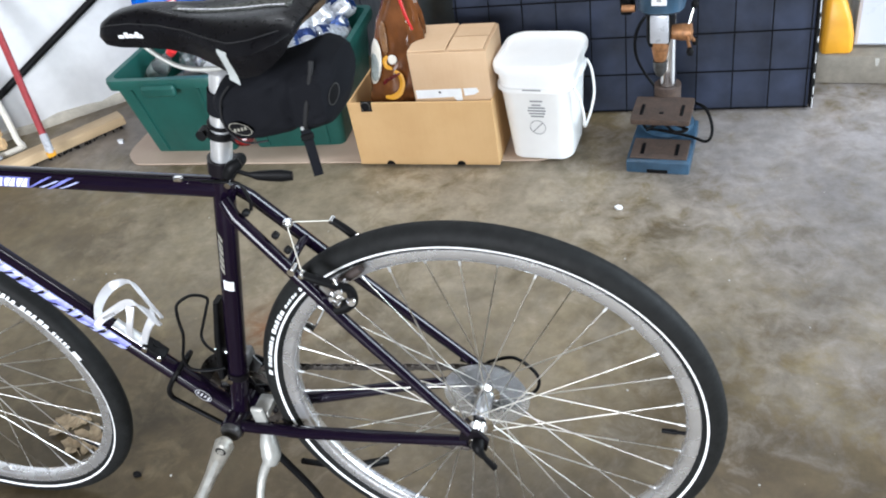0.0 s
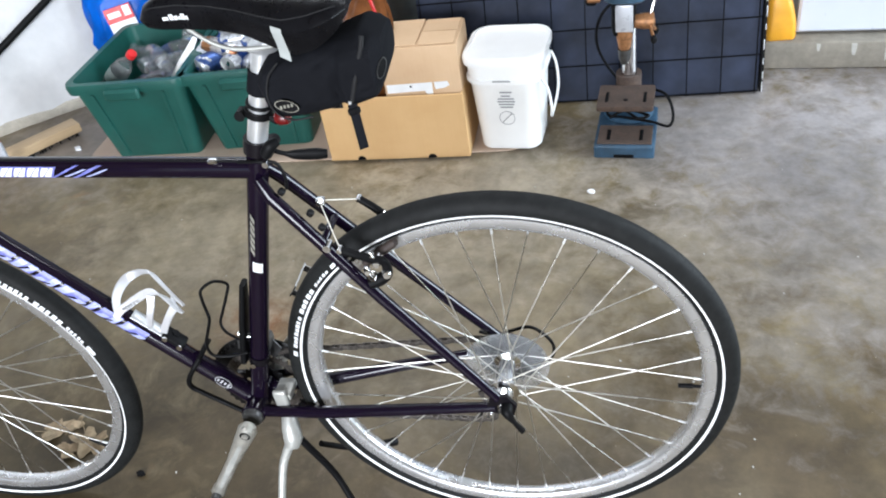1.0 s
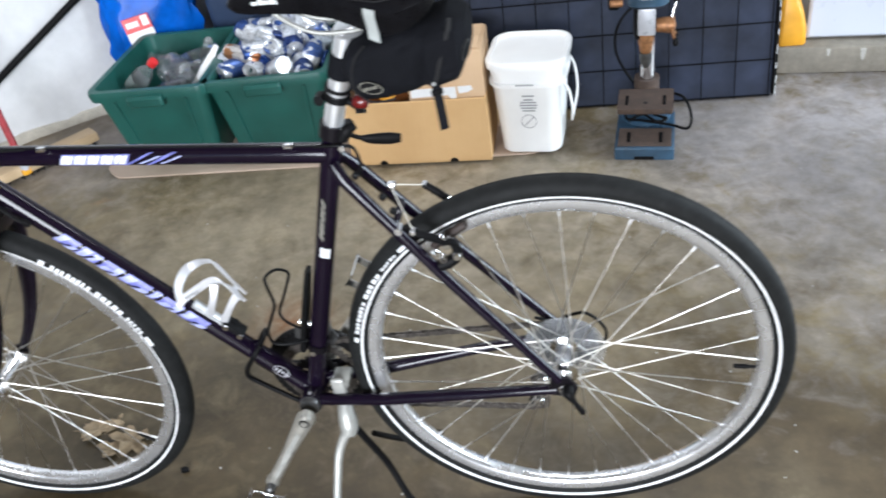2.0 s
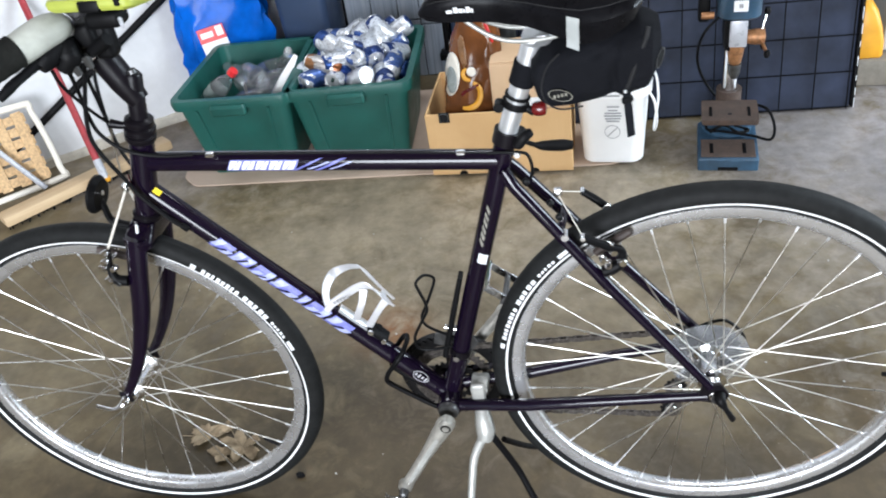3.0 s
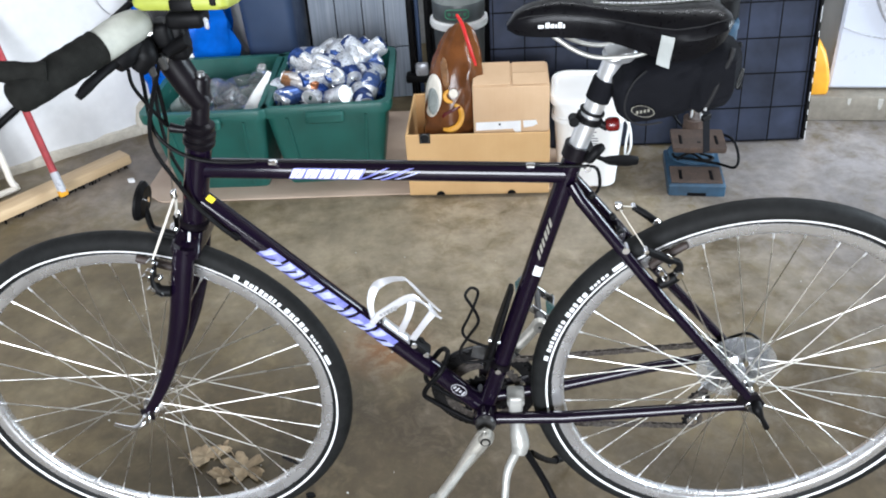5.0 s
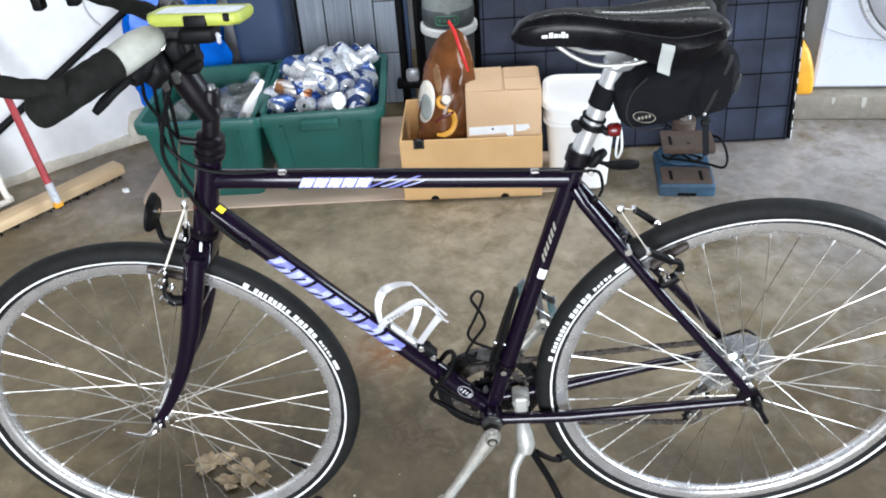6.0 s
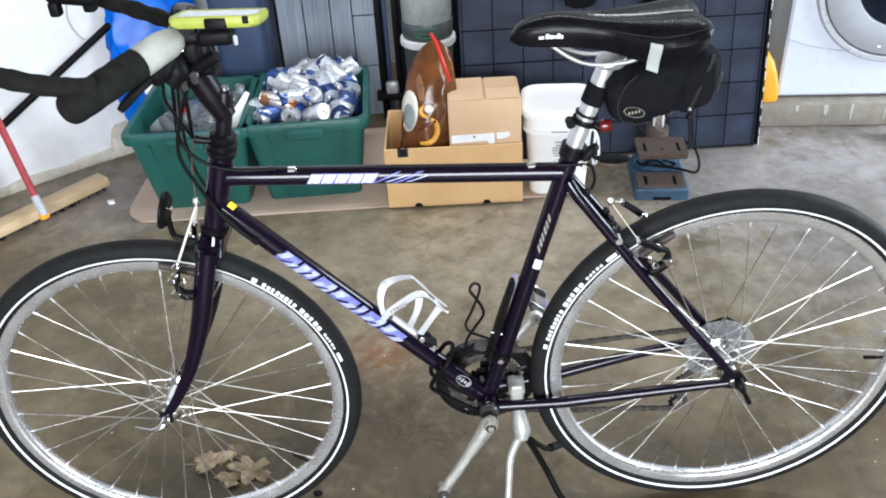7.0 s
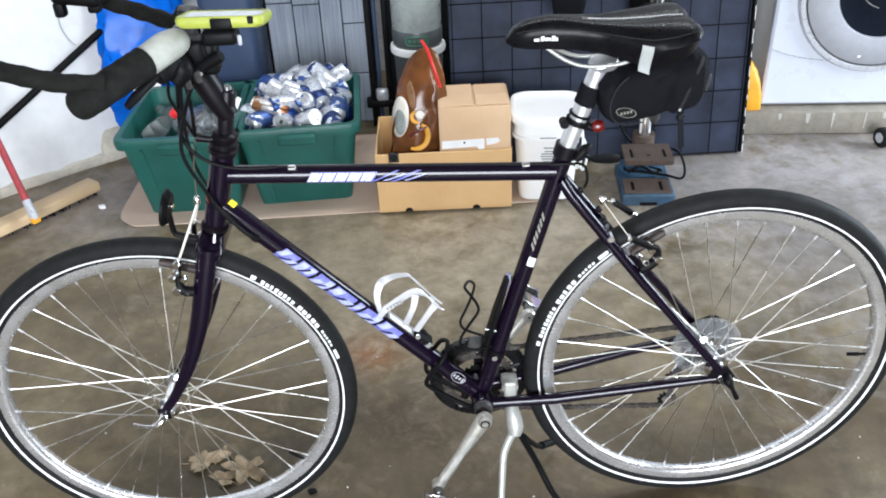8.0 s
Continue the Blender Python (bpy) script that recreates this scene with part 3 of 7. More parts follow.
# filler bottles below, dark in the crate
for x, y, z, rz in ((-0.05, -0.04, 0.06, 20), (0.04, 0.0, 0.10, 80), (-0.02, 0.06, 0.06, 100), (0.03, -0.04, 0.12, 130), (-0.03, 0.02, 0.12, 60)):
    bottle(CR1 @ pose(x, y, z, 90, 0, rz) @ Matrix.Translation((0, 0, -0.11)), BLUEBIN, "clear plastic bottle at the bottom of the crate")
w = root("white_carton_tube", CR1 @ pose(0.080, -0.10, 0.185, -30, 34, 0), "folded white cardboard strip sticking out of a crate", "packaging")
part("strip", loft([rounded(0.040, 0.006, 0.002, 2, 0.0), rounded(0.036, 0.006, 0.002, 2, 0.10), rounded(0.015, 0.006, 0.002, 2, 0.19)]), BUCKET, w)


# --- cardboard box with a second one standing in it
def open_box(name, m, sx, sy, sz, t, material, label, flaps=()):
    c = root(name, m, label, "box")
    part("bottom", box(sx, sy, t, (0, 0, t / 2)), material, c, smooth=False)
    for nm, at, dims in (("front_wall", (0, -sy / 2 + t / 2, sz / 2), (sx, t, sz)), ("back_wall", (0, sy / 2 - t / 2, sz / 2), (sx, t, sz)), ("side_wall", (-sx / 2 + t / 2, 0, sz / 2), (t, sy - 2 * t, sz)), ("side_wall", (sx / 2 - t / 2, 0, sz / 2), (t, sy - 2 * t, sz))):
        part(nm, box(*dims, at, 0.0015, 1), material, c, smooth=False)
    return c


BX = pose(-0.442, 1.338, 0.0015 + 0.0045, 0, 0, -1.0)
bx = open_box("cardboard_box", BX, 0.428, 0.30, 0.206, 0.006, BOXCARD, "open tan cardboard box with half-round hand notches")
for x in (-0.118, 0.100):
    part("notch", lathe([(0.0, -0.1508), (0.013, -0.1508), (0.013, -0.1498), (0.0, -0.1498)], 16, "y", start=0, sweep=math.pi, closed=True), BLACK, bx, "dark half-round notch", False, pose(x, 0, 0.0005))
bx2 = root("carton", pose(-0.3415, 1.288, 0.013, 0, 0, -1.0), "closed tan cardboard carton standing in a bigger box", "box")
part("carton_body", box(0.222, 0.175, 0.340, (0, 0, 0.170), 0.004, 2), BOXCARD2, bx2)
part("flap", box(0.100, 0.072, 0.004, (0.054, -0.048, 0.3455), 0.001, 1, turn=Matrix.Rotation(radians(3), 4, "X")), BOXCARD2, bx2, smooth=False)
part("flap", box(0.108, 0.168, 0.004, (-0.056, 0.0, 0.3430), 0.001, 1, turn=Matrix.Rotation(radians(-0.8), 4, "Y")), BOXCARD2, bx2, smooth=False)
part("flap", box(0.100, 0.080, 0.004, (0.054, 0.040, 0.3430), 0.001, 1), BOXCARD2, bx2, smooth=False)
for out in ([(-0.104, 0.229), (0.028, 0.232), (0.028, 0.196), (0.012, 0.194), (0.004, 0.207), (-0.104, 0.203)], [(0.034, 0.232), (0.072, 0.233), (0.077, 0.221), (0.062, 0.213), (0.036, 0.210)]):
    part("paper_label", panel_xz(out, -0.0890, -0.0865), WHITE_PRINT, bx2, "torn white paper label", False)
part("black_mark", box(0.006, 0.0015, 0.006, (-0.034, -0.0894, 0.222)), BLACK, bx2, smooth=False)

clip = root("binder_clip", pose(-0.600, 1.1895, 0.199), "black binder clip on the box edge", "clip")
part("clip_body", loft([[(-0.016, -0.004, -0.012), (-0.016, 0.012, -0.012), (-0.016, 0.005, 0.017), (-0.016, 0.001, 0.017)], [(0.016, -0.004, -0.012), (0.016, 0.012, -0.012), (0.016, 0.005, 0.017), (0.016, 0.001, 0.017)]]), BLACK, clip)
part("clip_wire", tube(curve([(-0.010, -0.005, -0.010), (-0.013, -0.007, 0.012), (0.0, -0.008, 0.02), (0.013, -0.007, 0.012), (0.010, -0.005, -0.010)], 5), 0.0012, 6), STEEL_DARK, clip)

# --- glossy brown bag standing in the box
bag = root("brown_bag", pose(-0.545, 1.300, 0.020, -4, 0, -11), "glossy brown plastic bag with white print and red strap", "bag")
random.seed(8)


def bag_w(t):
    return 0.086 * math.sqrt(max(0.012, 1.0 - (max(0.0, t - 0.38) / 0.625) ** 2.3))


rings = []
for i in range(29):
    t = i / 28
    z = 0.010 + 0.474 * t
    wx = bag_w(t)
    wy = 0.090 * (1 - t ** 2.2) + 0.008
    ring = []
    for j in range(48):
        a = 2 * math.pi * j / 48
        k = 1 + 0.05 * math.sin(3 * a + 5 * t) + 0.030 * math.sin(7 * a + 13 * t) + 0.020 * math.sin(13 * a - 21 * t) + 0.05 * t * math.sin(9 * a + 6 * t) + random.uniform(-0.010, 0.010)
        ring.append((wx * math.copysign(abs(math.cos(a)) ** 0.75, math.cos(a)) * k + 0.060 * t, wy * math.sin(a) * k, z))
    rings.append(ring)
part("bag_body", loft(rings), BAGBROWN, bag)


def decal(pts, y_of, lift, material, name, parent, label=""):
    """A thin bent patch: outline in x-z laid on a surface y_of(x, z)."""
    b = bmesh.new()
    n = len(pts)
    cx, cz = sum(p[0] for p in pts) / n, sum(p[1] for p in pts) / n
    rows = []
    for s in (0.0, 0.35, 0.7, 1.0):
        rows.append([b.verts.new((cx + (x - cx) * s, y_of(cx + (x - cx) * s, cz + (z - cz) * s) - lift, cz + (z - cz) * s)) for x, z in pts] if s else [b.verts.new((cx, y_of(cx, cz) - lift, cz))])
    for j in range(n):
        b.faces.new((rows[0][0], rows[1][j], rows[1][(j + 1) % n]))
    for q, r in zip(rows[1:], rows[2:]):
        for j in range(n):
            b.faces.new((q[j], q[(j + 1) % n], r[(j + 1) % n], r[j]))
    ob = part(name, b, material, parent, label)
    mod = ob.modifiers.new("thick", "SOLIDIFY")
    mod.thickness, mod.offset = 0.002, 0.0
    return ob


def bag_y(x, z):
    t = min(max((z - 0.01) / 0.474, 0), 1)
    wx = bag_w(t)
    wy = 0.090 * (1 - t ** 2.2) + 0.008
    q = min(0.97, abs((x - 0.060 * t) / wx))
    return -wy * math.sqrt(1 - q ** 2.67)


decal([(-0.020 + 0.031 * math.cos(q) + 0.10 * 0.062 * math.sin(q), 0.280 + 0.064 * math.sin(q) * (1.0 if math.sin(q) > 0 else 0.92)) for q in np.linspace(0, 2 * math.pi, 21)[:-1]], bag_y, 0.0085, CREAM, "white_print", bag, "white printed egg-shaped patch")
decal([(-0.018 + 0.020 * math.cos(q), 0.268 + 0.038 * math.sin(q)) for q in np.linspace(0, 2 * math.pi, 17)[:-1]], bag_y, 0.0105, TUBGREY, "grey_print", bag, "pale grey middle of the patch")
decal([(0.046 + 0.014 * math.cos(q), 0.296 + 0.013 * math.sin(q)) for q in np.linspace(0, 2 * math.pi, 15)[:-1]], bag_y, 0.0085, CREAM, "cream_print", bag, "cream printed spot")
for pts, r in (([(0.030, 0.304), (0.020, 0.290), (0.026, 0.276), (0.044, 0.270)], 0.0065), ([(0.050, 0.264), (0.066, 0.252), (0.070, 0.226), (0.060, 0.202), (0.038, 0.190), (0.016, 0.190)], 0.0085)):
    part("yellow_print", tube(curve([(x, bag_y(x, z) - 0.0065, z) for x, z in pts], 6), [r * 0.6, r, r, r, r * 0.5], 10, squash=0.35), YELLOW, bag, "yellow printed curl")
decal([(0.003, 0.380), (0.012, 0.394), (0.021, 0.388), (0.030, 0.352), (0.033, 0.316), (0.024, 0.306), (0.014, 0.322), (0.006, 0.352)], bag_y, 0.0065, CREAM_BROWN, "dark_print", bag, "brown printed patch")
decal([(0.012, 0.230), (0.018, 0.240), (0.040, 0.250), (0.066, 0.262), (0.068, 0.256), (0.042, 0.242), (0.022, 0.232), (0.016, 0.224)], bag_y, 0.010, RED_LENS, "red_print", bag, "dark red printed line")
part("strap", tube(curve([(0.050, -0.020, 0.512), (0.068, -0.034, 0.490), (0.084, -0.050, 0.455), (0.098, -0.056, 0.415), (0.110, -0.052, 0.375)], 6), [0.0045, 0.0055, 0.0055, 0.0055, 0.004], 10, squash=0.45), REDSTRIP, bag, "red plastic strap")

# --- white square bucket
bk = root("bucket", pose(-0.106, 1.298, Z0, 0, 0, -6), "white square plastic bucket with a lid and wire handle", "bucket")
BH = 0.296
part("bucket_body", loft([rounded(a, a, r, 6, z) for a, z, r in ((0.160, 0.0, 0.03), (0.176, 0.006, 0.04), (0.205, BH - 0.075, 0.05), (0.206, BH - 0.074, 0.05), (0.222, BH - 0.072, 0.055), (0.222, BH - 0.062, 0.055), (0.210, BH - 0.060, 0.05), (0.212, BH - 0.02, 0.05))]), BUCKET, bk)
part("lid", loft([rounded(a, a, r, 6, z) for a, z, r in ((0.224, BH - 0.022, 0.055), (0.232, BH - 0.020, 0.058), (0.234, BH - 0.004, 0.058), (0.228, BH + 0.003, 0.056), (0.206, BH + 0.004, 0.05), (0.200, BH - 0.003, 0.048), (0.10, BH - 0.003, 0.03))]), BUCKET, bk, "white snap-on lid")
part("handle", tube(curve([(0.106, -0.085, BH - 0.066), (0.120, -0.080, BH - 0.10), (0.126, -0.070, BH - 0.16), (0.120, -0.045, BH - 0.205), (0.116, 0.0, BH - 0.222), (0.120, 0.045, BH - 0.205), (0.126, 0.07, BH - 0.16), (0.120, 0.08, BH - 0.10), (0.106, 0.085, BH - 0.066)], 6), 0.0038, 8), BUCKET, bk, "white carrying handle")
fy = lambda z: -0.0880 - (z - 0.006) * 0.0145 / 0.197 - 0.0012
for z, w, x in ((0.237, 0.050, 0.0), (0.196, 0.034, 0.005), (0.175, 0.046, 0.004), (0.166, 0.050, 0.004), (0.157, 0.044, 0.004), (0.148, 0.036, 0.004), (0.184, 0.026, 0.004)):
    part("print_bar", box(w, 0.001, 0.0038, (x, fy(z) - (0.012 if z > 0.23 else 0.0), z)), GREYINK, bk, smooth=False)
part("print_ring", lathe([(0.021, -0.0005), (0.0225, -0.0005), (0.0225, 0.0005), (0.021, 0.0005)], 28, "y", closed=True), GREYINK, bk, m=Matrix.Translation((0.002, fy(0.112), 0.112)) @ pose(0, 0, 0, 3.3))
part("print_slash", box(0.040, 0.001, 0.0025, (0.002, fy(0.112), 0.112), turn=pose(0, 0, 0, 0, -45, 0)), GREYINK, bk, smooth=False)

def ribbon_bar(a, b, wide, thick):
    """A flat strap between two points, its width along x."""
    return loft([[(p[0] + dx * wide / 2, p[1] + dy * thick / 2, p[2]) for dx, dy in ((-1, -1), (1, -1), (1, 1), (-1, 1))] for p in (a, b)])


# --- navy panel with a wire grid, standing on edge
PN = pose(0.106, 1.474, 0.004, -8.5, 0, 0.3)
pn = root("wire_panel", PN, "folded dark navy panel behind a black wire grid", "panel")
PW, PH = 1.010, 0.98
part("panel_cloth", box(PW, 0.018, PH, (0, 0.014, PH / 2), 0.004), NAVY, pn, smooth=False)
vm = bpy.data.meshes.new("upright_wire")
b = tube([(0, 0, 0), (0, 0, PH)], 0.0019, 6)
b.to_mesh(vm), b.free()
hm = bpy.data.meshes.new("cross_wire")
b = tube([(0, 0, 0), (PW, 0, 0)], 0.0019, 6)
b.to_mesh(hm), b.free()
for i in range(11):
    put("upright_wire", vm, WIRE, pn, m=Matrix.Translation((-PW / 2 + 0.01 + i * (PW - 0.02) / 10, 0.0005, 0)))
for i in range(10):
    put("cross_wire", hm, WIRE, pn, m=Matrix.Translation((-PW / 2, -0.003, 0.006 + i * 0.1115)))
part("edge_strip", box(0.010, 0.030, PH, (PW / 2 + 0.007, 0.010, PH / 2 + 0.004), 0.002), BLACK, pn, "black edge strip", False)
# White slivers painted in for the glints along the panel's edge.
random.seed(40)
z = 0.004
while z < PH - 0.06:
    h = random.uniform(0.012, 0.055)
    part("edge_clip", box(0.0020, 0.003, h, (PW / 2 + 0.0085 + random.uniform(-0.001, 0.001), -0.0066, z + h / 2), 0.001, 1), WHITE_PRINT, pn, smooth=False)
    z += h + random.uniform(0.006, 0.030)

# --- dark cloth pouch hanging down over the panel
pc = root("hanging_pouch", pose(-0.026, 1.425, 0.545), "dark grey cloth pouch hanging over the navy panel", "pouch")
part("pouch_body", loft([rounded(a, b, r, 5, z) for a, b, z, r in ((0.050, 0.020, 0.0, 0.008), (0.096, 0.034, 0.010, 0.015), (0.112, 0.040, 0.060, 0.018), (0.116, 0.040, 0.26, 0.018), (0.100, 0.026, 0.34, 0.012))]), NYLON, pc)
part("hanging_strap", ribbon_bar((0.0, 0.0, 0.33), (0.0, 0.10, 0.455), 0.030, 0.003), NYLON, pc)

# --- bench drill press
dp = root("drill_press", pose(0.207, 1.150, 0.0, 0, 0, -6), "blue bench drill press with a rusty table standing on the floor", "drill press")
part("base", loft([rounded(0.166, 0.230, 0.006, 2, 0.0, (0, 0.115)), rounded(0.166, 0.230, 0.006, 2, 0.032, (0, 0.115)), rounded(0.158, 0.222, 0.006, 2, 0.036, (0, 0.115))]), DRILLBLUE, dp)
part("base_plate", box(0.150, 0.098, 0.005, (0, 0.062, 0.0375), 0.001, 1), RUST, dp, "rusty machined base top", False)
part("base_notch", box(0.055, 0.004, 0.010, (0.0, -0.0005, 0.006), 0.001, 1), BLACK, dp, smooth=False)
for x in (-0.045, 0.045):
    part("slot", box(0.010, 0.056, 0.003, (x, 0.058, 0.0395), 0.001, 1), BLACK, dp, smooth=False)
part("column_foot", lathe([(0.0, 0.030), (0.074, 0.030), (0.073, 0.044), (0.066, 0.050), (0.036, 0.056), (0.032, 0.090), (0.026, 0.094), (0.0, 0.094)], 28), DRILLBLUE, dp, m=Matrix.Translation((0, 0.200, 0)))
part("column", lathe([(0.0, 0.08), (0.0225, 0.08), (0.0225, 0.62), (0.0, 0.62)], 24), CHROME, dp, "polished steel column", m=Matrix.Translation((0, 0.200, 0)))
tb = part("table", loft([rounded(0.150, 0.120, 0.006, 2, 0.122, (0, 0.104)), rounded(0.154, 0.125, 0.006, 2, 0.126, (0, 0.104)), rounded(0.154, 0.125, 0.006, 2, 0.139, (0, 0.104))]), RUST, dp, "rusty slotted iron table")
part("table_collar", lathe([(0.024, 0.112), (0.036, 0.112), (0.036, 0.162), (0.024, 0.162)], 24, closed=True), RUST, dp, m=Matrix.Translation((0, 0.200, 0)))
part("table_arm", box(0.05, 0.07, 0.022, (0, 0.160, 0.126), 0.004), RUST, dp)
for x in (-0.052, 0.052):
    part("slot", box(0.009, 0.056, 0.003, (x, 0.096, 0.1385), 0.001, 1), BLACK, tb, smooth=False)
part("table_hole", lathe([(0.0, 0.1388), (0.006, 0.1388), (0.006, 0.1396), (0.0, 0.1396)], 14), BLACK, tb, m=Matrix.Translation((0, 0.08, 0)))
part("head", loft([rounded(0.094, 0.19, 0.03, 6, 0.390, (0.003, 0.115)), rounded(0.108, 0.212, 0.038, 6, 0.398, (0.003, 0.115)), rounded(0.108, 0.215, 0.038, 6, 0.452, (0.003, 0.115)), rounded(0.112, 0.218, 0.038, 6, 0.455, (0.003, 0.115)), rounded(0.112, 0.218, 0.038, 6, 0.472, (0.003, 0.115)), rounded(0.104, 0.20, 0.034, 6, 0.478, (0, 0.115))]), DRILLBLUE, dp)
part("belt_cover", loft([rounded(0.104, 0.21, 0.04, 6, 0.4785, (0, 0.120)), rounded(0.112, 0.225, 0.045, 6, 0.486, (0, 0.120)), rounded(0.108, 0.215, 0.045, 6, 0.535, (0, 0.120)), rounded(0.090, 0.19, 0.04, 6, 0.545, (0, 0.120))]), BLACK, dp, "dark belt cover")
part("name_plate", box(0.035, 0.003, 0.029, (0.003, 0.0055, 0.434), 0.001, 1), WHITE_PRINT, dp, "white plate", False)
part("plate_mark", box(0.010, 0.002, 0.010, (0.003, 0.0035, 0.435)), GREYINK, dp, smooth=False)
part("quill_guard", box(0.044, 0.010, 0.072, (0.002, 0.020, 0.354), 0.003), DOORGREY, dp, "pale grey guard plate")
part("quill_casting", loft([rounded(0.050, 0.10, 0.012, 4, 0.300, (-0.004, 0.085)), rounded(0.058, 0.12, 0.014, 4, 0.315, (-0.004, 0.095)), rounded(0.058, 0.12, 0.014, 4, 0.395, (-0.004, 0.095))]), BLACK, dp, "black quill casting")
part("quill", lathe([(0.0, 0.255), (0.012, 0.255), (0.016, 0.262), (0.020, 0.285), (0.022, 0.30), (0.022, 0.385), (0.0, 0.385)], 20), BRASSY, dp, m=Matrix.Translation((0, 0.05, 0)))
part("chuck", lathe([(0.0, 0.215), (0.008, 0.215), (0.016, 0.232), (0.018, 0.258), (0.0, 0.258)], 20), STEEL_DARK, dp, m=Matrix.Translation((0, 0.05, 0)))
hub = Vector((0.060, 0.075, 0.322))
part("feed_hub", lathe([(0.0, -0.04), (0.017, -0.04), (0.021, -0.01), (0.021, 0.012), (0.0, 0.016)], 18, "x"), BRASSY, dp, m=Matrix.Translation(hub))
for a in (75, 200, 315):
    e = hub + Vector((0.016, math.cos(radians(a)) * 0.066, math.sin(radians(a)) * 0.066))
    lv = part("feed_lever", tube([hub, e], 0.0042, 10), CHROME if a == 75 else BRASSY, dp)
    part("knob", lathe([(0.0, -0.010), (0.006, -0.009), (0.009, 0.0), (0.006, 0.009), (0.0, 0.010)], 14), BLACK, lv, m=Matrix.Translation(e))
part("depth_knob", lathe([(0.0, -0.02), (0.009, -0.02), (0.009, 0.012), (0.0, 0.012)], 14, "x"), BRASSY, dp, m=Matrix.Translation((-0.072, 0.05, 0.395)))
part("motor", lathe([(0.0, 0.40), (0.06, 0.40), (0.066, 0.41), (0.066, 0.55), (0.0, 0.56)], 24), BLACK, dp, m=Matrix.Translation((0, 0.30, 0)))
# Black block for the dark area left of the head.
part("hood", box(0.03, 0.06, 0.10, (-0.085, 0.09, 0.42), 0.008), BLACK, dp)
part("power_cable", tube(curve([(0.01, 0.25, 0.40), (-0.075, 0.22, 0.33), (-0.09, 0.24, 0.22), (-0.03, 0.27, 0.10), (0.05, 0.20, 0.112), (0.105, 0.15, 0.118), (0.128, 0.12, 0.075), (0.118, 0.10, 0.045), (0.07, 0.12, 0.046), (0.0, 0.135, 0.050), (-0.05, 0.15, 0.048), (-0.06, 0.17, 0.05)], 7), 0.0042, 8), BLACK, dp, "black rubber power cable")
part("power_cable", tube(curve([(-0.05, 0.14, 0.047), (-0.01, 0.155, 0.062), (0.03, 0.13, 0.052), (0.06, 0.15, 0.049), (0.02, 0.165, 0.055)], 7), 0.0042, 8), BLACK, dp)

for ob in dp.children:
    if ob.name.split(".")[0] in ("head", "belt_cover", "name_plate", "plate_mark", "quill_guard", "quill", "quill_casting", "chuck", "feed_hub", "feed_lever", "depth_knob", "motor", "hood"):
        ob.location.z += 0.050

# --- yellow jug on the step
jg = root("yellow_jug", pose(0.694, 1.690, 0.0895, 0, 0, 0) @ Matrix.Diagonal((0.92, 1, 0.84, 1)), "yellow plastic jug standing on the concrete step", "jug")
part("jug_body", loft([rounded(a, b, r, 5, z, (c, 0)) for a, b, z, r, c in ((0.088, 0.10, 0.0, 0.012, 0), (0.096, 0.11, 0.008, 0.018, 0), (0.095, 0.11, 0.06, 0.020, -0.001), (0.082, 0.104, 0.120, 0.022, -0.007), (0.062, 0.09, 0.175, 0.022, -0.014), (0.040, 0.05, 0.206, 0.018, -0.020), (0.034, 0.034, 0.214, 0.015, -0.022))]), YELLOW, jg)
part("jug_cap", lathe([(0.0, 0.234), (0.015, 0.234), (0.016, 0.214), (0.0, 0.214)], 20), BLUEBAG, jg, "blue screw cap", m=Matrix.Translation((-0.022, 0, 0)))

# --- front-loading washing machine on the step
wm = root("washing_machine", pose(1.086, 1.632, 0.0895, 0, 0, -6), "white front-loading washing machine with a round silver door", "washing machine")
part("cabinet", box(0.690, 0.640, 0.93, (0, 0.345, 0.480), 0.010), GREYSTEEL, wm)
part("front_panel", loft([[(x, y - (0.030 if inner else 0.0), z) for x, z in q] for q, y, inner in (([(-0.345, 0.008), (0.345, 0.008), (0.345, 0.945), (-0.345, 0.945)], 0.026, 0), ([(-0.345, 0.008), (0.345, 0.008), (0.345, 0.945), (-0.345, 0.945)], 0.008, 0), ([(-0.337, 0.016), (0.337, 0.016), (0.337, 0.937), (-0.337, 0.937)], 0.0, 0))]), ENAMEL, wm)
part("seam", tube(curve([(-0.337, -0.001, 0.222), (-0.24, -0.001, 0.190), (-0.10, -0.001, 0.172), (0.06, -0.001, 0.170), (0.24, -0.001, 0.190), (0.337, -0.001, 0.222)], 8), 0.0022, 6), DOORGREY, wm)
dr = part("door", lathe([(0.290, 0.004), (0.292, -0.006), (0.285, -0.014), (0.276, -0.016), (0.268, -0.012), (0.262, -0.014), (0.250, -0.022), (0.190, -0.030), (0.166, -0.026), (0.158, -0.014), (0.156, 0.004)], 72, "y", closed=True), RINGGREY, wm, "grey round door", m=Matrix.Translation((0.012, 0, 0.425)))
part("door_ring", lathe([(0.268, -0.0130), (0.273, -0.0185), (0.286, -0.0175), (0.2915, -0.0080), (0.2900, -0.0060)], 72, "y", closed=True), DOORGREY, dr, "pale outer door ring")
part("door_gap", lathe([(0.2625, -0.0150), (0.2655, -0.0165), (0.2680, -0.0150), (0.2650, -0.0120)], 72, "y", closed=True), STEEL_DARK, dr)
part("door_glass", lathe([(0.0, -0.002), (0.08, -0.004), (0.130, -0.010), (0.160, -0.020), (0.158, -0.002), (0.0, 0.001)], 60, "y"), DARKGLASS, dr, "dark door glass")
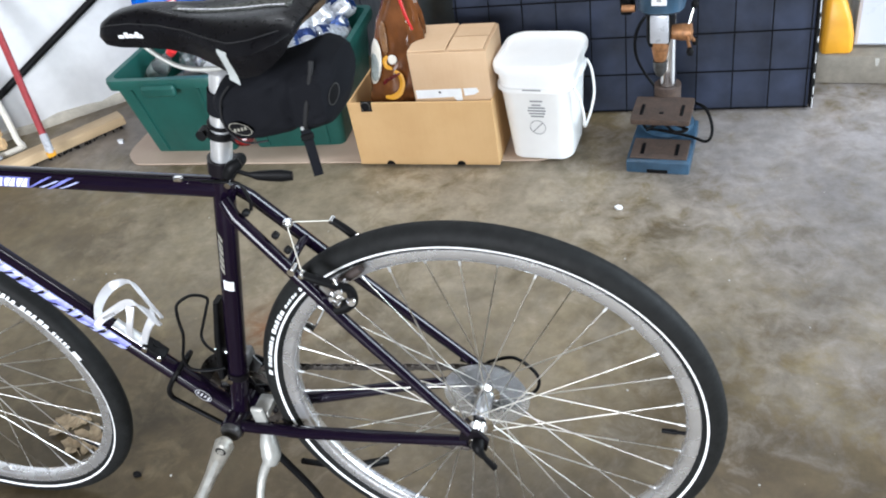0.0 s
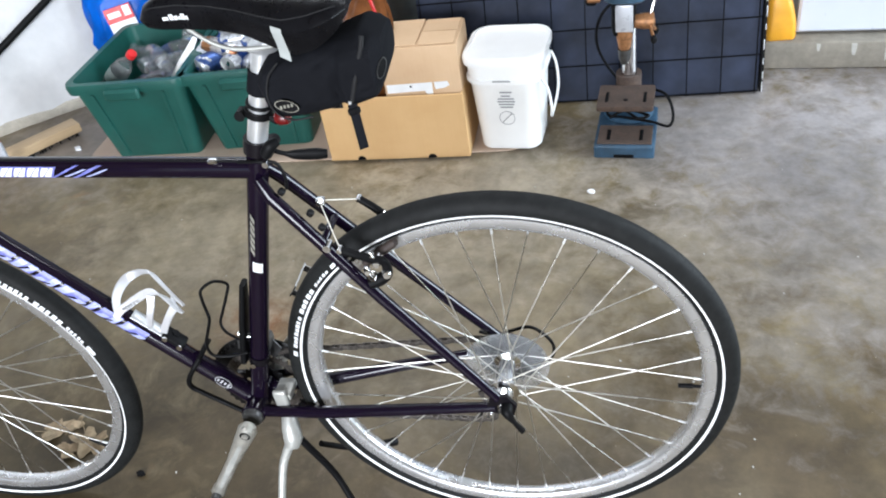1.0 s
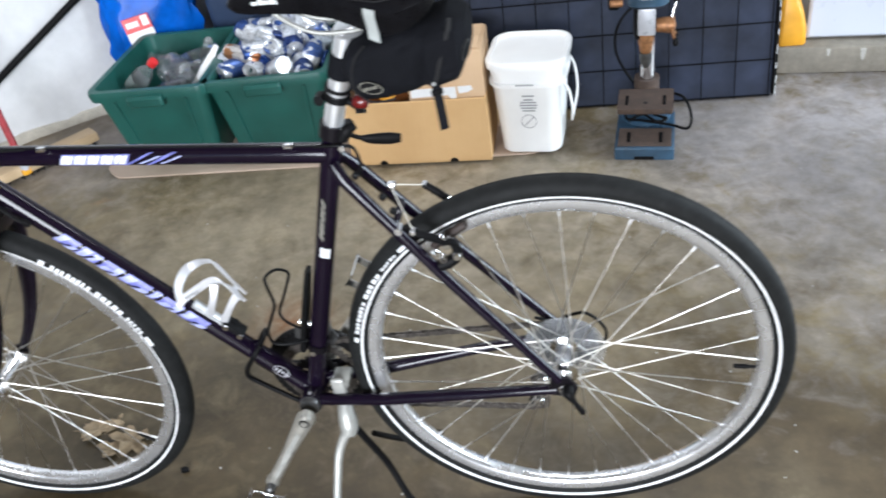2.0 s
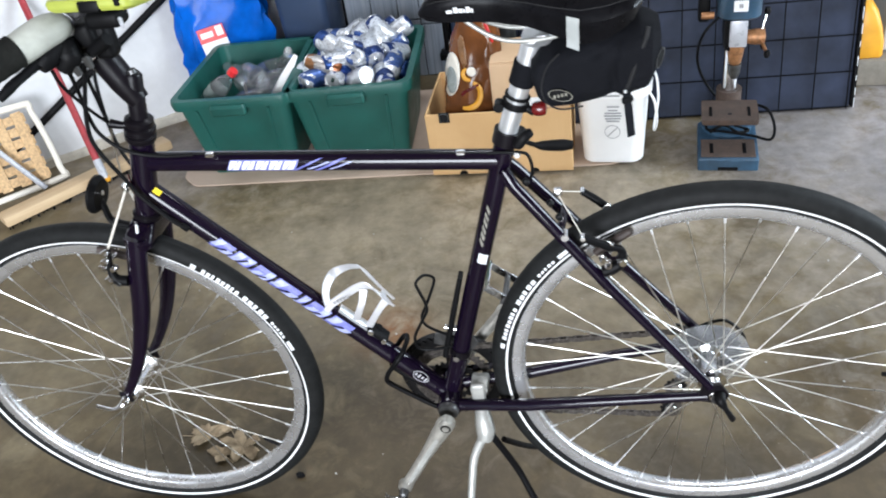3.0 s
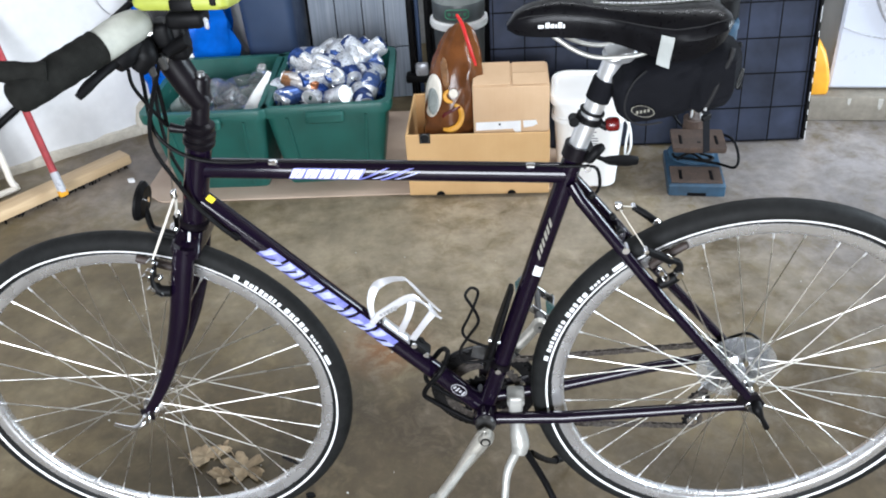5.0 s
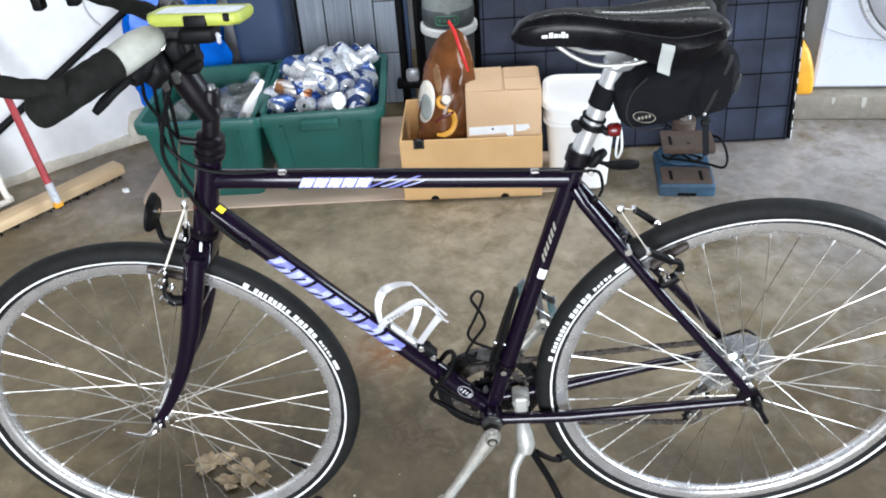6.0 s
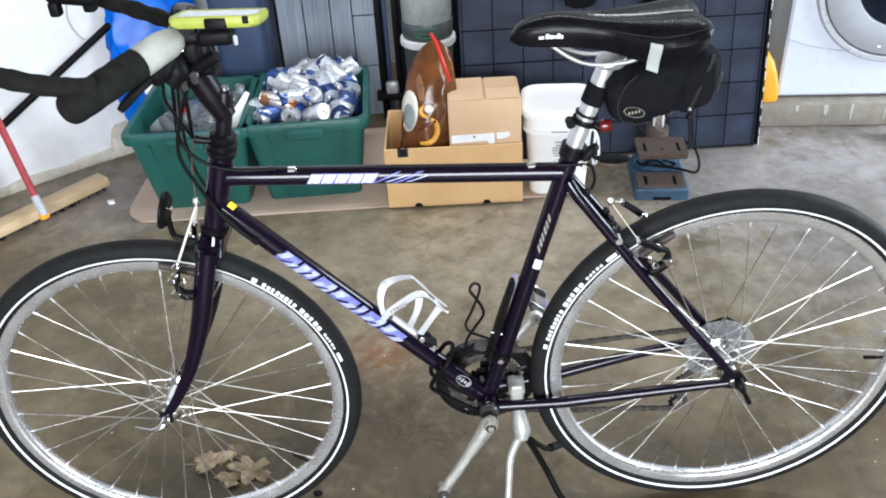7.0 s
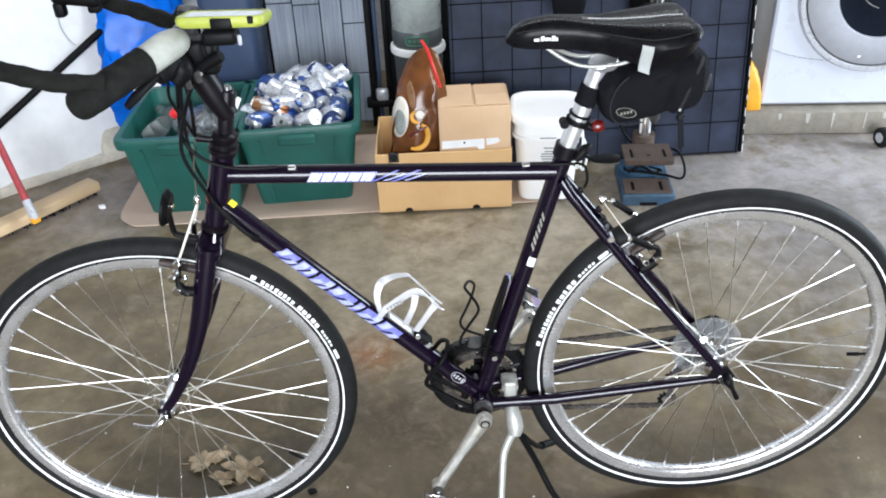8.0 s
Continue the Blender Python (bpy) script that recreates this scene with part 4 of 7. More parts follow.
part("glass_bezel", tube(curve([(-0.085, -0.013, -0.015), (-0.050, -0.012, 0.030), (-0.010, -0.008, 0.065)], 5), 0.004, 8), CHROME, dr)
part("glass_bezel", tube(curve([(-0.085, -0.013, -0.015), (-0.055, -0.013, -0.045), (-0.020, -0.012, -0.062)], 5), 0.0025, 8), CHROME, dr)
part("door_clip", box(0.012, 0.004, 0.007, (-0.055, -0.0275, -0.228), 0.0015, 1), WHITE_PRINT, dr, smooth=False)
for x in (-0.30, 0.30):
    for y in (0.06, 0.60):
        part("foot", lathe([(0.0, 0.0), (0.022, 0.0), (0.022, 0.02), (0.0, 0.02)], 14), BLACK, wm, m=Matrix.Translation((x, y, 0)))

# --- black wheel of a cart by the step
cw = root("cart_wheel", pose(1.118, 1.470, 0.036, 0, 0, 12), "small black rubber cart wheel with a grey hub on the floor", "wheel")
part("tyre", lathe([(0.018, -0.014), (0.031, -0.014), (0.036, -0.008), (0.036, 0.008), (0.031, 0.014), (0.018, 0.014)], 28, "x", closed=True), TYRE, cw)
part("hub", lathe([(0.0, -0.016), (0.018, -0.015), (0.018, 0.015), (0.0, 0.016)], 20, "x"), DOORGREY, cw)

# --- stacked tubs
tu = root("storage_tub", pose(-0.505, 1.775, 0.0), "stack of smoky plastic food tubs with a white rim", "tub")
part("lower_tub", lathe([(0.0, 0.0), (0.078, 0.0), (0.088, 0.34), (0.088, 0.345), (0.0, 0.345)], 40), TUBDARK, tu)
part("rim", lathe([(0.084, 0.342), (0.098, 0.344), (0.100, 0.352), (0.098, 0.366), (0.088, 0.370)], 40), BUCKET, tu, "white rolled rim")
part("upper_tub", lathe([(0.0, 0.366), (0.080, 0.366), (0.083, 0.372), (0.088, 0.43), (0.090, 0.72), (0.0, 0.73)], 40), TUBGREY, tu)
part("dark_band", lathe([(0.0855, 0.372), (0.0895, 0.378), (0.0905, 0.425), (0.0885, 0.43)], 40), TUBDARK, tu)
ring = []
for k in range(37):
    a = 2 * math.pi * k / 36
    u, v = math.copysign(abs(math.cos(a)) ** 0.4, math.cos(a)), math.copysign(abs(math.sin(a)) ** 0.5, math.sin(a))
    w = radians(-92 + 25 * u)
    ring.append((0.0915 * math.cos(w), 0.0915 * math.sin(w), 0.401 + 0.0155 * v))
part("label_ring", tube(ring, 0.0022, 8), LABELGREEN, tu, "green outline of a label")
for k in range(4):
    w = radians(-108 + 11 * k)
    part("label_bar", box(0.010, 0.0015, 0.009, (0.0912 * math.cos(w), 0.0912 * math.sin(w), 0.401), turn=pose(0, 0, 0, 0, 0, -18 + 11 * k)), LABELGREEN, tu, smooth=False)

# --- added black sheet standing in for the dark gap behind the tubs
kb = root("black_board", pose(-0.480, 1.944, 0.0, -1.0, 0, 0), "added black sheet standing in for the dark gap behind the stacked tubs", "board")
part("board_sheet", box(0.285, 0.010, 0.93, (0, 0, 0.466), 0.003), BLACK, kb, smooth=False)

# --- weathered plank screen
ps = root("plank_screen", pose(-0.872, 1.945, 0.0, -3, 0, 1), "weathered blue-grey plank screen leaning upright", "screen")
part("backing", box(0.40, 0.012, 0.92, (0, 0.012, 0.46)), WIRE, ps, smooth=False)
random.seed(14)
PLW = (0.098, 0.100, 0.080, 0.092)
x = -0.19
for w in PLW:
    z = 0.0
    while z < 0.90:
        h = min(0.92 - z, random.uniform(0.18, 0.34))
        part("plank", box(w - 0.004, 0.014, h - 0.004, (x + w / 2, random.uniform(-0.003, 0.0), z + h / 2), 0.002, 1), PLANKGREY, ps, smooth=False)
        z += h
    x += w
# --- black folding frame beside it
bf = root("folding_frame", pose(-0.664, 1.90, 0.0), "black folded metal frame with a blue tube", "frame")
part("post", box(0.022, 0.03, 0.85, (-0.022, 0, 0.425), 0.005), BLACK, bf)
part("post", box(0.020, 0.03, 0.85, (0.040, 0.0, 0.425), 0.005), BLACK, bf)
part("blue_tube", tube([(0.004, 0.02, 0.03), (0.0, 0.02, 0.85)], 0.008, 10), BLUEBIN, bf, "dark blue tube")
part("foot_bar", box(0.12, 0.05, 0.03, (0.01, -0.02, 0.105), 0.006), BLACK, bf)
part("wheel_guard", box(0.05, 0.03, 0.05, (0.012, -0.03, 0.14), 0.012), DOORGREY, bf)
# --- dark blue bin and grey post
bb = root("storage_bin", pose(-1.172, 1.94, 0.0), "tall dark blue plastic storage bin", "bin")
part("bin_body", loft([rounded(a, b2, 0.03, 5, z) for a, b2, z in ((0.17, 0.30, 0.0), (0.20, 0.34, 0.70), (0.225, 0.36, 0.705), (0.225, 0.36, 0.74), (0.2, 0.34, 0.745))]), BLUEBIN, bb)
part("bin_lid", loft([rounded(a, b2, 0.03, 5, z) for a, b2, z in ((0.232, 0.368, 0.745), (0.232, 0.368, 0.765), (0.20, 0.33, 0.785))]), BLUEBIN, bb)

# --- blue plastic bag behind the crates
bg = root("blue_bag", pose(-1.455, 1.745, 0.004, -5, 0, 20), "bright blue glossy plastic bag with a red and white label", "bag")
random.seed(17)
rings = []
for i in range(20):
    t = i / 19
    ring = []
    for j in range(32):
        a = 2 * math.pi * j / 32
        k = 1 + 0.08 * math.sin(5 * a + 9 * t) + 0.06 * math.sin(11 * a - 14 * t) + random.uniform(-0.045, 0.045)
        w, d = 0.150 * (0.86 + 0.22 * math.sin(math.pi * min(1, 0.15 + t * 0.85))), 0.075 * (1 - 0.75 * t ** 3)
        ring.append((w * math.copysign(abs(math.cos(a)) ** 0.6, math.cos(a)) * k, d * math.sin(a) * k, 0.60 * t + 0.012 * math.sin(4 * a) * t))
    rings.append(ring)
part("bag_film", loft(rings), BLUEBAG, bg)
lb = pose(-0.040, -0.0835, 0.298, -6, -7, 0)
part("paper_label", box(0.094, 0.004, 0.096, (0, 0, 0), 0.001, 1), WHITE_PRINT, bg, "white paper label", False, lb)
part("label_band", box(0.0945, 0.003, 0.050, (0, -0.0022, 0.0235), 0.001, 1), REDSTRIP, bg, "red upper half of the label", False, lb)
part("label_bar", box(0.044, 0.003, 0.019, (-0.016, -0.0036, 0.024)), WHITE_PRINT, bg, smooth=False, m=lb)
part("label_bar", box(0.024, 0.003, 0.034, (0.030, -0.0036, 0.028)), WHITE_PRINT, bg, smooth=False, m=lb)

# --- push broom leaning on the slanting wall
bd = Vector((-0.32, -0.40, 0)).normalized()
bc = Vector((-1.634, 1.444, 0)) + bd * 0.30
br = root("push_broom", Matrix.Translation(bc) @ Matrix.Rotation(math.atan2(bd.y, bd.x), 4, "Z"), "wide push broom with a pale wooden head and red handle", "broom")
part("broom_head", box(0.60, 0.066, 0.034, (0, -0.028, 0.033), 0.006), BROOMWOOD, br)
bm = bmesh.new()
random.seed(4)
for i in range(150):
    x, y = random.uniform(-0.29, 0.29), random.uniform(-0.052, -0.004)
    tube([(x, y, 0.018), (x + random.uniform(-0.006, 0.006), y + random.uniform(-0.006, 0.006), 0.0005)], 0.0022, 5, bm=bm)
tagged(part("bristles", bm, BLACK, br), kind="stuff")
Bi = br.matrix_basis.inverted()
P0, P1 = Bi @ Vector((-1.752, 1.182, 0.058)), Bi @ Vector((-1.962, 1.440, 0.575))
P1 = P0 + (P1 - P0) * 1.9
part("handle", tube([P0 + (P1 - P0) * 0.045, P1], 0.0115, 14), REDPAINT, br, "red painted handle")
part("ferrule", tube([P0, P0 + (P1 - P0) * 0.058], [0.014, 0.013], 14), DOORGREY, br, "grey metal ferrule")
part("wing_nut", box(0.03, 0.02, 0.022, P0, 0.006), YELLOW, br, "yellow plastic socket")

# --- black pole leaning along the wall
off = Vector((WD.y, -WD.x, 0)) * 0.02
pa, pb = Vector((-2.069, 1.400, 0.169)) + off, Vector((-1.639, 1.747, 0.465)) + off
dd = (pb - pa).normalized()
pa = pa + dd * ((0.012 - pa.z) / dd.z)
po = root("black_pole", Matrix.Translation(pa), "long black pole leaning along the white wall", "pole")
part("pole", tube([(0, 0, 0), (pb - pa) * 1.7], 0.0125, 14), BLACK, po)
# thin loose wire on the wall
wq = WP + WD * 0.345 + Vector((WD.y, -WD.x, 0)) * 0.004
wr = root("wall_wire", Matrix.Translation((wq.x, wq.y, 0.0)), "thin grey wire hanging on the white wall", "wire")
part("wire", tube(curve([(0.022, 0.018, 0.445), (0.006, 0.005, 0.475), (-0.004, -0.003, 0.53), (0.010, 0.008, 0.62), (0.012, 0.010, 0.8), (0, 0, 1.2)], 6), 0.0016, 6), GREYINK, wr)

# --- folded lawn chair against the wall
ch = root("lawn_chair", Matrix.Translation((-2.055, 1.225, 0.0)) @ pose(0, 0, 0, 0, 0, 38.9) @ pose(0, 0, 0, -13, 0, 0), "folded cream metal lawn chair with tan webbing leaning on the wall", "chair")
lp = [(0.10, 0, 0.05), (0.07, 0, 0.012), (-0.35, 0, 0.012), (-0.38, 0, 0.05), (-0.38, 0, 0.25), (-0.35, 0, 0.285), (0.05, 0, 0.285), (0.09, 0, 0.25)]
part("seat_frame", tube(curve(lp, 5, True), 0.011, 10, True), CREAM, ch)
for i in range(6):
    part("webbing", box(0.42, 0.004, 0.030, (-0.145, 0.0, 0.05 + i * 0.039), 0.001, 1), TANWEB, ch, smooth=False)
for i in range(7):
    part("webbing", box(0.034, 0.004, 0.24, (-0.33 + i * 0.062, -0.004, 0.148), 0.001, 1), TANWEB, ch, smooth=False)
part("leg", tube([(0.03, -0.03, 0.004), (-0.12, -0.03, 0.30)], 0.0095, 10), DOORGREY, ch, "grey metal leg")

# --- bits on the floor
random.seed(31)


def flake(name, x, y, s, material, label, cat, tall=0.004):
    k = random.randint(6, 8)
    a0 = random.uniform(0, 6.28)
    out = [(x + s * random.uniform(0.55, 1.0) * math.cos(a0 + 6.283 * i / k), y + s * 0.7 * random.uniform(0.55, 1.0) * math.sin(a0 + 6.283 * i / k), 0.0006) for i in range(k)]
    ob = part(name, slab(out, tall), material, smooth=False)
    return tagged(ob, label, cat)


flake("paper_scrap", 0.119, 0.987, 0.014, WHITE_PRINT, "crumpled white paper scrap on the floor", "scrap", 0.006)
flake("paper_scrap", -1.602, 1.340, 0.016, WHITE_PRINT, "small white scrap beside the broom head", "scrap", 0.010)
flake("dark_pebble", -0.777, 0.046, 0.012, BLACK, "small black crumb on the concrete floor", "crumb", 0.007)


def leaf(x, y, s, turn, lobes):
    """A crumpled dry leaf: a lobed, ragged blade that curls up at its tips, and a stalk."""
    b = bmesh.new()
    n, rings = 44, []
    fold = random.uniform(0, 3.1)
    for q in (0.0, 0.3, 0.6, 0.85, 1.0):
        ring = []
        for i in range(n):
            a = 2 * math.pi * i / n
            r = q * s * (0.42 + 0.58 * abs(math.cos(lobes * a / 2)) ** 1.3) * (1 + (q * random.uniform(-0.16, 0.16)))
            lift = 0.0012 + 0.22 * s * q * q * abs(math.sin(a + fold)) ** 1.5 + q * 0.05 * s * math.sin(6 * a)
            ring.append(b.verts.new((r * math.cos(a), 0.72 * r * math.sin(a), lift)))
        rings.append(ring)
    for u, v in zip(rings, rings[1:]):
        for i in range(n):
            b.faces.new((u[i], u[(i + 1) % n], v[(i + 1) % n], v[i]))
    bmesh.ops.remove_doubles(b, verts=b.verts, dist=1e-6)
    tube([(0, 0, 0.0016), (-0.6 * s, 0.1 * s, 0.002), (-1.2 * s, 0.3 * s, 0.003)], [0.0012, 0.0009], 6, bm=b)
    ob = tagged(part("dry_leaf", b, LEAF, m=pose(x, y, 0.0004, 0, 0, turn)), "crumpled dry tan leaf on the concrete floor", "leaf")
    mod = ob.modifiers.new("thick", "SOLIDIFY")
    mod.thickness = 0.0006
    return ob


for x, y, s, turn, lobes in ((-1.020, 0.152, 0.046, 20, 3), (-0.928, 0.120, 0.058, -35, 5), (-0.968, 0.098, 0.034, 160, 3), (-0.985, 0.168, 0.026, 80, 4)):
    leaf(x, y, s, turn, lobes)
bm = bmesh.new()
for i in range(70):
    x, y, s = random.uniform(-1.6, 1.4), random.uniform(-0.2, 1.6), random.uniform(0.0015, 0.004)
    join(bm, box(s, s * random.uniform(0.6, 1.4), s * 0.5, (x, y, s * 0.25), turn=Matrix.Rotation(random.uniform(0, 3), 4, "Z")))
tagged(part("grit", bm, DRIP, smooth=False), "pale specks of grit on the concrete floor", "grit", kind="stuff")

# ---------------------------------------------------------------- the bicycle
BIKE = pose(0.0045, 0, 0.010, 0, -0.12, 0) @ Matrix.Diagonal((0.982, 1, 1, 1))
bike = root("bicycle", BIKE, "dark purple hybrid bicycle on its kickstand with white-striped tyres", "bicycle")
REAR, FRONT = Vector((0.001, 0, 0.340)), Vector((-1.0085, 0.0, 0.329))


def rounded_scale(k):
    return Matrix.Diagonal((k / 0.982, k, k, 1))


BBX, BBZ = -0.433, 0.282
HT0, HT1 = Vector((-0.860, 0, 0.679)), Vector((-0.8245, 0, 0.802))
STOP = Vector((-0.2950, 0, 0.760))
SDIR = (STOP - Vector((BBX, 0, BBZ))).normalized()
STEER = (HT1 - HT0).normalized()


def bars_on_tyre(a0, a1, r0, r1, y, seed):
    """Plain pale blocks in groups of the size of the tyre's print, laid along an arc of the sidewall."""
    b = bmesh.new()
    groups = ((1, 1.9, 0.0, 1.0), (8, 1.30, 0.0, 0.94), (5, 1.75, 0.0, 1.0), (5, 1.15, 0.22, 0.78), (1, 4.2, 0.12, 0.86))
    total = sum(n * w + (n - 1) * 0.28 for n, w, lo, hi in groups) + 1.5 * (len(groups) - 1)
    unit = (a1 - a0) / total
    a = a0
    for n, w, lo, hi in groups:
        for i in range(n):
            q0, q1 = r0 + lo * (r1 - r0), r0 + hi * (r1 - r0)
            if n > 1 and i % 3 == 1:
                q1 -= 0.12 * (r1 - r0)
            lathe([(q0, y + 0.0012), (q0, y), (q1, y + 0.0022), (q1, y + 0.0034)], 3, "y", True, b, a, unit * w * (0.62 if i % 4 == 2 else 0.84))
            a += unit * (w + 0.28)
        a += unit * 1.22
    return b


def wheel(name, m, label, hub_w, flange, disc, print_arc, seed, valve_a, phase, near, lead):
    """Rim, tyre with a reflective ring, hub, crossed spokes, nipples and valve; axis along y."""
    rim = part(name, lathe([(0.2935, -0.0065), (0.2965, -0.0105), (0.3020, -0.0120), (0.3135, -0.0120), (0.3150, -0.0105), (0.3150, 0.0105), (0.3135, 0.0120), (0.3020, 0.0120), (0.2965, 0.0105), (0.2935, 0.0065)], 120, "y", True), RIM, bike, label, m=m)
    prof = []
    for i in range(15):
        a = radians(-128 + 256 * i / 14)
        prof.append((0.3300 + 0.0187 * math.cos(a), 0.0183 * math.sin(a)))
    part("tyre", lathe([(0.313, -0.0100)] + prof + [(0.313, 0.0100)], 120, "y", True), TYRE, rim, "black tyre with a white reflective ring")
    for s in (-1, 1):
        part("reflective_ring", lathe([(0.3216, s * 0.0150), (0.3214, s * 0.0168), (0.3245, s * 0.0184), (0.3251, s * 0.0168)], 120, "y", True), REFLECT, rim)
    part("tyre_print", bars_on_tyre(*[radians(a) for a in print_arc], 0.3280, 0.3348, -0.0201, seed), WHITE_PRINT, rim, "pale print on the tyre wall")
    h = hub_w
    part("hub", lathe([(0.0, -h - 0.004), (0.0065, -h - 0.004), (0.0065, -h), (0.012, -h + 0.002), (0.014, -flange - 0.006), (flange * 0.0 + 0.0225, -flange - 0.002), (0.0225, -flange + 0.002), (0.0135, -flange + 0.007), (0.0125, 0), (0.0135, flange - 0.007), (0.0225, flange - 0.002), (0.0225, flange + 0.002), (0.014, flange + 0.006), (0.012, h - 0.002), (0.0065, h), (0.0, h)], 32, "y"), CHROME, rim, "polished hub")
    if disc:
        part("spoke_guard", lathe([(0.022, 0.0262), (0.063, 0.0247), (0.0668, 0.0257), (0.063, 0.0270), (0.022, 0.0287)], 60, "y", True), CLEARDISC, rim, "clear plastic spoke guard")
    me = bpy.data.meshes.new("spoke")
    b = tube([(0, 0, 0), (0, 0, 1)], 0.00105, 8)
    b.to_mesh(me), b.free()
    ne = bpy.data.meshes.new("nipple")
    b = lathe([(0.0, 0.0), (0.0019, 0.0), (0.0017, 0.010), (0.0, 0.010)], 8)
    b.to_mesh(ne), b.free()
    for i in range(36):
        s = -1 if i % 2 == near else 1
        a = radians(10 * i + phase)
        k = 1 if ((i - i % 2) // 2) % 2 else -1
        k = k if s < 0 else k * lead
        ha = a + k * radians(58)
        p = Vector((0.0205 * math.cos(ha), s * (flange + 0.0015 * k), 0.0205 * math.sin(ha)))
        q = Vector((0.294 * math.cos(a), s * 0.002, 0.294 * math.sin(a)))
        d = q - p
        turn = d.to_track_quat("Z", "Y").to_matrix().to_4x4()
        put("spoke", me, SPOKE, rim, m=Matrix.Translation(p) @ turn @ Matrix.Diagonal((1, 1, d.length, 1)))
        put("nipple", ne, ALU, rim, m=Matrix.Translation(q - d.normalized() * 0.011) @ turn)
    va = radians(valve_a)
    vd = Vector((-math.cos(va), 0, -math.sin(va)))
    v0 = Vector((0.2945 * math.cos(va), 0, 0.2945 * math.sin(va)))
    part("valve", tube([v0, v0 + vd * 0.012, v0 + vd * 0.013, v0 + vd * 0.034], [0.0028, 0.0028, 0.0040, 0.0036], 10), BLACK, rim, "black valve cap")
    return rim


wheel("rear_wheel", Matrix.Translation(REAR + Vector((-0.005, 0, 0.001))) @ rounded_scale(0.986), "silver rim of the rear wheel", 0.066, 0.030, True, (169, 129), 3, -4, -1.3, 1, -1)
wheel("front_wheel", Matrix.Translation(FRONT + Vector((0, 0, -0.005))) @ rounded_scale(0.967) @ pose(0, 0, 0, 0, 0, 1.0) @ pose(0, 0, 0, 0, -6, 0), "silver rim of the front wheel", 0.050, 0.034, False, (48, 6.5), 9, -47, -4.2, 0, 1)


def frame_tube(name, a, b, r, squash=1.0, label="", mat=PURPLE, n=2):
    a, b = Vector(a), Vector(b)
    return part(name, tube([a + (b - a) * i / n for i in range(n + 1)], r, 24, squash=squash), mat, bike, label)


frame_tube("head_tube", HT0 - STEER * 0.004, HT1 + STEER * 0.004, 0.0185)
TT0, TT1 = Vector((-0.832, 0, 0.7655)), Vector((-0.3000, 0, 0.738))
top_tube = frame_tube("top_tube", TT0, TT1, 0.0145)
DT0, DT1 = Vector((-0.846, 0, 0.718)), Vector((BBX, 0, BBZ))
down_tube = frame_tube("down_tube", DT0, DT1, 0.0160)
seat_tube = frame_tube("seat_tube", (BBX, 0, BBZ), STOP + SDIR * 0.018, 0.0150)
part("bottom_bracket", lathe([(0.0, -0.037), (0.020, -0.037), (0.0205, -0.034), (0.0205, 0.034), (0.020, 0.037), (0.0, 0.037)], 28, "y"), PURPLE, bike, m=Matrix.Translation((BBX, 0, BBZ)))
for s in (-1, 1):
    part("seat_stay", tube([(-0.298, s * 0.015, 0.728), (-0.285, s * 0.024, 0.708), (-0.16, s * 0.042, 0.545), (-0.010, s * 0.060, 0.358)], [0.0085, 0.0092, 0.0088, 0.0075], 16), PURPLE, bike)
    part("chain_stay", tube([(BBX + 0.012, s * 0.026, BBZ + 0.000), (-0.30, s * 0.037, 0.293), (-0.15, s * 0.051, 0.319), (-0.014, s * 0.060, 0.339)], [0.0105, 0.0105, 0.0095, 0.0080], 16), PURPLE, bike)
    part("dropout", loft([[(x, s * 0.0585, z) for x, z in q] for q in ([(-0.03, 0.332), (0.012, 0.325), (0.018, 0.345), (0.004, 0.366), (-0.022, 0.362)],)] + [[(x, s * 0.0645, z) for x, z in ([(-0.03, 0.332), (0.012, 0.325), (0.018, 0.345), (0.004, 0.366), (-0.022, 0.362)])]]), SATIN, bike)
part("stay_bridge", tube([(-0.226, -0.034, 0.632), (-0.222, -0.012, 0.640), (-0.222, 0.012, 0.640), (-0.226, 0.034, 0.632)], 0.006, 12), PURPLE, bike)
part("seat_collar", tube([STOP + SDIR * 0.004, STOP + SDIR * 0.024], 0.0185, 24), SATIN, bike)

# fork with curved blades
fork = part("fork_crown", loft([rounded(0.042, 0.112, 0.018, 5, -0.016), rounded(0.046, 0.116, 0.02, 5, -0.004), rounded(0.036, 0.060, 0.017, 5, 0.014)]), PURPLE, bike, m=Matrix.Translation(HT0 - STEER * 0.020) @ pose(0, 0, 0, 0, 16, 0))
for s in (-1, 1):
    pts = curve([(-0.866, s * 0.046, 0.662), (-0.884, s * 0.050, 0.600), (-0.906, s * 0.053, 0.525), (-0.938, s * 0.056, 0.445), (-0.975, s * 0.056, 0.378), (-1.004, s * 0.055, 0.338)], 6)
    blade = part("fork_blade", tube(pts, [0.0165, 0.0165, 0.0155, 0.0125, 0.0095, 0.0080], 18, squash=0.72), PURPLE, bike)
    part("fork_tip", box(0.022, 0.005, 0.024, (-1.0075, s * 0.0555, 0.331), 0.004), SATIN, bike)
part("fork_mark", panel_xz([(-0.8520, 0.680), (-0.8490, 0.679), (-0.8455, 0.692), (-0.8480, 0.695), (-0.8500, 0.688)], -0.0600, -0.0570), WHITE_PRINT, bike, "white mark on the fork crown", False)
part("quick_release", tube(curve([(-1.0085, -0.055, 0.329), (-1.010, -0.068, 0.326), (-1.030, -0.074, 0.318), (-1.062, -0.070, 0.323)], 5), [0.0085, 0.0075, 0.0042, 0.0036], 10), CHROME, bike, "polished front quick release lever")
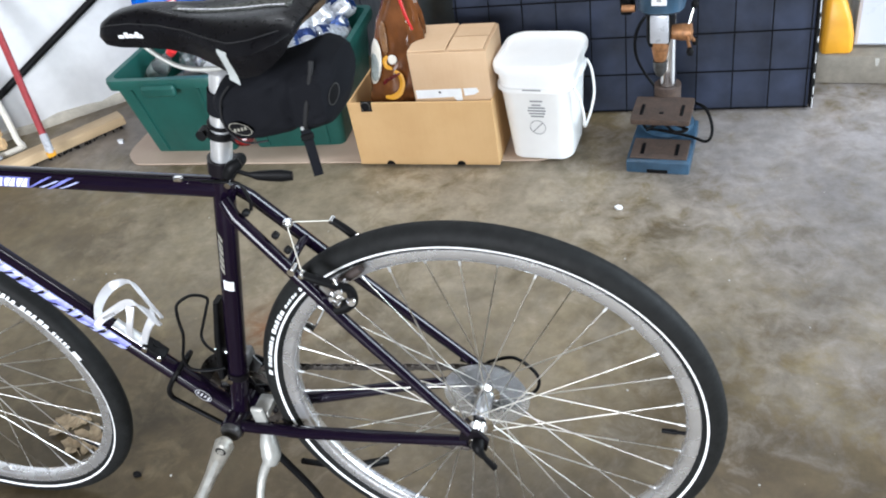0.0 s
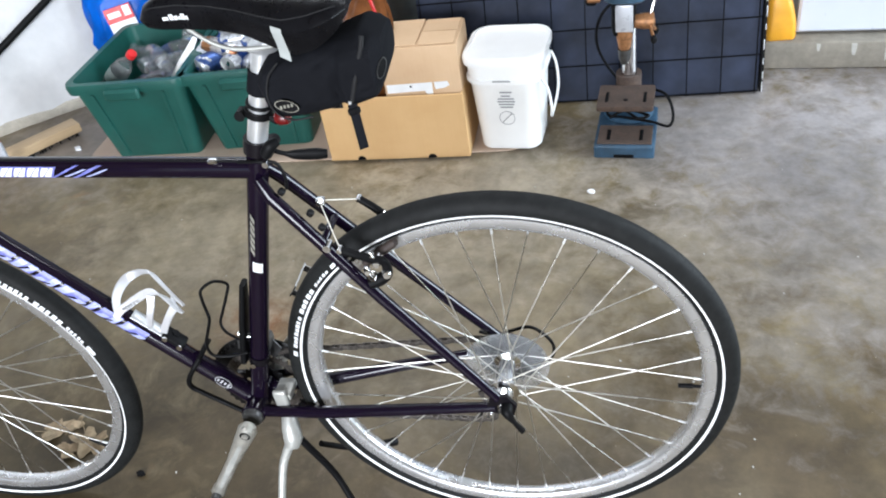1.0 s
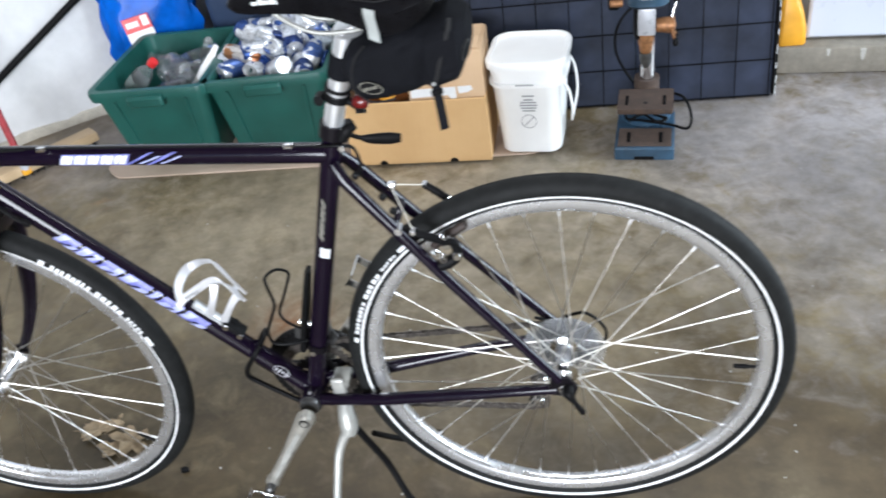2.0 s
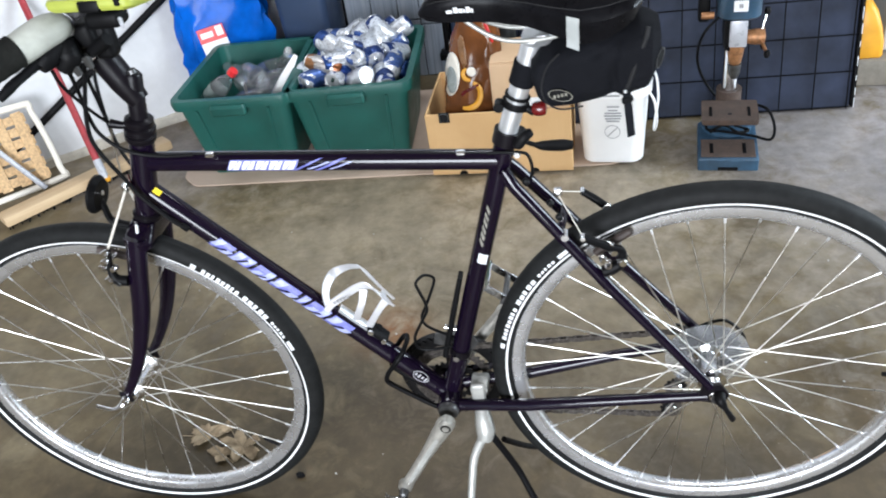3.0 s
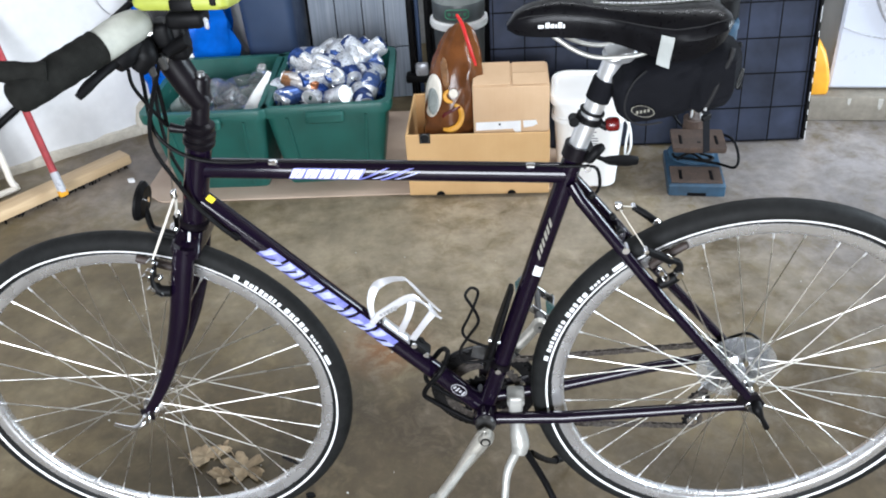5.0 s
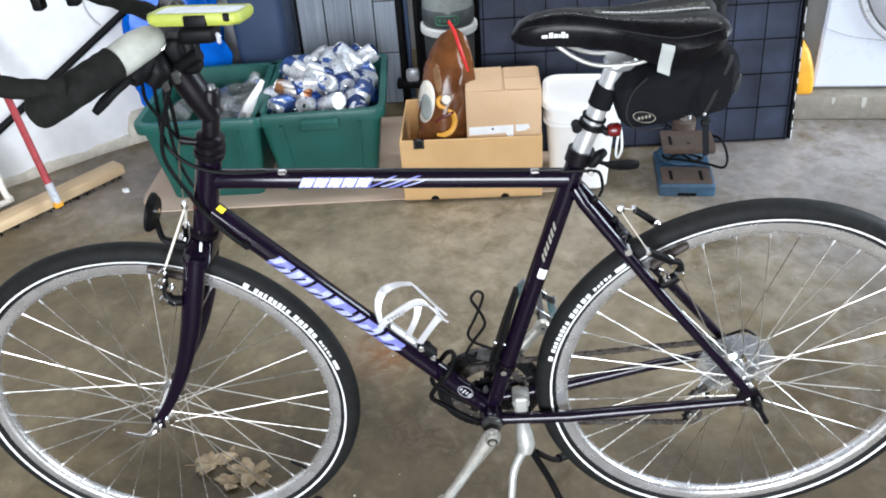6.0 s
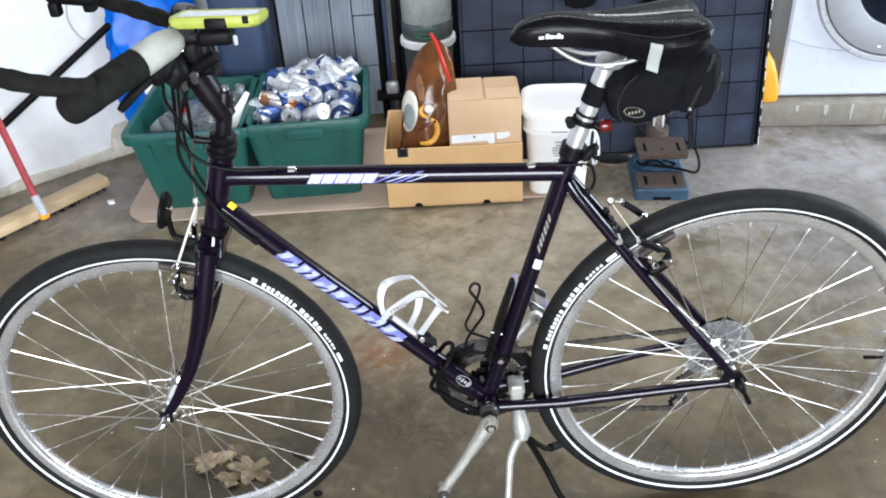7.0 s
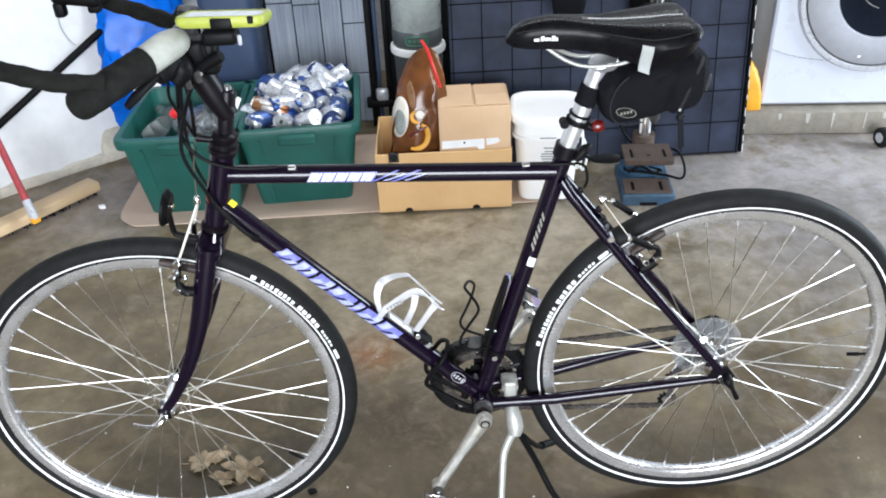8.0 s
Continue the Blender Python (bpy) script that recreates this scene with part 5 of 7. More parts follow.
part("quick_release", tube(curve([(0.003, -0.064, 0.345), (0.004, -0.074, 0.342), (0.012, -0.078, 0.328), (0.024, -0.076, 0.304)], 5), [0.0095, 0.0090, 0.0040, 0.0050], 12), BLACK, bike, "black rear quick release lever")
part("axle_nut", lathe([(0.0, -0.074), (0.007, -0.074), (0.010, -0.070), (0.010, -0.064), (0.0, -0.064)], 18, "y"), STEEL_DARK, bike, m=Matrix.Translation(REAR))
part("axle_nut", lathe([(0.0, 0.080), (0.009, 0.080), (0.011, 0.066), (0.0, 0.064)], 18, "y"), CHROME, bike, m=Matrix.Translation(REAR))

# headset
HM = Matrix.Translation(HT1) @ STEER.to_track_quat("Z", "Y").to_matrix().to_4x4()
part("headset", lathe([(0.0, 0.0), (0.0205, 0.0), (0.0225, 0.003), (0.0225, 0.009), (0.0200, 0.011), (0.0225, 0.014), (0.0225, 0.021), (0.0185, 0.024), (0.0205, 0.027), (0.0205, 0.034), (0.0165, 0.037), (0.0, 0.037)], 28), SATIN, bike, m=HM)
part("headset_lower", lathe([(0.0, -0.010), (0.021, -0.010), (0.0225, -0.007), (0.0225, 0.0), (0.0195, 0.003), (0.0, 0.003)], 28), SATIN, bike, m=Matrix.Translation(HT0) @ STEER.to_track_quat("Z", "Y").to_matrix().to_4x4())
q1 = HT1 + STEER * 0.036
q2 = Vector((-0.7985, 0, 0.9035))
stem = part("stem", tube([q1, q2 - STEER * 0.004, q2], [0.0125, 0.0130, 0.0105], 18), SATIN, bike, "black quill stem")
CL = Vector((-0.850, 0, 0.977))
part("stem_arm", tube(curve([(-0.8035, 0, 0.862), (-0.817, 0, 0.892), (-0.835, 0, 0.934), CL], 6), [0.0150, 0.0195, 0.0205, 0.0190], 18), SATIN, bike)
part("stem_bolt", lathe([(0.0, 0.0), (0.007, 0.0), (0.006, 0.005), (0.0, 0.006)], 14), STEEL_DARK, bike, m=Matrix.Translation(q2))
part("bar_clamp", lathe([(0.0, -0.026), (0.0195, -0.026), (0.021, -0.022), (0.021, 0.022), (0.0195, 0.026), (0.0, 0.026)], 24, "y"), SATIN, bike, m=Matrix.Translation(CL))
part("cable_hanger", tube(curve([HT1 + STEER * 0.026, HT1 + STEER * 0.028 + Vector((-0.022, -0.006, 0.0)), HT1 + STEER * 0.030 + Vector((-0.040, -0.008, 0.003))], 4), [0.006, 0.0055, 0.007], 10), SATIN, bike)

# handlebar: from the clamp out to the side, then forward, padded with foam
for s in (-1, 1):
    inner = [CL, Vector((-0.846, s * 0.030, 0.986)), Vector((-0.840, s * 0.060, 0.996)), Vector((-0.866, s * 0.098, 0.989)), Vector((-0.902, s * 0.150, 0.978)), Vector((-0.930, s * 0.192, 0.970))]
    hb = part("handlebar", tube(curve(inner[:4], 5), 0.0125, 14), SATIN, bike)
    if s < 0:
        wrap = curve([inner[2] + Vector((0.004, s * -0.012, 0.0)), inner[2], (inner[2] + inner[3]) / 2 + Vector((0.003, 0, 0.003)), inner[3], inner[3] + (inner[4] - inner[3]) * 0.35], 8)
        part("grey_sleeve", tube(wrap, [0.0135, 0.0170, 0.0195, 0.0205, 0.0205, 0.0200, 0.0185], 18), GREY_RUBBER, hb, "grey rubber sleeve on the bar")
        tip = inner[5] - inner[4]
        tip.normalize()
        g = curve([inner[3] + (inner[4] - inner[3]) * 0.16, inner[3] + (inner[4] - inner[3]) * 0.5, inner[4], inner[5]], 8) + [inner[5] + tip * q for q in (0.006, 0.011, 0.0145, 0.0165, 0.0175)]
        rr = [0.0208 + 0.0004 * math.sin(1.3 * i) for i in range(len(g) - 5)] + [0.0200, 0.0180, 0.0140, 0.0085, 0.002]
        rr[0], rr[1] = 0.0192, 0.0212
        part("foam_grip", tube(g, rr, 20), FOAM, hb, "thick black foam grip")
        f = curve([(-0.905, -0.176, 0.986), (-0.9387, -0.190, 0.9935), (-0.9748, -0.196, 1.0040), (-1.0217, -0.200, 1.020), (-1.090, -0.200, 1.038), (-1.160, -0.170, 1.050), (-1.190, -0.12, 1.054), (-1.195, -0.09, 1.054)], 8)
        part("foam_sleeve", tube(f, [0.0122 + 0.0006 * math.sin(1.1 * i) + 0.0002 * math.sin(3.7 * i) for i in range(len(f))], 18), FOAM, hb, "black foam padding on the forward bar")
        part("bar_plug_hole", lathe([(0.0, 0.0), (0.0022, 0.0), (0.002, 0.0012), (0.0, 0.0014)], 10), BLACK, hb, m=Matrix.Translation(inner[4] + Vector((0.004, -0.020, 0.004))) @ pose(0, 0, 0, 75, 0, 30))
    else:
        g = curve([inner[3], Vector((-0.886, 0.125, 0.966)), Vector((-0.898, 0.152, 0.958))], 8)
        part("foam_grip", tube(g, [0.0135] * (len(g) - 2) + [0.011, 0.004], 16), FOAM, hb, "black foam grip")
        f = curve([(-0.880, 0.115, 0.966), (-0.930, 0.145, 0.974), (-0.986, 0.155, 0.992), (-1.045, 0.155, 1.012), (-1.110, 0.150, 1.028), (-1.165, 0.130, 1.038), (-1.190, 0.11, 1.052), (-1.195, 0.09, 1.054)], 8)
        part("foam_sleeve", tube(f, [0.0125 + 0.0010 * math.sin(1.3 * i) for i in range(len(f))], 16), FOAM, hb, "black foam padding on the forward bar")
    lev = curve([(-0.858, s * 0.080, 0.966), (-0.872, s * 0.098, 0.958), (-0.886, s * 0.124, 0.950), (-0.898, s * 0.142, 0.940)], 5)
    part("brake_lever", tube(lev, [0.008, 0.0065, 0.006, 0.0068, 0.0045], 12, squash=0.7), BLACK, hb, "dark metal brake lever")
    part("lever_body", tube(curve([(-0.848, s * 0.058, 0.974), (-0.860, s * 0.076, 0.962), (-0.866, s * 0.088, 0.956)], 4), [0.013, 0.015, 0.010], 12), BLACK, hb)
    part("shifter", lathe([(0.0, -0.012), (0.017, -0.012), (0.0185, -0.008), (0.0185, 0.008), (0.015, 0.013), (0.0, 0.013)], 18, "y"), BLACK, hb, m=Matrix.Translation((-0.858, s * 0.045, 0.960)))
fm = part("front_mount", box(0.075, 0.040, 0.034, (-1.020, 0.105, 1.026), 0.010, 3, turn=pose(0, 0, 0, 0, 8, 0)), BLACK, bike, "black plastic mount on the forward bar")
part("mount_clip", box(0.016, 0.020, 0.022, (-1.050, 0.100, 1.004), 0.004), BLACK, fm)
part("mount_clip", box(0.018, 0.020, 0.018, (-0.998, 0.100, 1.006), 0.004), BLACK, fm)
part("bar_ring", tube([(-0.8430, -0.043, 0.9905), (-0.8425, -0.046, 0.991)], 0.0165, 16), CHROME, bike)
part("light_mount", box(0.046, 0.044, 0.040, (-0.885, -0.020, 0.955), 0.010, 3), BLACK, bike)
part("light_mount", box(0.034, 0.036, 0.034, (-0.828, -0.022, 0.972), 0.009, 3), BLACK, bike)
part("light_barrel", tube([(-0.822, -0.036, 0.950), (-0.800, -0.040, 0.962), (-0.788, -0.042, 0.968)], [0.007, 0.009, 0.008], 14), BLACK, bike)
part("bracket", box(0.050, 0.034, 0.022, (-0.786, -0.030, 0.992), 0.008, 3), BLACK, bike)
part("bracket", box(0.028, 0.030, 0.05, (-0.812, -0.012, 0.958), 0.009, 3), BLACK, bike)
part("lever_hood", tube(curve([(-0.846, -0.050, 0.972), (-0.842, -0.056, 0.955), (-0.854, -0.062, 0.940)], 5), [0.014, 0.017, 0.011], 14), BLACK, bike)
part("adjuster", tube([(-0.838, -0.062, 0.950), (-0.836, -0.058, 0.930)], [0.006, 0.0045], 12), STEEL_DARK, bike)
part("adjuster", tube([(-0.826, -0.050, 0.952), (-0.824, -0.046, 0.934)], [0.006, 0.0045], 12), STEEL_DARK, bike)
part("clip_button", box(0.006, 0.004, 0.015, (-0.757, -0.0485, 0.990), 0.002, 1), DOORGREY, bike)
for x, y, z in ((-0.836, -0.046, 0.958), (-0.822, -0.042, 0.945), (-0.846, -0.040, 0.946)):
    part("clamp_screw", lathe([(0.0, -0.004), (0.0045, -0.004), (0.0045, 0.004), (0.0, 0.004)], 10, "y"), CHROME, bike, m=Matrix.Translation((x, y, z)))

# cables
for pts, r in (
    ([(-0.824, -0.050, 0.952), (-0.8516, -0.042, 0.8971), (-0.8696, -0.040, 0.8502), (-0.8725, -0.038, 0.8123), (-0.8542, -0.030, 0.7535), (-0.8424, -0.027, 0.7222), (-0.8116, -0.024, 0.6774), (-0.797, -0.021, 0.661)], 0.0031),
    ([(-0.850, -0.060, 0.950), (-0.862, -0.040, 0.905), (-0.8724, -0.026, 0.8524), (-0.8651, -0.025, 0.8229), (-0.8361, -0.024, 0.7970), (-0.7956, -0.017, 0.7825), (-0.7438, -0.014, 0.7800)], 0.0028),
    ([(-0.842, -0.045, 0.950), (-0.8498, -0.030, 0.9393), (-0.8506, -0.024, 0.8886), (-0.8575, -0.012, 0.838)], 0.0029),
    ([(-0.858, -0.078, 0.946), (-0.866, -0.060, 0.915), (-0.858, -0.036, 0.868), (-0.8575, -0.012, 0.838)], 0.0024),
    ([(-0.856, 0.05, 0.956), (-0.876, 0.03, 0.895), (-0.880, 0.020, 0.80), (-0.862, 0.018, 0.735), (-0.826, 0.014, 0.690)], 0.0028),
    ([(-0.745, -0.012, 0.7795), (-0.50, -0.011, 0.7665), (-0.318, -0.014, 0.7575)], 0.0014),
    ([(-0.318, -0.016, 0.7575), (-0.285, -0.02, 0.7590), (-0.264, -0.018, 0.7540), (-0.258, -0.018, 0.7300), (-0.262, -0.016, 0.714)], 0.0024),
):
    part("cable", tube(curve(pts, 8), r, 8), BLACK, bike)
part("gear_cable", tube(curve([(-0.050, 0.066, 0.372), (-0.020, 0.072, 0.356), (-0.004, 0.080, 0.358), (0.028, 0.086, 0.362), (0.051, 0.088, 0.344), (0.065, 0.088, 0.319), (0.061, 0.086, 0.294), (0.042, 0.084, 0.280), (0.012, 0.084, 0.284)], 8), 0.0028, 8), BLACK, bike, "looped rear gear cable")
for x, z in ((-0.720, 0.7745), (-0.355, 0.7565)):
    part("cable_stop", box(0.014, 0.009, 0.007, (x, -0.012, z + 0.002), 0.002, 1), CHROME, bike)
part("cable_stop", box(0.014, 0.008, 0.010, (-0.796, -0.020, 0.660), 0.002, 1, turn=pose(0, 0, 0, 0, 47, 0)), BLACK, bike)
part("sticker", panel_xz([(-0.8285, 0.7235), (-0.8205, 0.7150), (-0.8130, 0.7220), (-0.8210, 0.7305)], -0.0168, -0.0150), YELLOW_STICK, down_tube, "yellow warning sticker", False)
part("head_badge", lathe([(0.0, 0.0), (0.011, 0.0), (0.011, 0.0015), (0.0, 0.002)], 20), RED_LENS, bike, "red head badge", m=Matrix.Translation((-0.8605, -0.0090, 0.735)) @ pose(0, 0, 0, 90, 0, -65) @ Matrix.Diagonal((0.7, 1.4, 1, 1)))


# prints on the tubes: plain slanted blocks in place of the lettering
def tube_print(parent, a, b, r, spans, h0, h1, material, label, slant=0.25, seed=1):
    """Blocks wrapped on the near side of a tube; spans are (start, end) along it, h0..h1 the angles round it."""
    a, b = Vector(a), Vector(b)
    d = (b - a).normalized()
    u = Vector((0, -1, 0))
    v = d.cross(u)
    if v.z < 0:
        v = -v
    L = (b - a).length
    for s0, s1 in spans:
        bmh = bmesh.new()
        rings = []
        for i in range(6):
            an = radians(h0 + (h1 - h0) * i / 5)
            sh = slant * r * (i / 5 - 0.5) * 2
            rings.append([tuple(a + d * (L * s + sh) + (u * math.cos(an) + v * math.sin(an)) * (r + e)) for s, e in ((s0, 0.0002), (s1, 0.0002), (s1, 0.0009), (s0, 0.0009))])
        loft(rings, bmh)
        part("tube_print", bmh, material, parent, label)


def spans(s0, s1, n, gap, seed):
    rnd = random.Random(seed)
    out, w = [], (s1 - s0) / n
    for i in range(n):
        out.append((s0 + i * w, s0 + (i + 1) * w - gap * rnd.uniform(0.7, 1.3)))
    return out


DTS = ((0.205, 0.255), (0.264, 0.318), (0.328, 0.380), (0.390, 0.462), (0.473, 0.492), (0.502, 0.560), (0.571, 0.638))
for k, (a0, a1) in enumerate(DTS):
    w = a1 - a0
    tube_print(down_tube, DT0, DT1, 0.0160, [(a0, a1)], -44, 44, LILAC, "lilac block print", 0.35)
    tube_print(down_tube, DT0, DT1, 0.0165, [(a0 + 0.06 * w, a0 + 0.42 * w)], (-10, -40, -30)[k % 3], (40, 40, 12)[k % 3], PALE, "pale lilac block print", 0.40)
    tube_print(down_tube, DT0, DT1, 0.0165, [(a0 + 0.62 * w, a0 + 0.95 * w)], (-40, -16, -40)[k % 3], (10, 40, 40)[k % 3], PALE, "pale lilac block print", 0.40)
    if w > 0.03:
        tube_print(down_tube, DT0, DT1, 0.0167, [(a0 + 0.44 * w, a0 + 0.58 * w)], (-30, -30, -44)[k % 3], (6, 24, 2)[k % 3], PURPLE, "dark gap in the print", 0.50)
for k, (a0, a1) in enumerate(spans(0.258, 0.450, 5, 0.005, 4)):
    w = a1 - a0
    tube_print(top_tube, TT0, TT1, 0.0145, [(a0 - 0.003, a1 + 0.003)], -34, 34, LILAC, "lilac edge of the print", 0.3)
    tube_print(top_tube, TT0, TT1, 0.0150, [(a0, a0 + 0.92 * w)], -24, 27, WHITE_PRINT, "white block print", 0.25)
    tube_print(top_tube, TT0, TT1, 0.0154, [(a0 + 0.42 * w, a0 + 0.52 * w)], -24, 27, LILAC, "lilac slit in the print", 0.45)
for k, (a0, a1) in enumerate(spans(0.462, 0.585, 6, 0.009, 6)):
    tube_print(top_tube, TT0, TT1, 0.0145, [(a0, a1)], (-36, -14, -24)[k % 3], (26, 42, 22)[k % 3], PALE if k % 3 == 2 else LILAC, "slanted block print", 1.1)
tube_print(seat_tube, (BBX, 0, BBZ), STOP, 0.0150, [(0.605, 0.640)], -40, 14, WHITE_PRINT, "white print", 0.1)
tube_print(seat_tube, (BBX, 0, BBZ), STOP, 0.0150, spans(0.675, 0.815, 6, 0.010, 7), 2, 26, BADGE, "pale print", 0.35)
part("badge_ring", lathe([(0.0116, -0.0006), (0.0124, -0.0006), (0.0124, 0.0006), (0.0116, 0.0006)], 24, "y", True), RINGPRINT, down_tube, "white ring print", m=Matrix.Translation((-0.4760, -0.0168, 0.3385)) @ pose(0, 0, 0, 0, 46, 0) @ Matrix.Diagonal((1.25, 1, 0.85, 1)))
for k in range(4):
    part("badge_bar", box(0.0030, 0.0012, 0.0085 if k % 2 else 0.0055, (-0.4830 + k * 0.0047, -0.0170, 0.3450 - k * 0.0046), turn=pose(0, 0, 0, 0, 46, 0)), RINGPRINT, down_tube, smooth=False)

# ---- cranks, chainrings, chain
for s, name in ((-1, "crank_arm"), (1, "crank_arm")):
    c0, c1 = Vector((BBX, s * 0.066, BBZ)), Vector((BBX + s * (0.0925 if s < 0 else 0.0980), s * (0.088 if s < 0 else 0.078), BBZ + s * (0.1445 if s < 0 else 0.1190)))
    arm = part(name, tube([c0 - (c1 - c0) * 0.06, c0, c0 + (c1 - c0) * 0.12, c0 + (c1 - c0) * 0.5, c0 + (c1 - c0) * 0.9, c1, c1 + (c1 - c0) * 0.05], [0.011, 0.0165, 0.0150, 0.0104, 0.0104, 0.0128, 0.008], 16, squash=0.66), CRANKALU, bike, "worn silver crank arm")
    part("crank_flute", tube([c0 + (c1 - c0) * 0.20 + Vector((0, s * 0.0088, 0)), c0 + (c1 - c0) * 0.5 + Vector((0, s * 0.0068, 0)), c0 + (c1 - c0) * 0.86 + Vector((0, s * 0.0068, 0))], [0.0035, 0.0052, 0.0035], 10, squash=0.12), STANDGREY, arm, "dull fluted groove")
    part("crank_cap", lathe([(0.0, s * 0.081), (0.010, s * 0.081), (0.0125, s * 0.078), (0.0125, s * 0.062), (0.0, s * 0.062)], 20, "y"), CRANKALU, arm, m=Matrix.Translation((BBX, 0, BBZ)))
    part("bolt_well", lathe([(0.0, s * 0.0814), (0.0090, s * 0.0814), (0.0090, s * 0.0806), (0.0, s * 0.0806)], 18, "y"), BLACK, arm, m=Matrix.Translation((BBX, 0, BBZ)))
    part("crank_bolt", lathe([(0.0, s * 0.0828), (0.0062, s * 0.0828), (0.0066, s * 0.0808), (0.0, s * 0.0808)], 6, "y"), CRANKALU, arm, m=Matrix.Translation((BBX, 0, BBZ)))
    pd = part("pedal", tube([c1, c1 + Vector((0, s * 0.02, 0)), c1 + Vector((0, s * 0.022, 0)), c1 + Vector((0, s * 0.090, 0))], [0.0085, 0.0085, 0.006, 0.005], 12), STEEL_DARK, bike, "silver cage pedal")
    part("axle_eye", lathe([(0.0030, s * -0.0125), (0.0112, s * -0.0125), (0.0125, s * -0.0105), (0.0125, 0.0), (0.0030, 0.0)], 20, "y", True), CRANKALU, arm, m=Matrix.Translation(c1))
    part("axle_end", lathe([(0.0, s * -0.0120), (0.0042, s * -0.0120), (0.0042, 0.0), (0.0, 0.0)], 6, "y"), STEEL_DARK, arm, m=Matrix.Translation(c1))
    for e in ((-0.030, 0.030) if s < 0 else (-0.041, 0.030)):
        part("pedal_plate", loft([[(e + t, s * y, z) for y, z in ((0.026, -0.010), (0.094, -0.010), (0.094, 0.010), (0.080, 0.012), (0.066, 0.008), (0.052, 0.012), (0.038, 0.008), (0.026, 0.012))] for t in (-0.0012, 0.0012)]), CHROME, pd, m=Matrix.Translation(c1) @ pose(0, 0, 0, 0, 18 if s < 0 else 38, 0))
    for y in (0.028, 0.092):
        part("pedal_bar", box(0.062 if s < 0 else 0.071, 0.003, 0.014, (0 if s < 0 else -0.0055, s * y, 0), 0.001, 1), CHROME, pd, m=Matrix.Translation(c1) @ pose(0, 0, 0, 0, 18 if s < 0 else 38, 0))
part("bracket_cup", lathe([(0.0, -0.046), (0.016, -0.046), (0.018, -0.043), (0.018, -0.036), (0.0, -0.036)], 22, "y"), STEEL_DARK, bike, m=Matrix.Translation((BBX, 0, BBZ)))


def toothed(r, n, y0, y1, inner):
    """A toothed ring with an open middle."""
    b = bmesh.new()
    k = n * 4
    rings = []
    for i in range(k):
        a = 2 * math.pi * i / k
        ro = r + (0.0035 if i % 4 in (1, 2) else -0.0015)
        rings.append([b.verts.new((q * math.cos(a), y, q * math.sin(a))) for q, y in ((inner, y0), (ro, y0), (ro, y1), (inner, y1))])
    for i in range(k):
        for j in range(4):
            b.faces.new((rings[i][j], rings[i][(j + 1) % 4], rings[(i + 1) % k][(j + 1) % 4], rings[(i + 1) % k][j]))
    return b


for r, n, y, inner, mt in ((0.0890, 46, 0.042, 0.072, RINGDARK), (0.0670, 36, 0.036, 0.0550, CHAIN), (0.0420, 24, 0.030, 0.0330, RINGDARK)):
    part("chainring", toothed(r, n, y, y + 0.0022, inner), mt, bike, "dark toothed chainring", False, Matrix.Translation((BBX, 0, BBZ)))
for i in range(5):
    a = radians(20 + 72 * i)
    part("spider_arm", tube([(BBX, 0.052, BBZ), (BBX + 0.07 * math.cos(a), 0.041, BBZ + 0.07 * math.sin(a)), (BBX + 0.083 * math.cos(a), 0.041, BBZ + 0.083 * math.sin(a))], [0.012, 0.007, 0.006], 10, squash=0.5), SATIN, bike)
    part("ring_bolt", lathe([(0.0, 0.032), (0.0045, 0.032), (0.0045, 0.048), (0.0, 0.048)], 10, "y"), CHROME, bike, m=Matrix.Translation((BBX + 0.070 * math.cos(a), 0, BBZ + 0.070 * math.sin(a))))
part("chain_guard", lathe([(0.0710, 0.0475), (0.0725, 0.0460), (0.0950, 0.0460), (0.0970, 0.0475), (0.0970, 0.0500), (0.0955, 0.0512), (0.0720, 0.0512), (0.0710, 0.0500)], 96, "y", True), RINGDARK, bike, "smooth black chain guard ring", m=Matrix.Translation((BBX, 0, BBZ)))
for i, r in enumerate((0.048, 0.043, 0.038, 0.033, 0.028, 0.024)):
    part("sprocket", toothed(r, int(r * 600), 0.039 + i * 0.0042, 0.0408 + i * 0.0042, 0.012), STEEL_DARK, bike, smooth=False, m=Matrix.Translation(REAR))
# derailleurs
part("rear_derailleur", tube(curve([(0.010, 0.072, 0.330), (0.002, 0.086, 0.300), (-0.018, 0.080, 0.262), (-0.042, 0.068, 0.240)], 5), [0.011, 0.014, 0.013, 0.009], 12), CHROME, bike, "chromed rear derailleur")
part("derailleur_cage", tube(curve([(-0.044, 0.054, 0.256), (-0.048, 0.054, 0.232), (-0.052, 0.054, 0.205), (-0.055, 0.054, 0.180)], 5), [0.006, 0.005, 0.005, 0.007], 10, squash=0.4), STEEL_DARK, bike)
for x, z in ((-0.047, 0.237), (-0.055, 0.185)):
    jw = part("jockey_wheel", toothed(0.0150, 11, 0.056, 0.060, 0.005), BLACK, bike, smooth=False, m=Matrix.Translation((x, 0, z)))
    part("jockey_cap", lathe([(0.0, 0.0515), (0.009, 0.0518), (0.0105, 0.0550), (0.0, 0.0560)], 18, "y"), CHROME, jw)
part("front_derailleur", loft([[(x, y, z) for x, z in ((-0.455, 0.372), (-0.392, 0.352), (-0.378, 0.372), (-0.388, 0.392), (-0.450, 0.394))] for y in (0.028, 0.0305)]), STEEL_DARK, bike, "dark steel front derailleur")
part("front_derailleur_arm", box(0.030, 0.040, 0.022, (-0.404, 0.022, 0.393), 0.005), STEEL_DARK, bike)
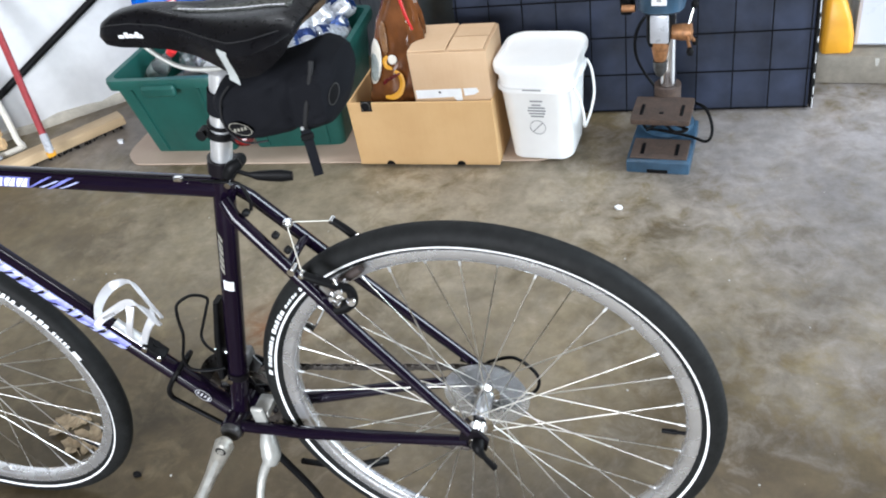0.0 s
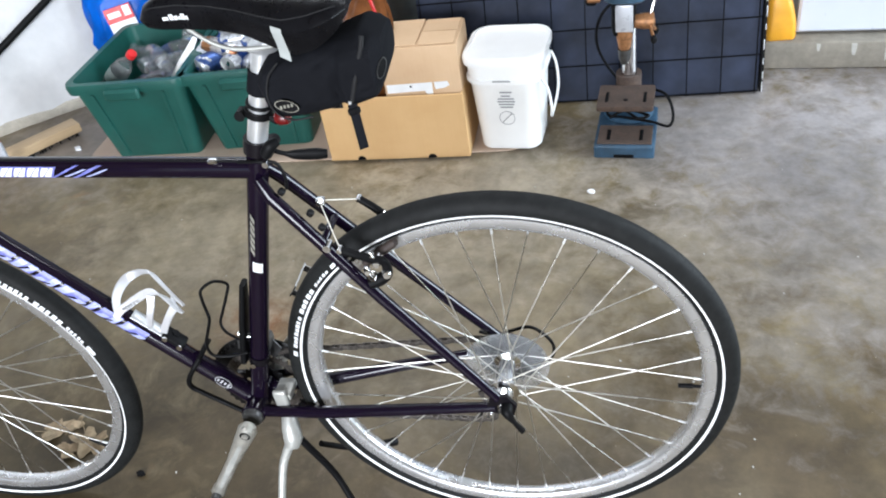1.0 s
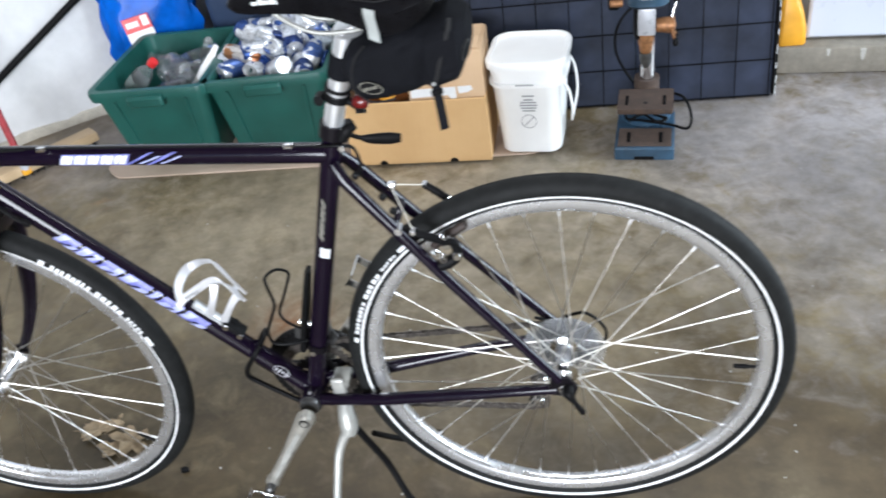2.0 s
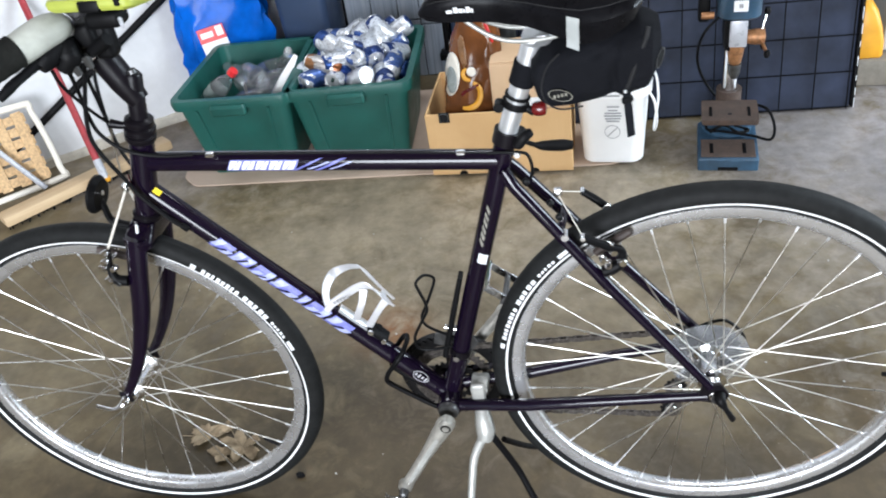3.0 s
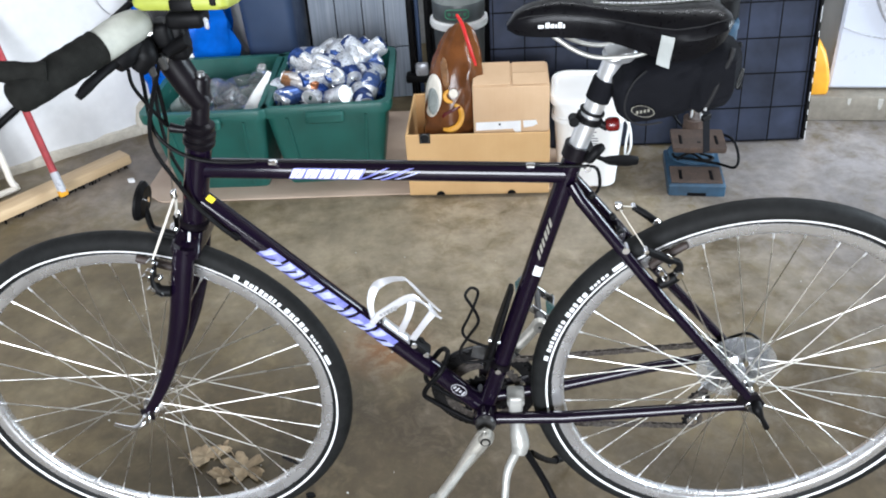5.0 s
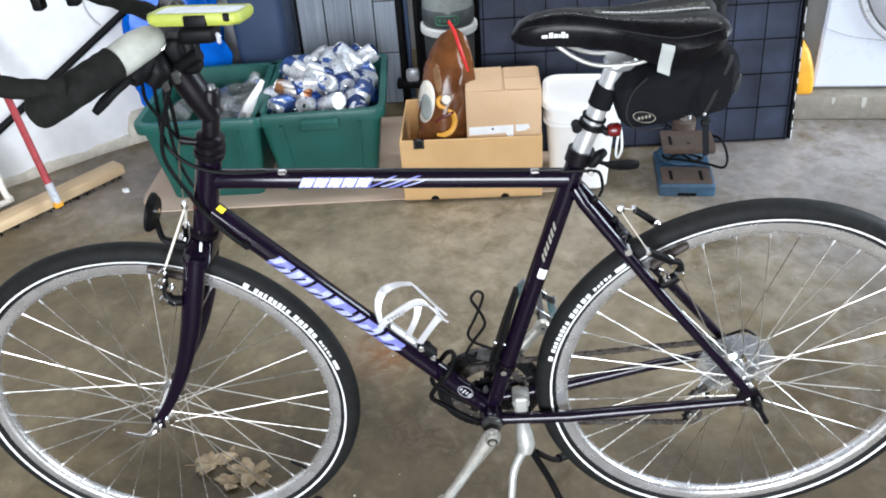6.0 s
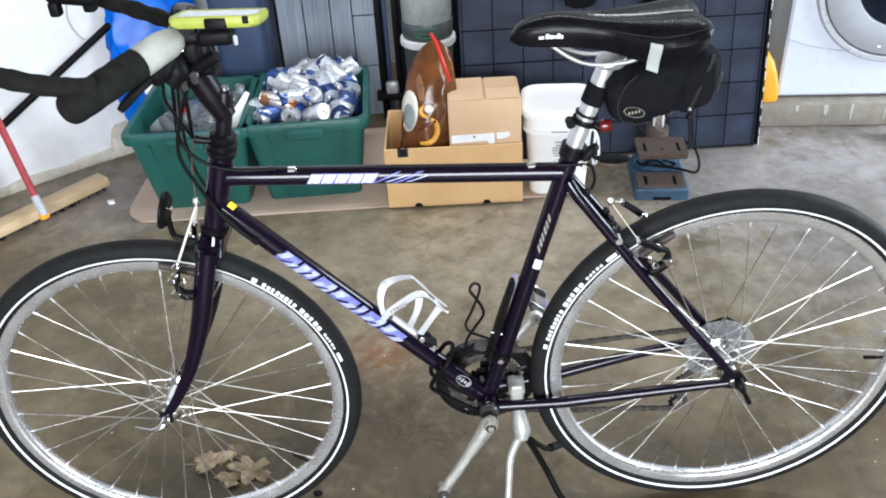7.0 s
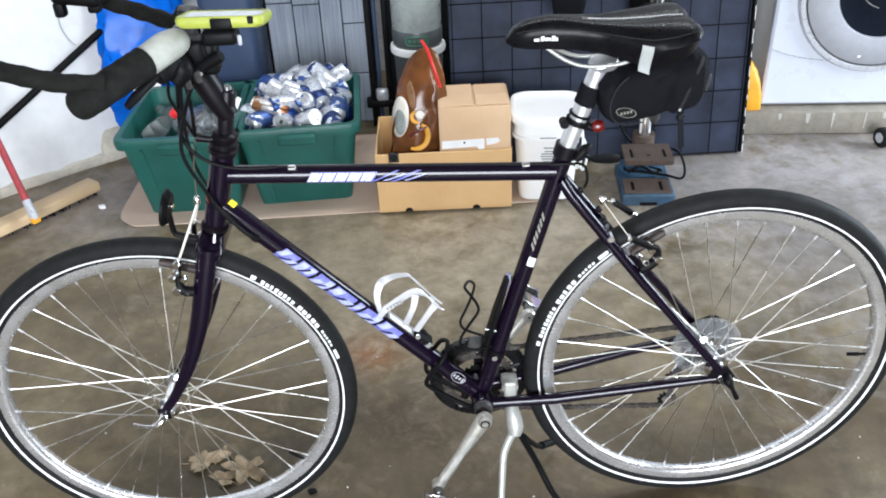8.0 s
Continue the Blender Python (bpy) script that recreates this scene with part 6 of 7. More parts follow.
part("clamp_band", tube([Vector((BBX, 0, BBZ)) + SDIR * 0.098, Vector((BBX, 0, BBZ)) + SDIR * 0.112], 0.0172, 20), SATIN, bike)
part("clamp_bolt", lathe([(0.0, -0.022), (0.005, -0.022), (0.005, -0.014), (0.0, -0.014)], 10, "y"), CHROME, bike, m=Matrix.Translation((BBX + 0.024, 0, BBZ + 0.100)))


def chain_path():
    """The chain's closed line: along the top, round the sprocket, through the cage, back, round the chainring."""
    pts = []
    cr, sr = 0.0690, 0.030
    for a in range(95, 266, 12):
        pts.append((BBX + cr * math.cos(radians(a)), 0.0385, BBZ + cr * math.sin(radians(a))))
    pts += [(-0.30, 0.044, 0.194), (-0.16, 0.052, 0.180), (-0.060, 0.058, 0.168), (-0.042, 0.058, 0.174), (-0.039, 0.058, 0.192), (-0.054, 0.058, 0.214), (-0.063, 0.058, 0.236), (-0.044, 0.058, 0.254), (-0.004, 0.058, 0.290)]
    for a in range(-40, 91, 20):
        pts.append((REAR.x + sr * math.cos(radians(a)), 0.057, REAR.z + sr * math.sin(radians(a))))
    return [Vector(p) for p in pts]


cp = chain_path()
dense = []
for a, b2 in zip(cp, cp[1:] + cp[:1]):
    k = max(2, int((b2 - a).length / 0.001))
    dense += [a + (b2 - a) * (i / k) for i in range(k)]
acc, links, last = 0.0, [dense[0]], dense[0]
for p in dense[1:]:
    acc += (p - last).length
    last = p
    if acc >= 0.0127:
        links.append(p)
        acc = 0.0
bm = bmesh.new()
for i, (a, b2) in enumerate(zip(links, links[1:] + links[:1])):
    d = b2 - a
    if d.length < 0.002 or d.length > 0.03:
        continue
    ang = math.atan2(d.z, d.x)
    c = (a + b2) / 2
    for s in (-1, 1):
        w = 0.0036 if i % 2 else 0.0022
        box(d.length + 0.005, 0.0011, 0.0082, c + Vector((0, s * w, 0)), 0.0018, 1, bm, pose(0, 0, 0, 0, -math.degrees(ang), 0))
    box(0.0048, 0.0064, 0.0048, a, 0.0012, 1, bm)
tagged(part("chain", bm, CHAIN, bike, "oily dark roller chain", False), kind="stuff")

# ---- kickstand and the black stand rod beside it
ks = part("kickstand", box(0.030, 0.040, 0.014, (-0.380, 0, 0.306), 0.004), STANDGREY, bike, "grey metal kickstand")
part("stand_plate", box(0.024, 0.010, 0.052, (-0.3805, -0.022, 0.300), 0.005, 3), STANDGREY, ks)
part("stand_pivot", tube(curve([(-0.379, -0.022, 0.266), (-0.376, -0.034, 0.250), (-0.374, -0.042, 0.234), (-0.377, -0.049, 0.220)], 5), [0.012, 0.0155, 0.0165, 0.0125], 16), STANDGREY, ks)
part("stand_leg", tube(curve([(-0.379, -0.049, 0.226), (-0.3966, -0.062, 0.190), (-0.4030, -0.086, 0.150), (-0.4085, -0.112, 0.100), (-0.414, -0.138, 0.010)], 6), [0.0085, 0.0070, 0.0065, 0.0064], 12, squash=0.85), STANDGREY, ks, "silver kickstand leg")
part("stand_foot", tube([(-0.4130, -0.134, 0.022), (-0.4145, -0.139, 0.0025)], [0.010, 0.011], 12), BLACK, ks)
part("stand_rod", tube(curve([(-0.372, -0.030, 0.222), (-0.3614, -0.030, 0.1981), (-0.3281, -0.030, 0.1195), (-0.300, -0.048, 0.058), (-0.268, -0.060, 0.006)], 6), 0.0062, 10), BLACK, bike, "black metal stand rod")
part("stand_rod", tube(curve([(-0.352, 0.00, 0.165), (-0.330, 0.040, 0.105), (-0.305, 0.085, 0.045), (-0.275, 0.125, 0.012)], 6), 0.0055, 10), BLACK, bike, "black metal stand rod")
part("rod_foot", tube([(-0.300, 0.092, 0.040), (-0.268, 0.130, 0.010)], 0.0085, 12), BLACK, bike)

# ---- silver bottle cage on the down tube
DD = (DT1 - DT0).normalized()
DN = Vector((DD.z, 0, -DD.x))
if DN.z < 0:
    DN = -DN


def on_dt(s, y, h):
    q = DT0 + (DT1 - DT0) * s + DN * h
    return (q.x, y, q.z)


def ribbon(points, across, widths, thick):
    """A flat band along the points; across is the direction of its width."""
    p = [Vector(q) for q in points]
    n = len(p)
    rings = []
    for i in range(n):
        d = (p[min(i + 1, n - 1)] - p[max(i - 1, 0)]).normalized()
        u = Vector(across)
        u = (u - d * u.dot(d)).normalized()
        v = d.cross(u) * (thick / 2)
        u = u * (float(np.interp(i / (n - 1), np.linspace(0, 1, len(widths)), widths)) / 2)
        rings.append([p[i] + u * 0.8 + v, p[i] + u, p[i] + u * 0.8 - v, p[i] - u * 0.8 - v, p[i] - u, p[i] - u * 0.8 + v])
    return loft([[tuple(q) for q in r] for r in rings])


LONG = (0.62, 0.10, -0.70)
cage = part("bottle_cage", ribbon(curve([(-0.6060, -0.014, 0.494), (-0.6115, 0.002, 0.506), (-0.6110, 0.020, 0.514), (-0.6050, 0.036, 0.519), (-0.5930, 0.043, 0.523), (-0.5780, 0.040, 0.530), (-0.5636, 0.034, 0.535), (-0.5510, 0.030, 0.534), (-0.5249, 0.015, 0.512), (-0.4985, 0.000, 0.494)], 6), LONG, [0.012, 0.0150, 0.0160, 0.0145, 0.011, 0.0085, 0.0075], 0.0028), CAGEWHITE, bike, "silver-white aluminium bottle cage")
part("cage_band", ribbon(curve([(-0.6080, -0.020, 0.489), (-0.5980, -0.014, 0.4985), (-0.5830, -0.009, 0.5065), (-0.5687, -0.005, 0.514), (-0.5530, -0.002, 0.5215), (-0.5385, 0.000, 0.522), (-0.5188, -0.002, 0.507), (-0.5050, -0.008, 0.494), (-0.4975, -0.010, 0.488)], 6), LONG, [0.011, 0.014, 0.0145, 0.0145, 0.0150, 0.0150, 0.0135, 0.010], 0.0030), CAGEWHITE, cage)
part("cage_strut", ribbon([(-0.5160, 0.008, 0.504), (-0.5120, -0.004, 0.500)], LONG, [0.010, 0.010], 0.0030), CAGEWHITE, cage)
part("cage_leg", ribbon(curve([(-0.5440, -0.004, 0.5180), (-0.5480, -0.010, 0.5000), (-0.5560, -0.012, 0.4820), (-0.5657, -0.010, 0.4610)], 5), (0.8, 0.1, -0.3), [0.014, 0.0115, 0.0110, 0.0125], 0.0032), CAGEWHITE, cage)
part("cage_leg", ribbon(curve([(-0.5090, -0.006, 0.4980), (-0.5200, -0.009, 0.4860), (-0.5330, -0.011, 0.4680), (-0.5474, -0.010, 0.4460)], 5), (0.8, 0.1, -0.3), [0.016, 0.0125, 0.0115, 0.013], 0.0032), CAGEWHITE, cage)
for k in range(5):
    part("cage_print", box(0.0040, 0.0012, 0.0045, (-0.5930 + k * 0.0060, -0.0150, 0.5010 + 0.0028 * k), turn=pose(0, 0, 0, 0, -28, 0)), GREYINK, cage, smooth=False)
part("cage_mount", tube([on_dt(0.58, 0, 0.019), on_dt(0.72, 0, 0.019)], 0.010, 12, squash=0.35, up=tuple(DN)), ALU, cage)
part("cage_bolt", tube([on_dt(0.70, 0, 0.018), on_dt(0.70, 0, 0.034)], 0.006, 10), BLACK, cage)
part("cage_foot", box(0.040, 0.024, 0.012, on_dt(0.705, -0.004, 0.026), 0.004, 2, turn=pose(0, 0, 0, 0, 46, 0)), BLACK, cage, "black clamp under the cage")
for k in (0.683, 0.728):
    part("clamp_bolt", lathe([(0.0, 0.0), (0.0046, 0.0), (0.0046, 0.003), (0.003, 0.004), (0.0, 0.004)], 12, "y"), CHROME, cage, m=Matrix.Translation(on_dt(k, -0.0195, 0.027)))

# ---- black wire cage on the seat tube and black plate behind it
SN = Vector((-SDIR.z, 0, SDIR.x))


def on_st(s, y, h):
    q = Vector((BBX, 0, BBZ)) + SDIR * s + SN * h
    return (q.x, y, q.z)


wc = part("wire_cage", tube(curve([(-0.414, -0.012, 0.404), (-0.440, -0.022, 0.406), (-0.4655, -0.026, 0.412), (-0.4690, -0.027, 0.436), (-0.4540, -0.031, 0.468), (-0.4380, -0.038, 0.500), (-0.4395, -0.034, 0.514), (-0.4490, -0.020, 0.523), (-0.4575, -0.001, 0.526), (-0.4490, 0.024, 0.521), (-0.4385, 0.042, 0.500), (-0.4440, 0.036, 0.481), (-0.4560, 0.030, 0.455), (-0.4665, 0.027, 0.432), (-0.4600, 0.020, 0.420), (-0.438, 0.008, 0.417), (-0.412, 0.002, 0.410)], 6), 0.0025, 8), BLACK, bike, "black bent wire bottle cage")
part("cage_plate", loft([rounded(0.010, 0.030, 0.004, 3, 0.0), rounded(0.010, 0.034, 0.004, 3, 0.09), rounded(0.008, 0.020, 0.003, 3, 0.165)]), BLACK, bike, "black plastic plate on the seat tube", m=Matrix.Translation(on_st(0.095, 0, 0.023)) @ pose(0, 0, 0, 0, 15.6, 0))
part("cage_bolt", tube([on_st(0.150, -0.002, 0.014), on_st(0.150, -0.002, 0.034)], 0.0045, 10), CHROME, bike)
part("wire_guard", tube(curve([(-0.497, -0.020, 0.398), (-0.508, -0.030, 0.385), (-0.528, -0.026, 0.356), (-0.535, -0.020, 0.332), (-0.522, -0.018, 0.316), (-0.490, -0.017, 0.290), (-0.460, -0.018, 0.270), (-0.448, -0.016, 0.268)], 6), 0.0043, 10), BLACK, bike, "black wire loop under the down tube")
part("wire_guard", tube(curve([(-0.497, 0.020, 0.398), (-0.508, 0.030, 0.385), (-0.528, 0.026, 0.356), (-0.535, 0.020, 0.332), (-0.522, 0.018, 0.316), (-0.490, 0.017, 0.290), (-0.460, 0.018, 0.270)], 6), 0.0043, 10), BLACK, bike)
part("wire_guard", tube(curve([(-0.497, -0.020, 0.398), (-0.492, 0.0, 0.406), (-0.497, 0.020, 0.398)], 6), 0.0043, 10), BLACK, bike)

# ---- brakes
for s in (-1, 1):
    fb = part("front_brake", tube(curve([(-0.899, s * 0.060, 0.592), (-0.916, s * 0.062, 0.597), (-0.920, s * 0.060, 0.615), (-0.9150, s * 0.058, 0.640), (-0.9140, s * 0.056, 0.650)], 4), [0.0085, 0.0085, 0.0055, 0.0045, 0.0050], 12), BLACK, bike, "black cantilever brake arm")
    part("brake_pad", tube([(-0.957, s * 0.0240, 0.628), (-0.9518, s * 0.0225, 0.6258), (-0.9033, s * 0.0225, 0.609), (-0.896, s * 0.0240, 0.606)], [0.005, 0.0066, 0.0066, 0.005], 10), BROWN_PAD, fb, "brown-black brake pad")
    part("pad_bolt", tube([(-0.926, s * 0.024, 0.618), (-0.9185, s * 0.064, 0.632)], 0.0042, 10), CHROME, fb)
    for x, z, r in ((-0.914, 0.648, 0.0062), (-0.9185, 0.634, 0.0055), (-0.9262, 0.6236, 0.0065), (-0.9085, 0.621, 0.0048), (-0.9240, 0.5985, 0.0075)):
        part("brake_bolt", lathe([(0.0, -0.006), (r * 0.8, -0.006), (r, -0.004), (r, 0.005), (0.0, 0.006)], 10, "y"), CHROME, fb, m=Matrix.Translation((x, s * 0.066, z)) @ pose(0, 0, 0, 0, 20, 15 * s))
    part("spring", tube([(-0.9110 + 0.0045 * math.cos(i * 1.05), s * (0.060 + 0.0006 * i), 0.5935 + 0.0045 * math.sin(i * 1.05)) for i in range(20)], 0.0009, 6), STEEL_DARK, fb)
    part("straddle_wire", tube([(-0.9150, s * 0.060, 0.645), (-0.8804, s * 0.005, 0.7190)], 0.0020, 8), CREAM, fb)
    rb = part("rear_brake", tube(curve([(-0.168, s * 0.046, 0.574), (-0.1547, s * 0.044, 0.578), (-0.1413, s * 0.043, 0.588), (-0.1416, s * 0.043, 0.6078), (-0.155, s * 0.048, 0.6170), (-0.1750, s * 0.054, 0.6310), (-0.1925, s * 0.058, 0.6415)], 4), [0.0085, 0.0095, 0.0080, 0.0062, 0.0062, 0.0060, 0.0055], 12), BLACK, bike, "black cantilever brake arm")
    part("brake_pad", tube([(-0.178, s * 0.0240, 0.589), (-0.1740, s * 0.0225, 0.5925), (-0.1310, s * 0.0225, 0.6240), (-0.126, s * 0.0240, 0.627)], [0.005, 0.0066, 0.0066, 0.005], 10), BROWN_PAD, rb, "brown-black brake pad")
    part("pad_bolt", tube([(-0.150, s * 0.024, 0.609), (-0.152, s * 0.050, 0.611)], 0.0042, 10), CHROME, rb)
    for x, z, r in ((-0.1581, 0.6199, 0.0062), (-0.1525, 0.6099, 0.0058), (-0.1405, 0.5916, 0.0066), (-0.1672, 0.5967, 0.0050)):
        part("brake_bolt", lathe([(0.0, -0.006), (r * 0.8, -0.006), (r, -0.004), (r, 0.004), (0.0, 0.005)], 10, "y"), CHROME, rb, m=Matrix.Translation((x, s * 0.047, z)) @ pose(0, 0, 0, 0, 20, -15 * s))
    part("spring", tube([(-0.160 + 0.0050 * math.cos(i * 1.05), s * (0.044 + 0.0006 * i), 0.5890 + 0.0050 * math.sin(i * 1.05)) for i in range(20)], 0.0009, 6), CHROME, rb)
    part("straddle_wire", tube([(-0.1925, s * 0.058, 0.6420), (-0.2262, s * 0.004, 0.6795)], 0.0007, 8), CREAM, rb)
    part("arm_cap", lathe([(0.0, -0.0075), (0.0046, -0.0070), (0.0046, 0.0070), (0.0, 0.0075)], 12, "y"), CHROME, rb, m=Matrix.Translation((-0.1935, s * 0.058, 0.6430)) @ Matrix.Diagonal((0.8, 0.8, 0.8, 1)))
part("straddle_yoke", box(0.009, 0.012, 0.014, (-0.8804, 0, 0.7230), 0.003), CHROME, bike)
part("straddle_yoke", box(0.012, 0.014, 0.010, (-0.2266, 0, 0.6805), 0.003), CHROME, bike)
part("cable", tube(curve([(-0.8804, 0, 0.728), (-0.872, 0, 0.790), (-0.8575, -0.008, 0.836)], 4), 0.0012, 6), SPOKE, bike)
for x, z in ((-0.2684, 0.712), (-0.2371, 0.676), (-0.2262, 0.6520)):
    part("cable_guide", box(0.010, 0.010, 0.009, (x, -0.020, z), 0.003, 2, turn=pose(0, 0, 0, 0, 50, 0)), BLACK, bike)
part("stay_bolt", lathe([(0.0, -0.008), (0.0055, -0.008), (0.0055, 0.008), (0.0, 0.008)], 12, "y"), CHROME, bike, m=Matrix.Translation((-0.2187, -0.036, 0.632)))

# front reflector bracket
part("reflector_bracket", tube(curve([(-0.872, 0.0, 0.652), (-0.8895, 0.0, 0.653), (-0.9200, 0.0, 0.6620), (-0.9290, 0.0, 0.6690), (-0.9300, 0.0, 0.6935), (-0.9310, 0.0, 0.714)], 5), 0.0045, 10, squash=1.4), BLACK, bike, "black reflector bracket")
part("reflector", lathe([(0.0, 0.008), (0.024, 0.007), (0.030, 0.0), (0.030, -0.004), (0.0, -0.006)], 28, "x"), BLACK, bike, "black-backed round reflector", m=Matrix.Translation((-0.9325, 0.0, 0.7135)) @ pose(0, 0, 0, 0, 14, 0))
part("reflector_bolt", lathe([(0.0, 0.0), (0.004, 0.0), (0.004, 0.010), (0.0, 0.010)], 10, "x"), CHROME, bike, m=Matrix.Translation((-0.929, -0.004, 0.718)))

# ---- seat post, saddle
P0 = STOP + SDIR * 0.02
P1 = Vector((-0.2455, 0, 0.905))
part("seat_post", tube([STOP - SDIR * 0.02, P0, P1], 0.0136, 22), ALU, bike, "brushed silver seat post")
part("post_band", tube([P0 + (P1 - P0) * 0.55, P0 + (P1 - P0) * 0.78], 0.0165, 20), NYLON, bike, "black strap round the post")
part("light_clamp", tube([P0 + (P1 - P0) * 0.30, P0 + (P1 - P0) * 0.36], 0.0185, 20), BLACK, bike)
part("light_clamp", tube([P0 + (P1 - P0) * 0.405, P0 + (P1 - P0) * 0.43], 0.0175, 20), BLACK, bike)
part("clamp_knob", lathe([(0.0, -0.008), (0.007, -0.008), (0.007, 0.008), (0.0, 0.008)], 12, "y"), BLACK, bike, m=Matrix.Translation(P0 + (P1 - P0) * 0.34 + Vector((-0.022, -0.006, 0))))
part("rear_light", lathe([(0.0, -0.011), (0.008, -0.010), (0.0108, -0.004), (0.0108, 0.006), (0.009, 0.010), (0.0, 0.012)], 20, "x"), RED_LENS, bike, "small red rear light", m=Matrix.Translation((-0.2440, -0.004, 0.8130)) @ Matrix.Diagonal((0.9, 0.9, 0.9, 1)))
part("light_bracket", tube([P0 + (P1 - P0) * 0.34, (-0.2500, -0.006, 0.8090)], 0.0055, 10), BLACK, bike)
part("seat_lever", tube(curve([(-0.270, -0.012, 0.773), (-0.258, -0.008, 0.764), (-0.244, -0.002, 0.757), (-0.224, 0.005, 0.752), (-0.203, 0.010, 0.7485)], 6), [0.0055, 0.0035, 0.0035, 0.0070, 0.0085, 0.0090, 0.0065], 12, squash=0.7), BLACK, bike, "black seat quick release lever")
part("seat_bolt", lathe([(0.0, -0.022), (0.006, -0.022), (0.0085, -0.018), (0.0085, 0.018), (0.006, 0.022), (0.0, 0.022)], 16, "y"), BLACK, bike, m=Matrix.Translation((-0.274, 0, 0.770)))
part("lever_cam", tube(curve([(-0.276, -0.020, 0.768), (-0.266, -0.018, 0.780), (-0.256, -0.012, 0.784)], 4), [0.007, 0.0085, 0.0055], 12), BLACK, bike, "black cam of the seat lever")
part("seat_nut", lathe([(0.0, -0.026), (0.0045, -0.026), (0.0045, -0.018), (0.0, -0.018)], 6, "y"), CHROME, bike, m=Matrix.Translation((-0.277, 0, 0.757)))

LX = [0.0, 0.03, 0.10, 0.22, 0.36, 0.50, 0.62, 0.74, 0.85, 0.94, 0.985, 1.0]
HW = [0.007, 0.016, 0.023, 0.026, 0.030, 0.040, 0.058, 0.076, 0.085, 0.084, 0.074, 0.060]
TZ = [0.956, 0.969, 0.979, 0.984, 0.983, 0.980, 0.979, 0.980, 0.982, 0.982, 0.978, 0.971]
BZ = [0.950, 0.946, 0.944, 0.943, 0.941, 0.936, 0.928, 0.919, 0.927, 0.942, 0.953, 0.960]
SX0, SX1 = -0.385, -0.114
rings = []
for s in np.linspace(0, 1, 26):
    w, zt, zb = (float(np.interp(s, LX, q)) for q in (HW, TZ, BZ))
    x = SX0 + (SX1 - SX0) * s
    ring = []
    for i in range(17):
        a = math.pi * i / 16
        c, sn = math.cos(a), math.sin(a)
        dip = 0.007 * math.exp(-(c * w / 0.011) ** 2) * min(1.0, max(0.0, (s - 0.30) / 0.2))
        ring.append((x, -w * (0.80 + 0.20 * min(1.0, 2.4 * sn)) * math.copysign(abs(c) ** 0.62, c), zb + (zt - zb) * abs(sn) ** 0.72 - dip))
    ring += [(x, w * 0.64, zb + 0.003), (x, 0.0, zb + 0.007), (x, -w * 0.64, zb + 0.003)]
    rings.append(ring)
saddle = part("saddle", loft(rings), LEATHER, bike, "black vinyl saddle with a grey centre panel")
# grey textured centre panel following the top
rows = []
for s in np.linspace(0.40, 0.93, 18):
    w, zt, zb = (float(np.interp(s, LX, q)) for q in (HW, TZ, BZ))
    x = SX0 + (SX1 - SX0) * s
    pw = 0.005 + 0.012 * max(0, s - 0.5)
    dip = lambda y: 0.007 * math.exp(-(y / 0.011) ** 2) * min(1.0, max(0.0, (s - 0.30) / 0.2))
    rows.append([(x, y, zt - dip(y) + 0.0012 - 0.002 * (abs(y) / w) ** 2 * 3) for y in np.linspace(-pw, pw, 7)] + [(x, y, zt - 0.016) for y in np.linspace(pw, -pw, 3)])
part("centre_panel", loft(rows), CARBON, saddle, "grey textured centre panel")


def saddle_side(s, f):
    """A point on the saddle's near side at s along it, f of the way up."""
    w, zt, zb = (float(np.interp(s, LX, q)) for q in (HW, TZ, BZ))
    a = f * math.pi / 2
    return Vector((SX0 + (SX1 - SX0) * s, -w * (0.80 + 0.20 * min(1.0, 2.4 * math.sin(a))) * math.cos(a) ** 0.62, zb + (zt - zb) * math.sin(a) ** 0.72))


def side_patch(name, s0, s1, f0, f1, material, lift, n=6, tilt=0.0, label=""):
    rows = []
    for i in range(n + 1):
        f = f0 + (f1 - f0) * i / n
        ring = []
        for s, e in ((s0, 0.0), (s1, 0.0), (s1, lift), (s0, lift)):
            p = saddle_side(s + tilt * (i / n), max(f, 0.0)) + Vector((0, 0.004, 0.05)) * min(f, 0.0)
            ring.append(tuple(p + Vector((0, -1, 0.5)).normalized() * (e + 0.0003)))
        rows.append(ring)
    return part(name, loft(rows), material, saddle, label)


side_patch("reflective_patch", 0.674, 0.728, -0.16, 0.31, REFGREY, 0.0012, 8, tilt=0.006, label="silver reflective patch")
for k, (a0, a1) in enumerate(((0.142, 0.169), (0.176, 0.195), (0.199, 0.217), (0.221, 0.230), (0.234, 0.252), (0.256, 0.265))):
    side_patch("saddle_print", a0, a1, 0.13, (0.20, 0.25, 0.21)[k % 3], WHITE_PRINT, 0.0006, 2, label="small white print")
for s in (-1, 1):
    part("saddle_rail", tube(curve([(-0.328, s * 0.012, 0.943), (-0.302, s * 0.018, 0.926), (-0.276, s * 0.021, 0.916), (-0.245, s * 0.022, 0.914), (-0.215, s * 0.024, 0.918), (-0.185, s * 0.034, 0.935)], 6), 0.0029, 10), STANDGREY, saddle, "steel saddle rail")
part("seat_clamp", loft([rounded(0.030, 0.030, 0.010, 4, 0.0), rounded(0.044, 0.044, 0.012, 4, 0.009), rounded(0.036, 0.042, 0.010, 4, 0.015)]), ALU, bike, "grey seat clamp", m=Matrix.Translation((-0.238, 0, 0.902)) @ pose(0, 0, 0, 0, -6, 0))

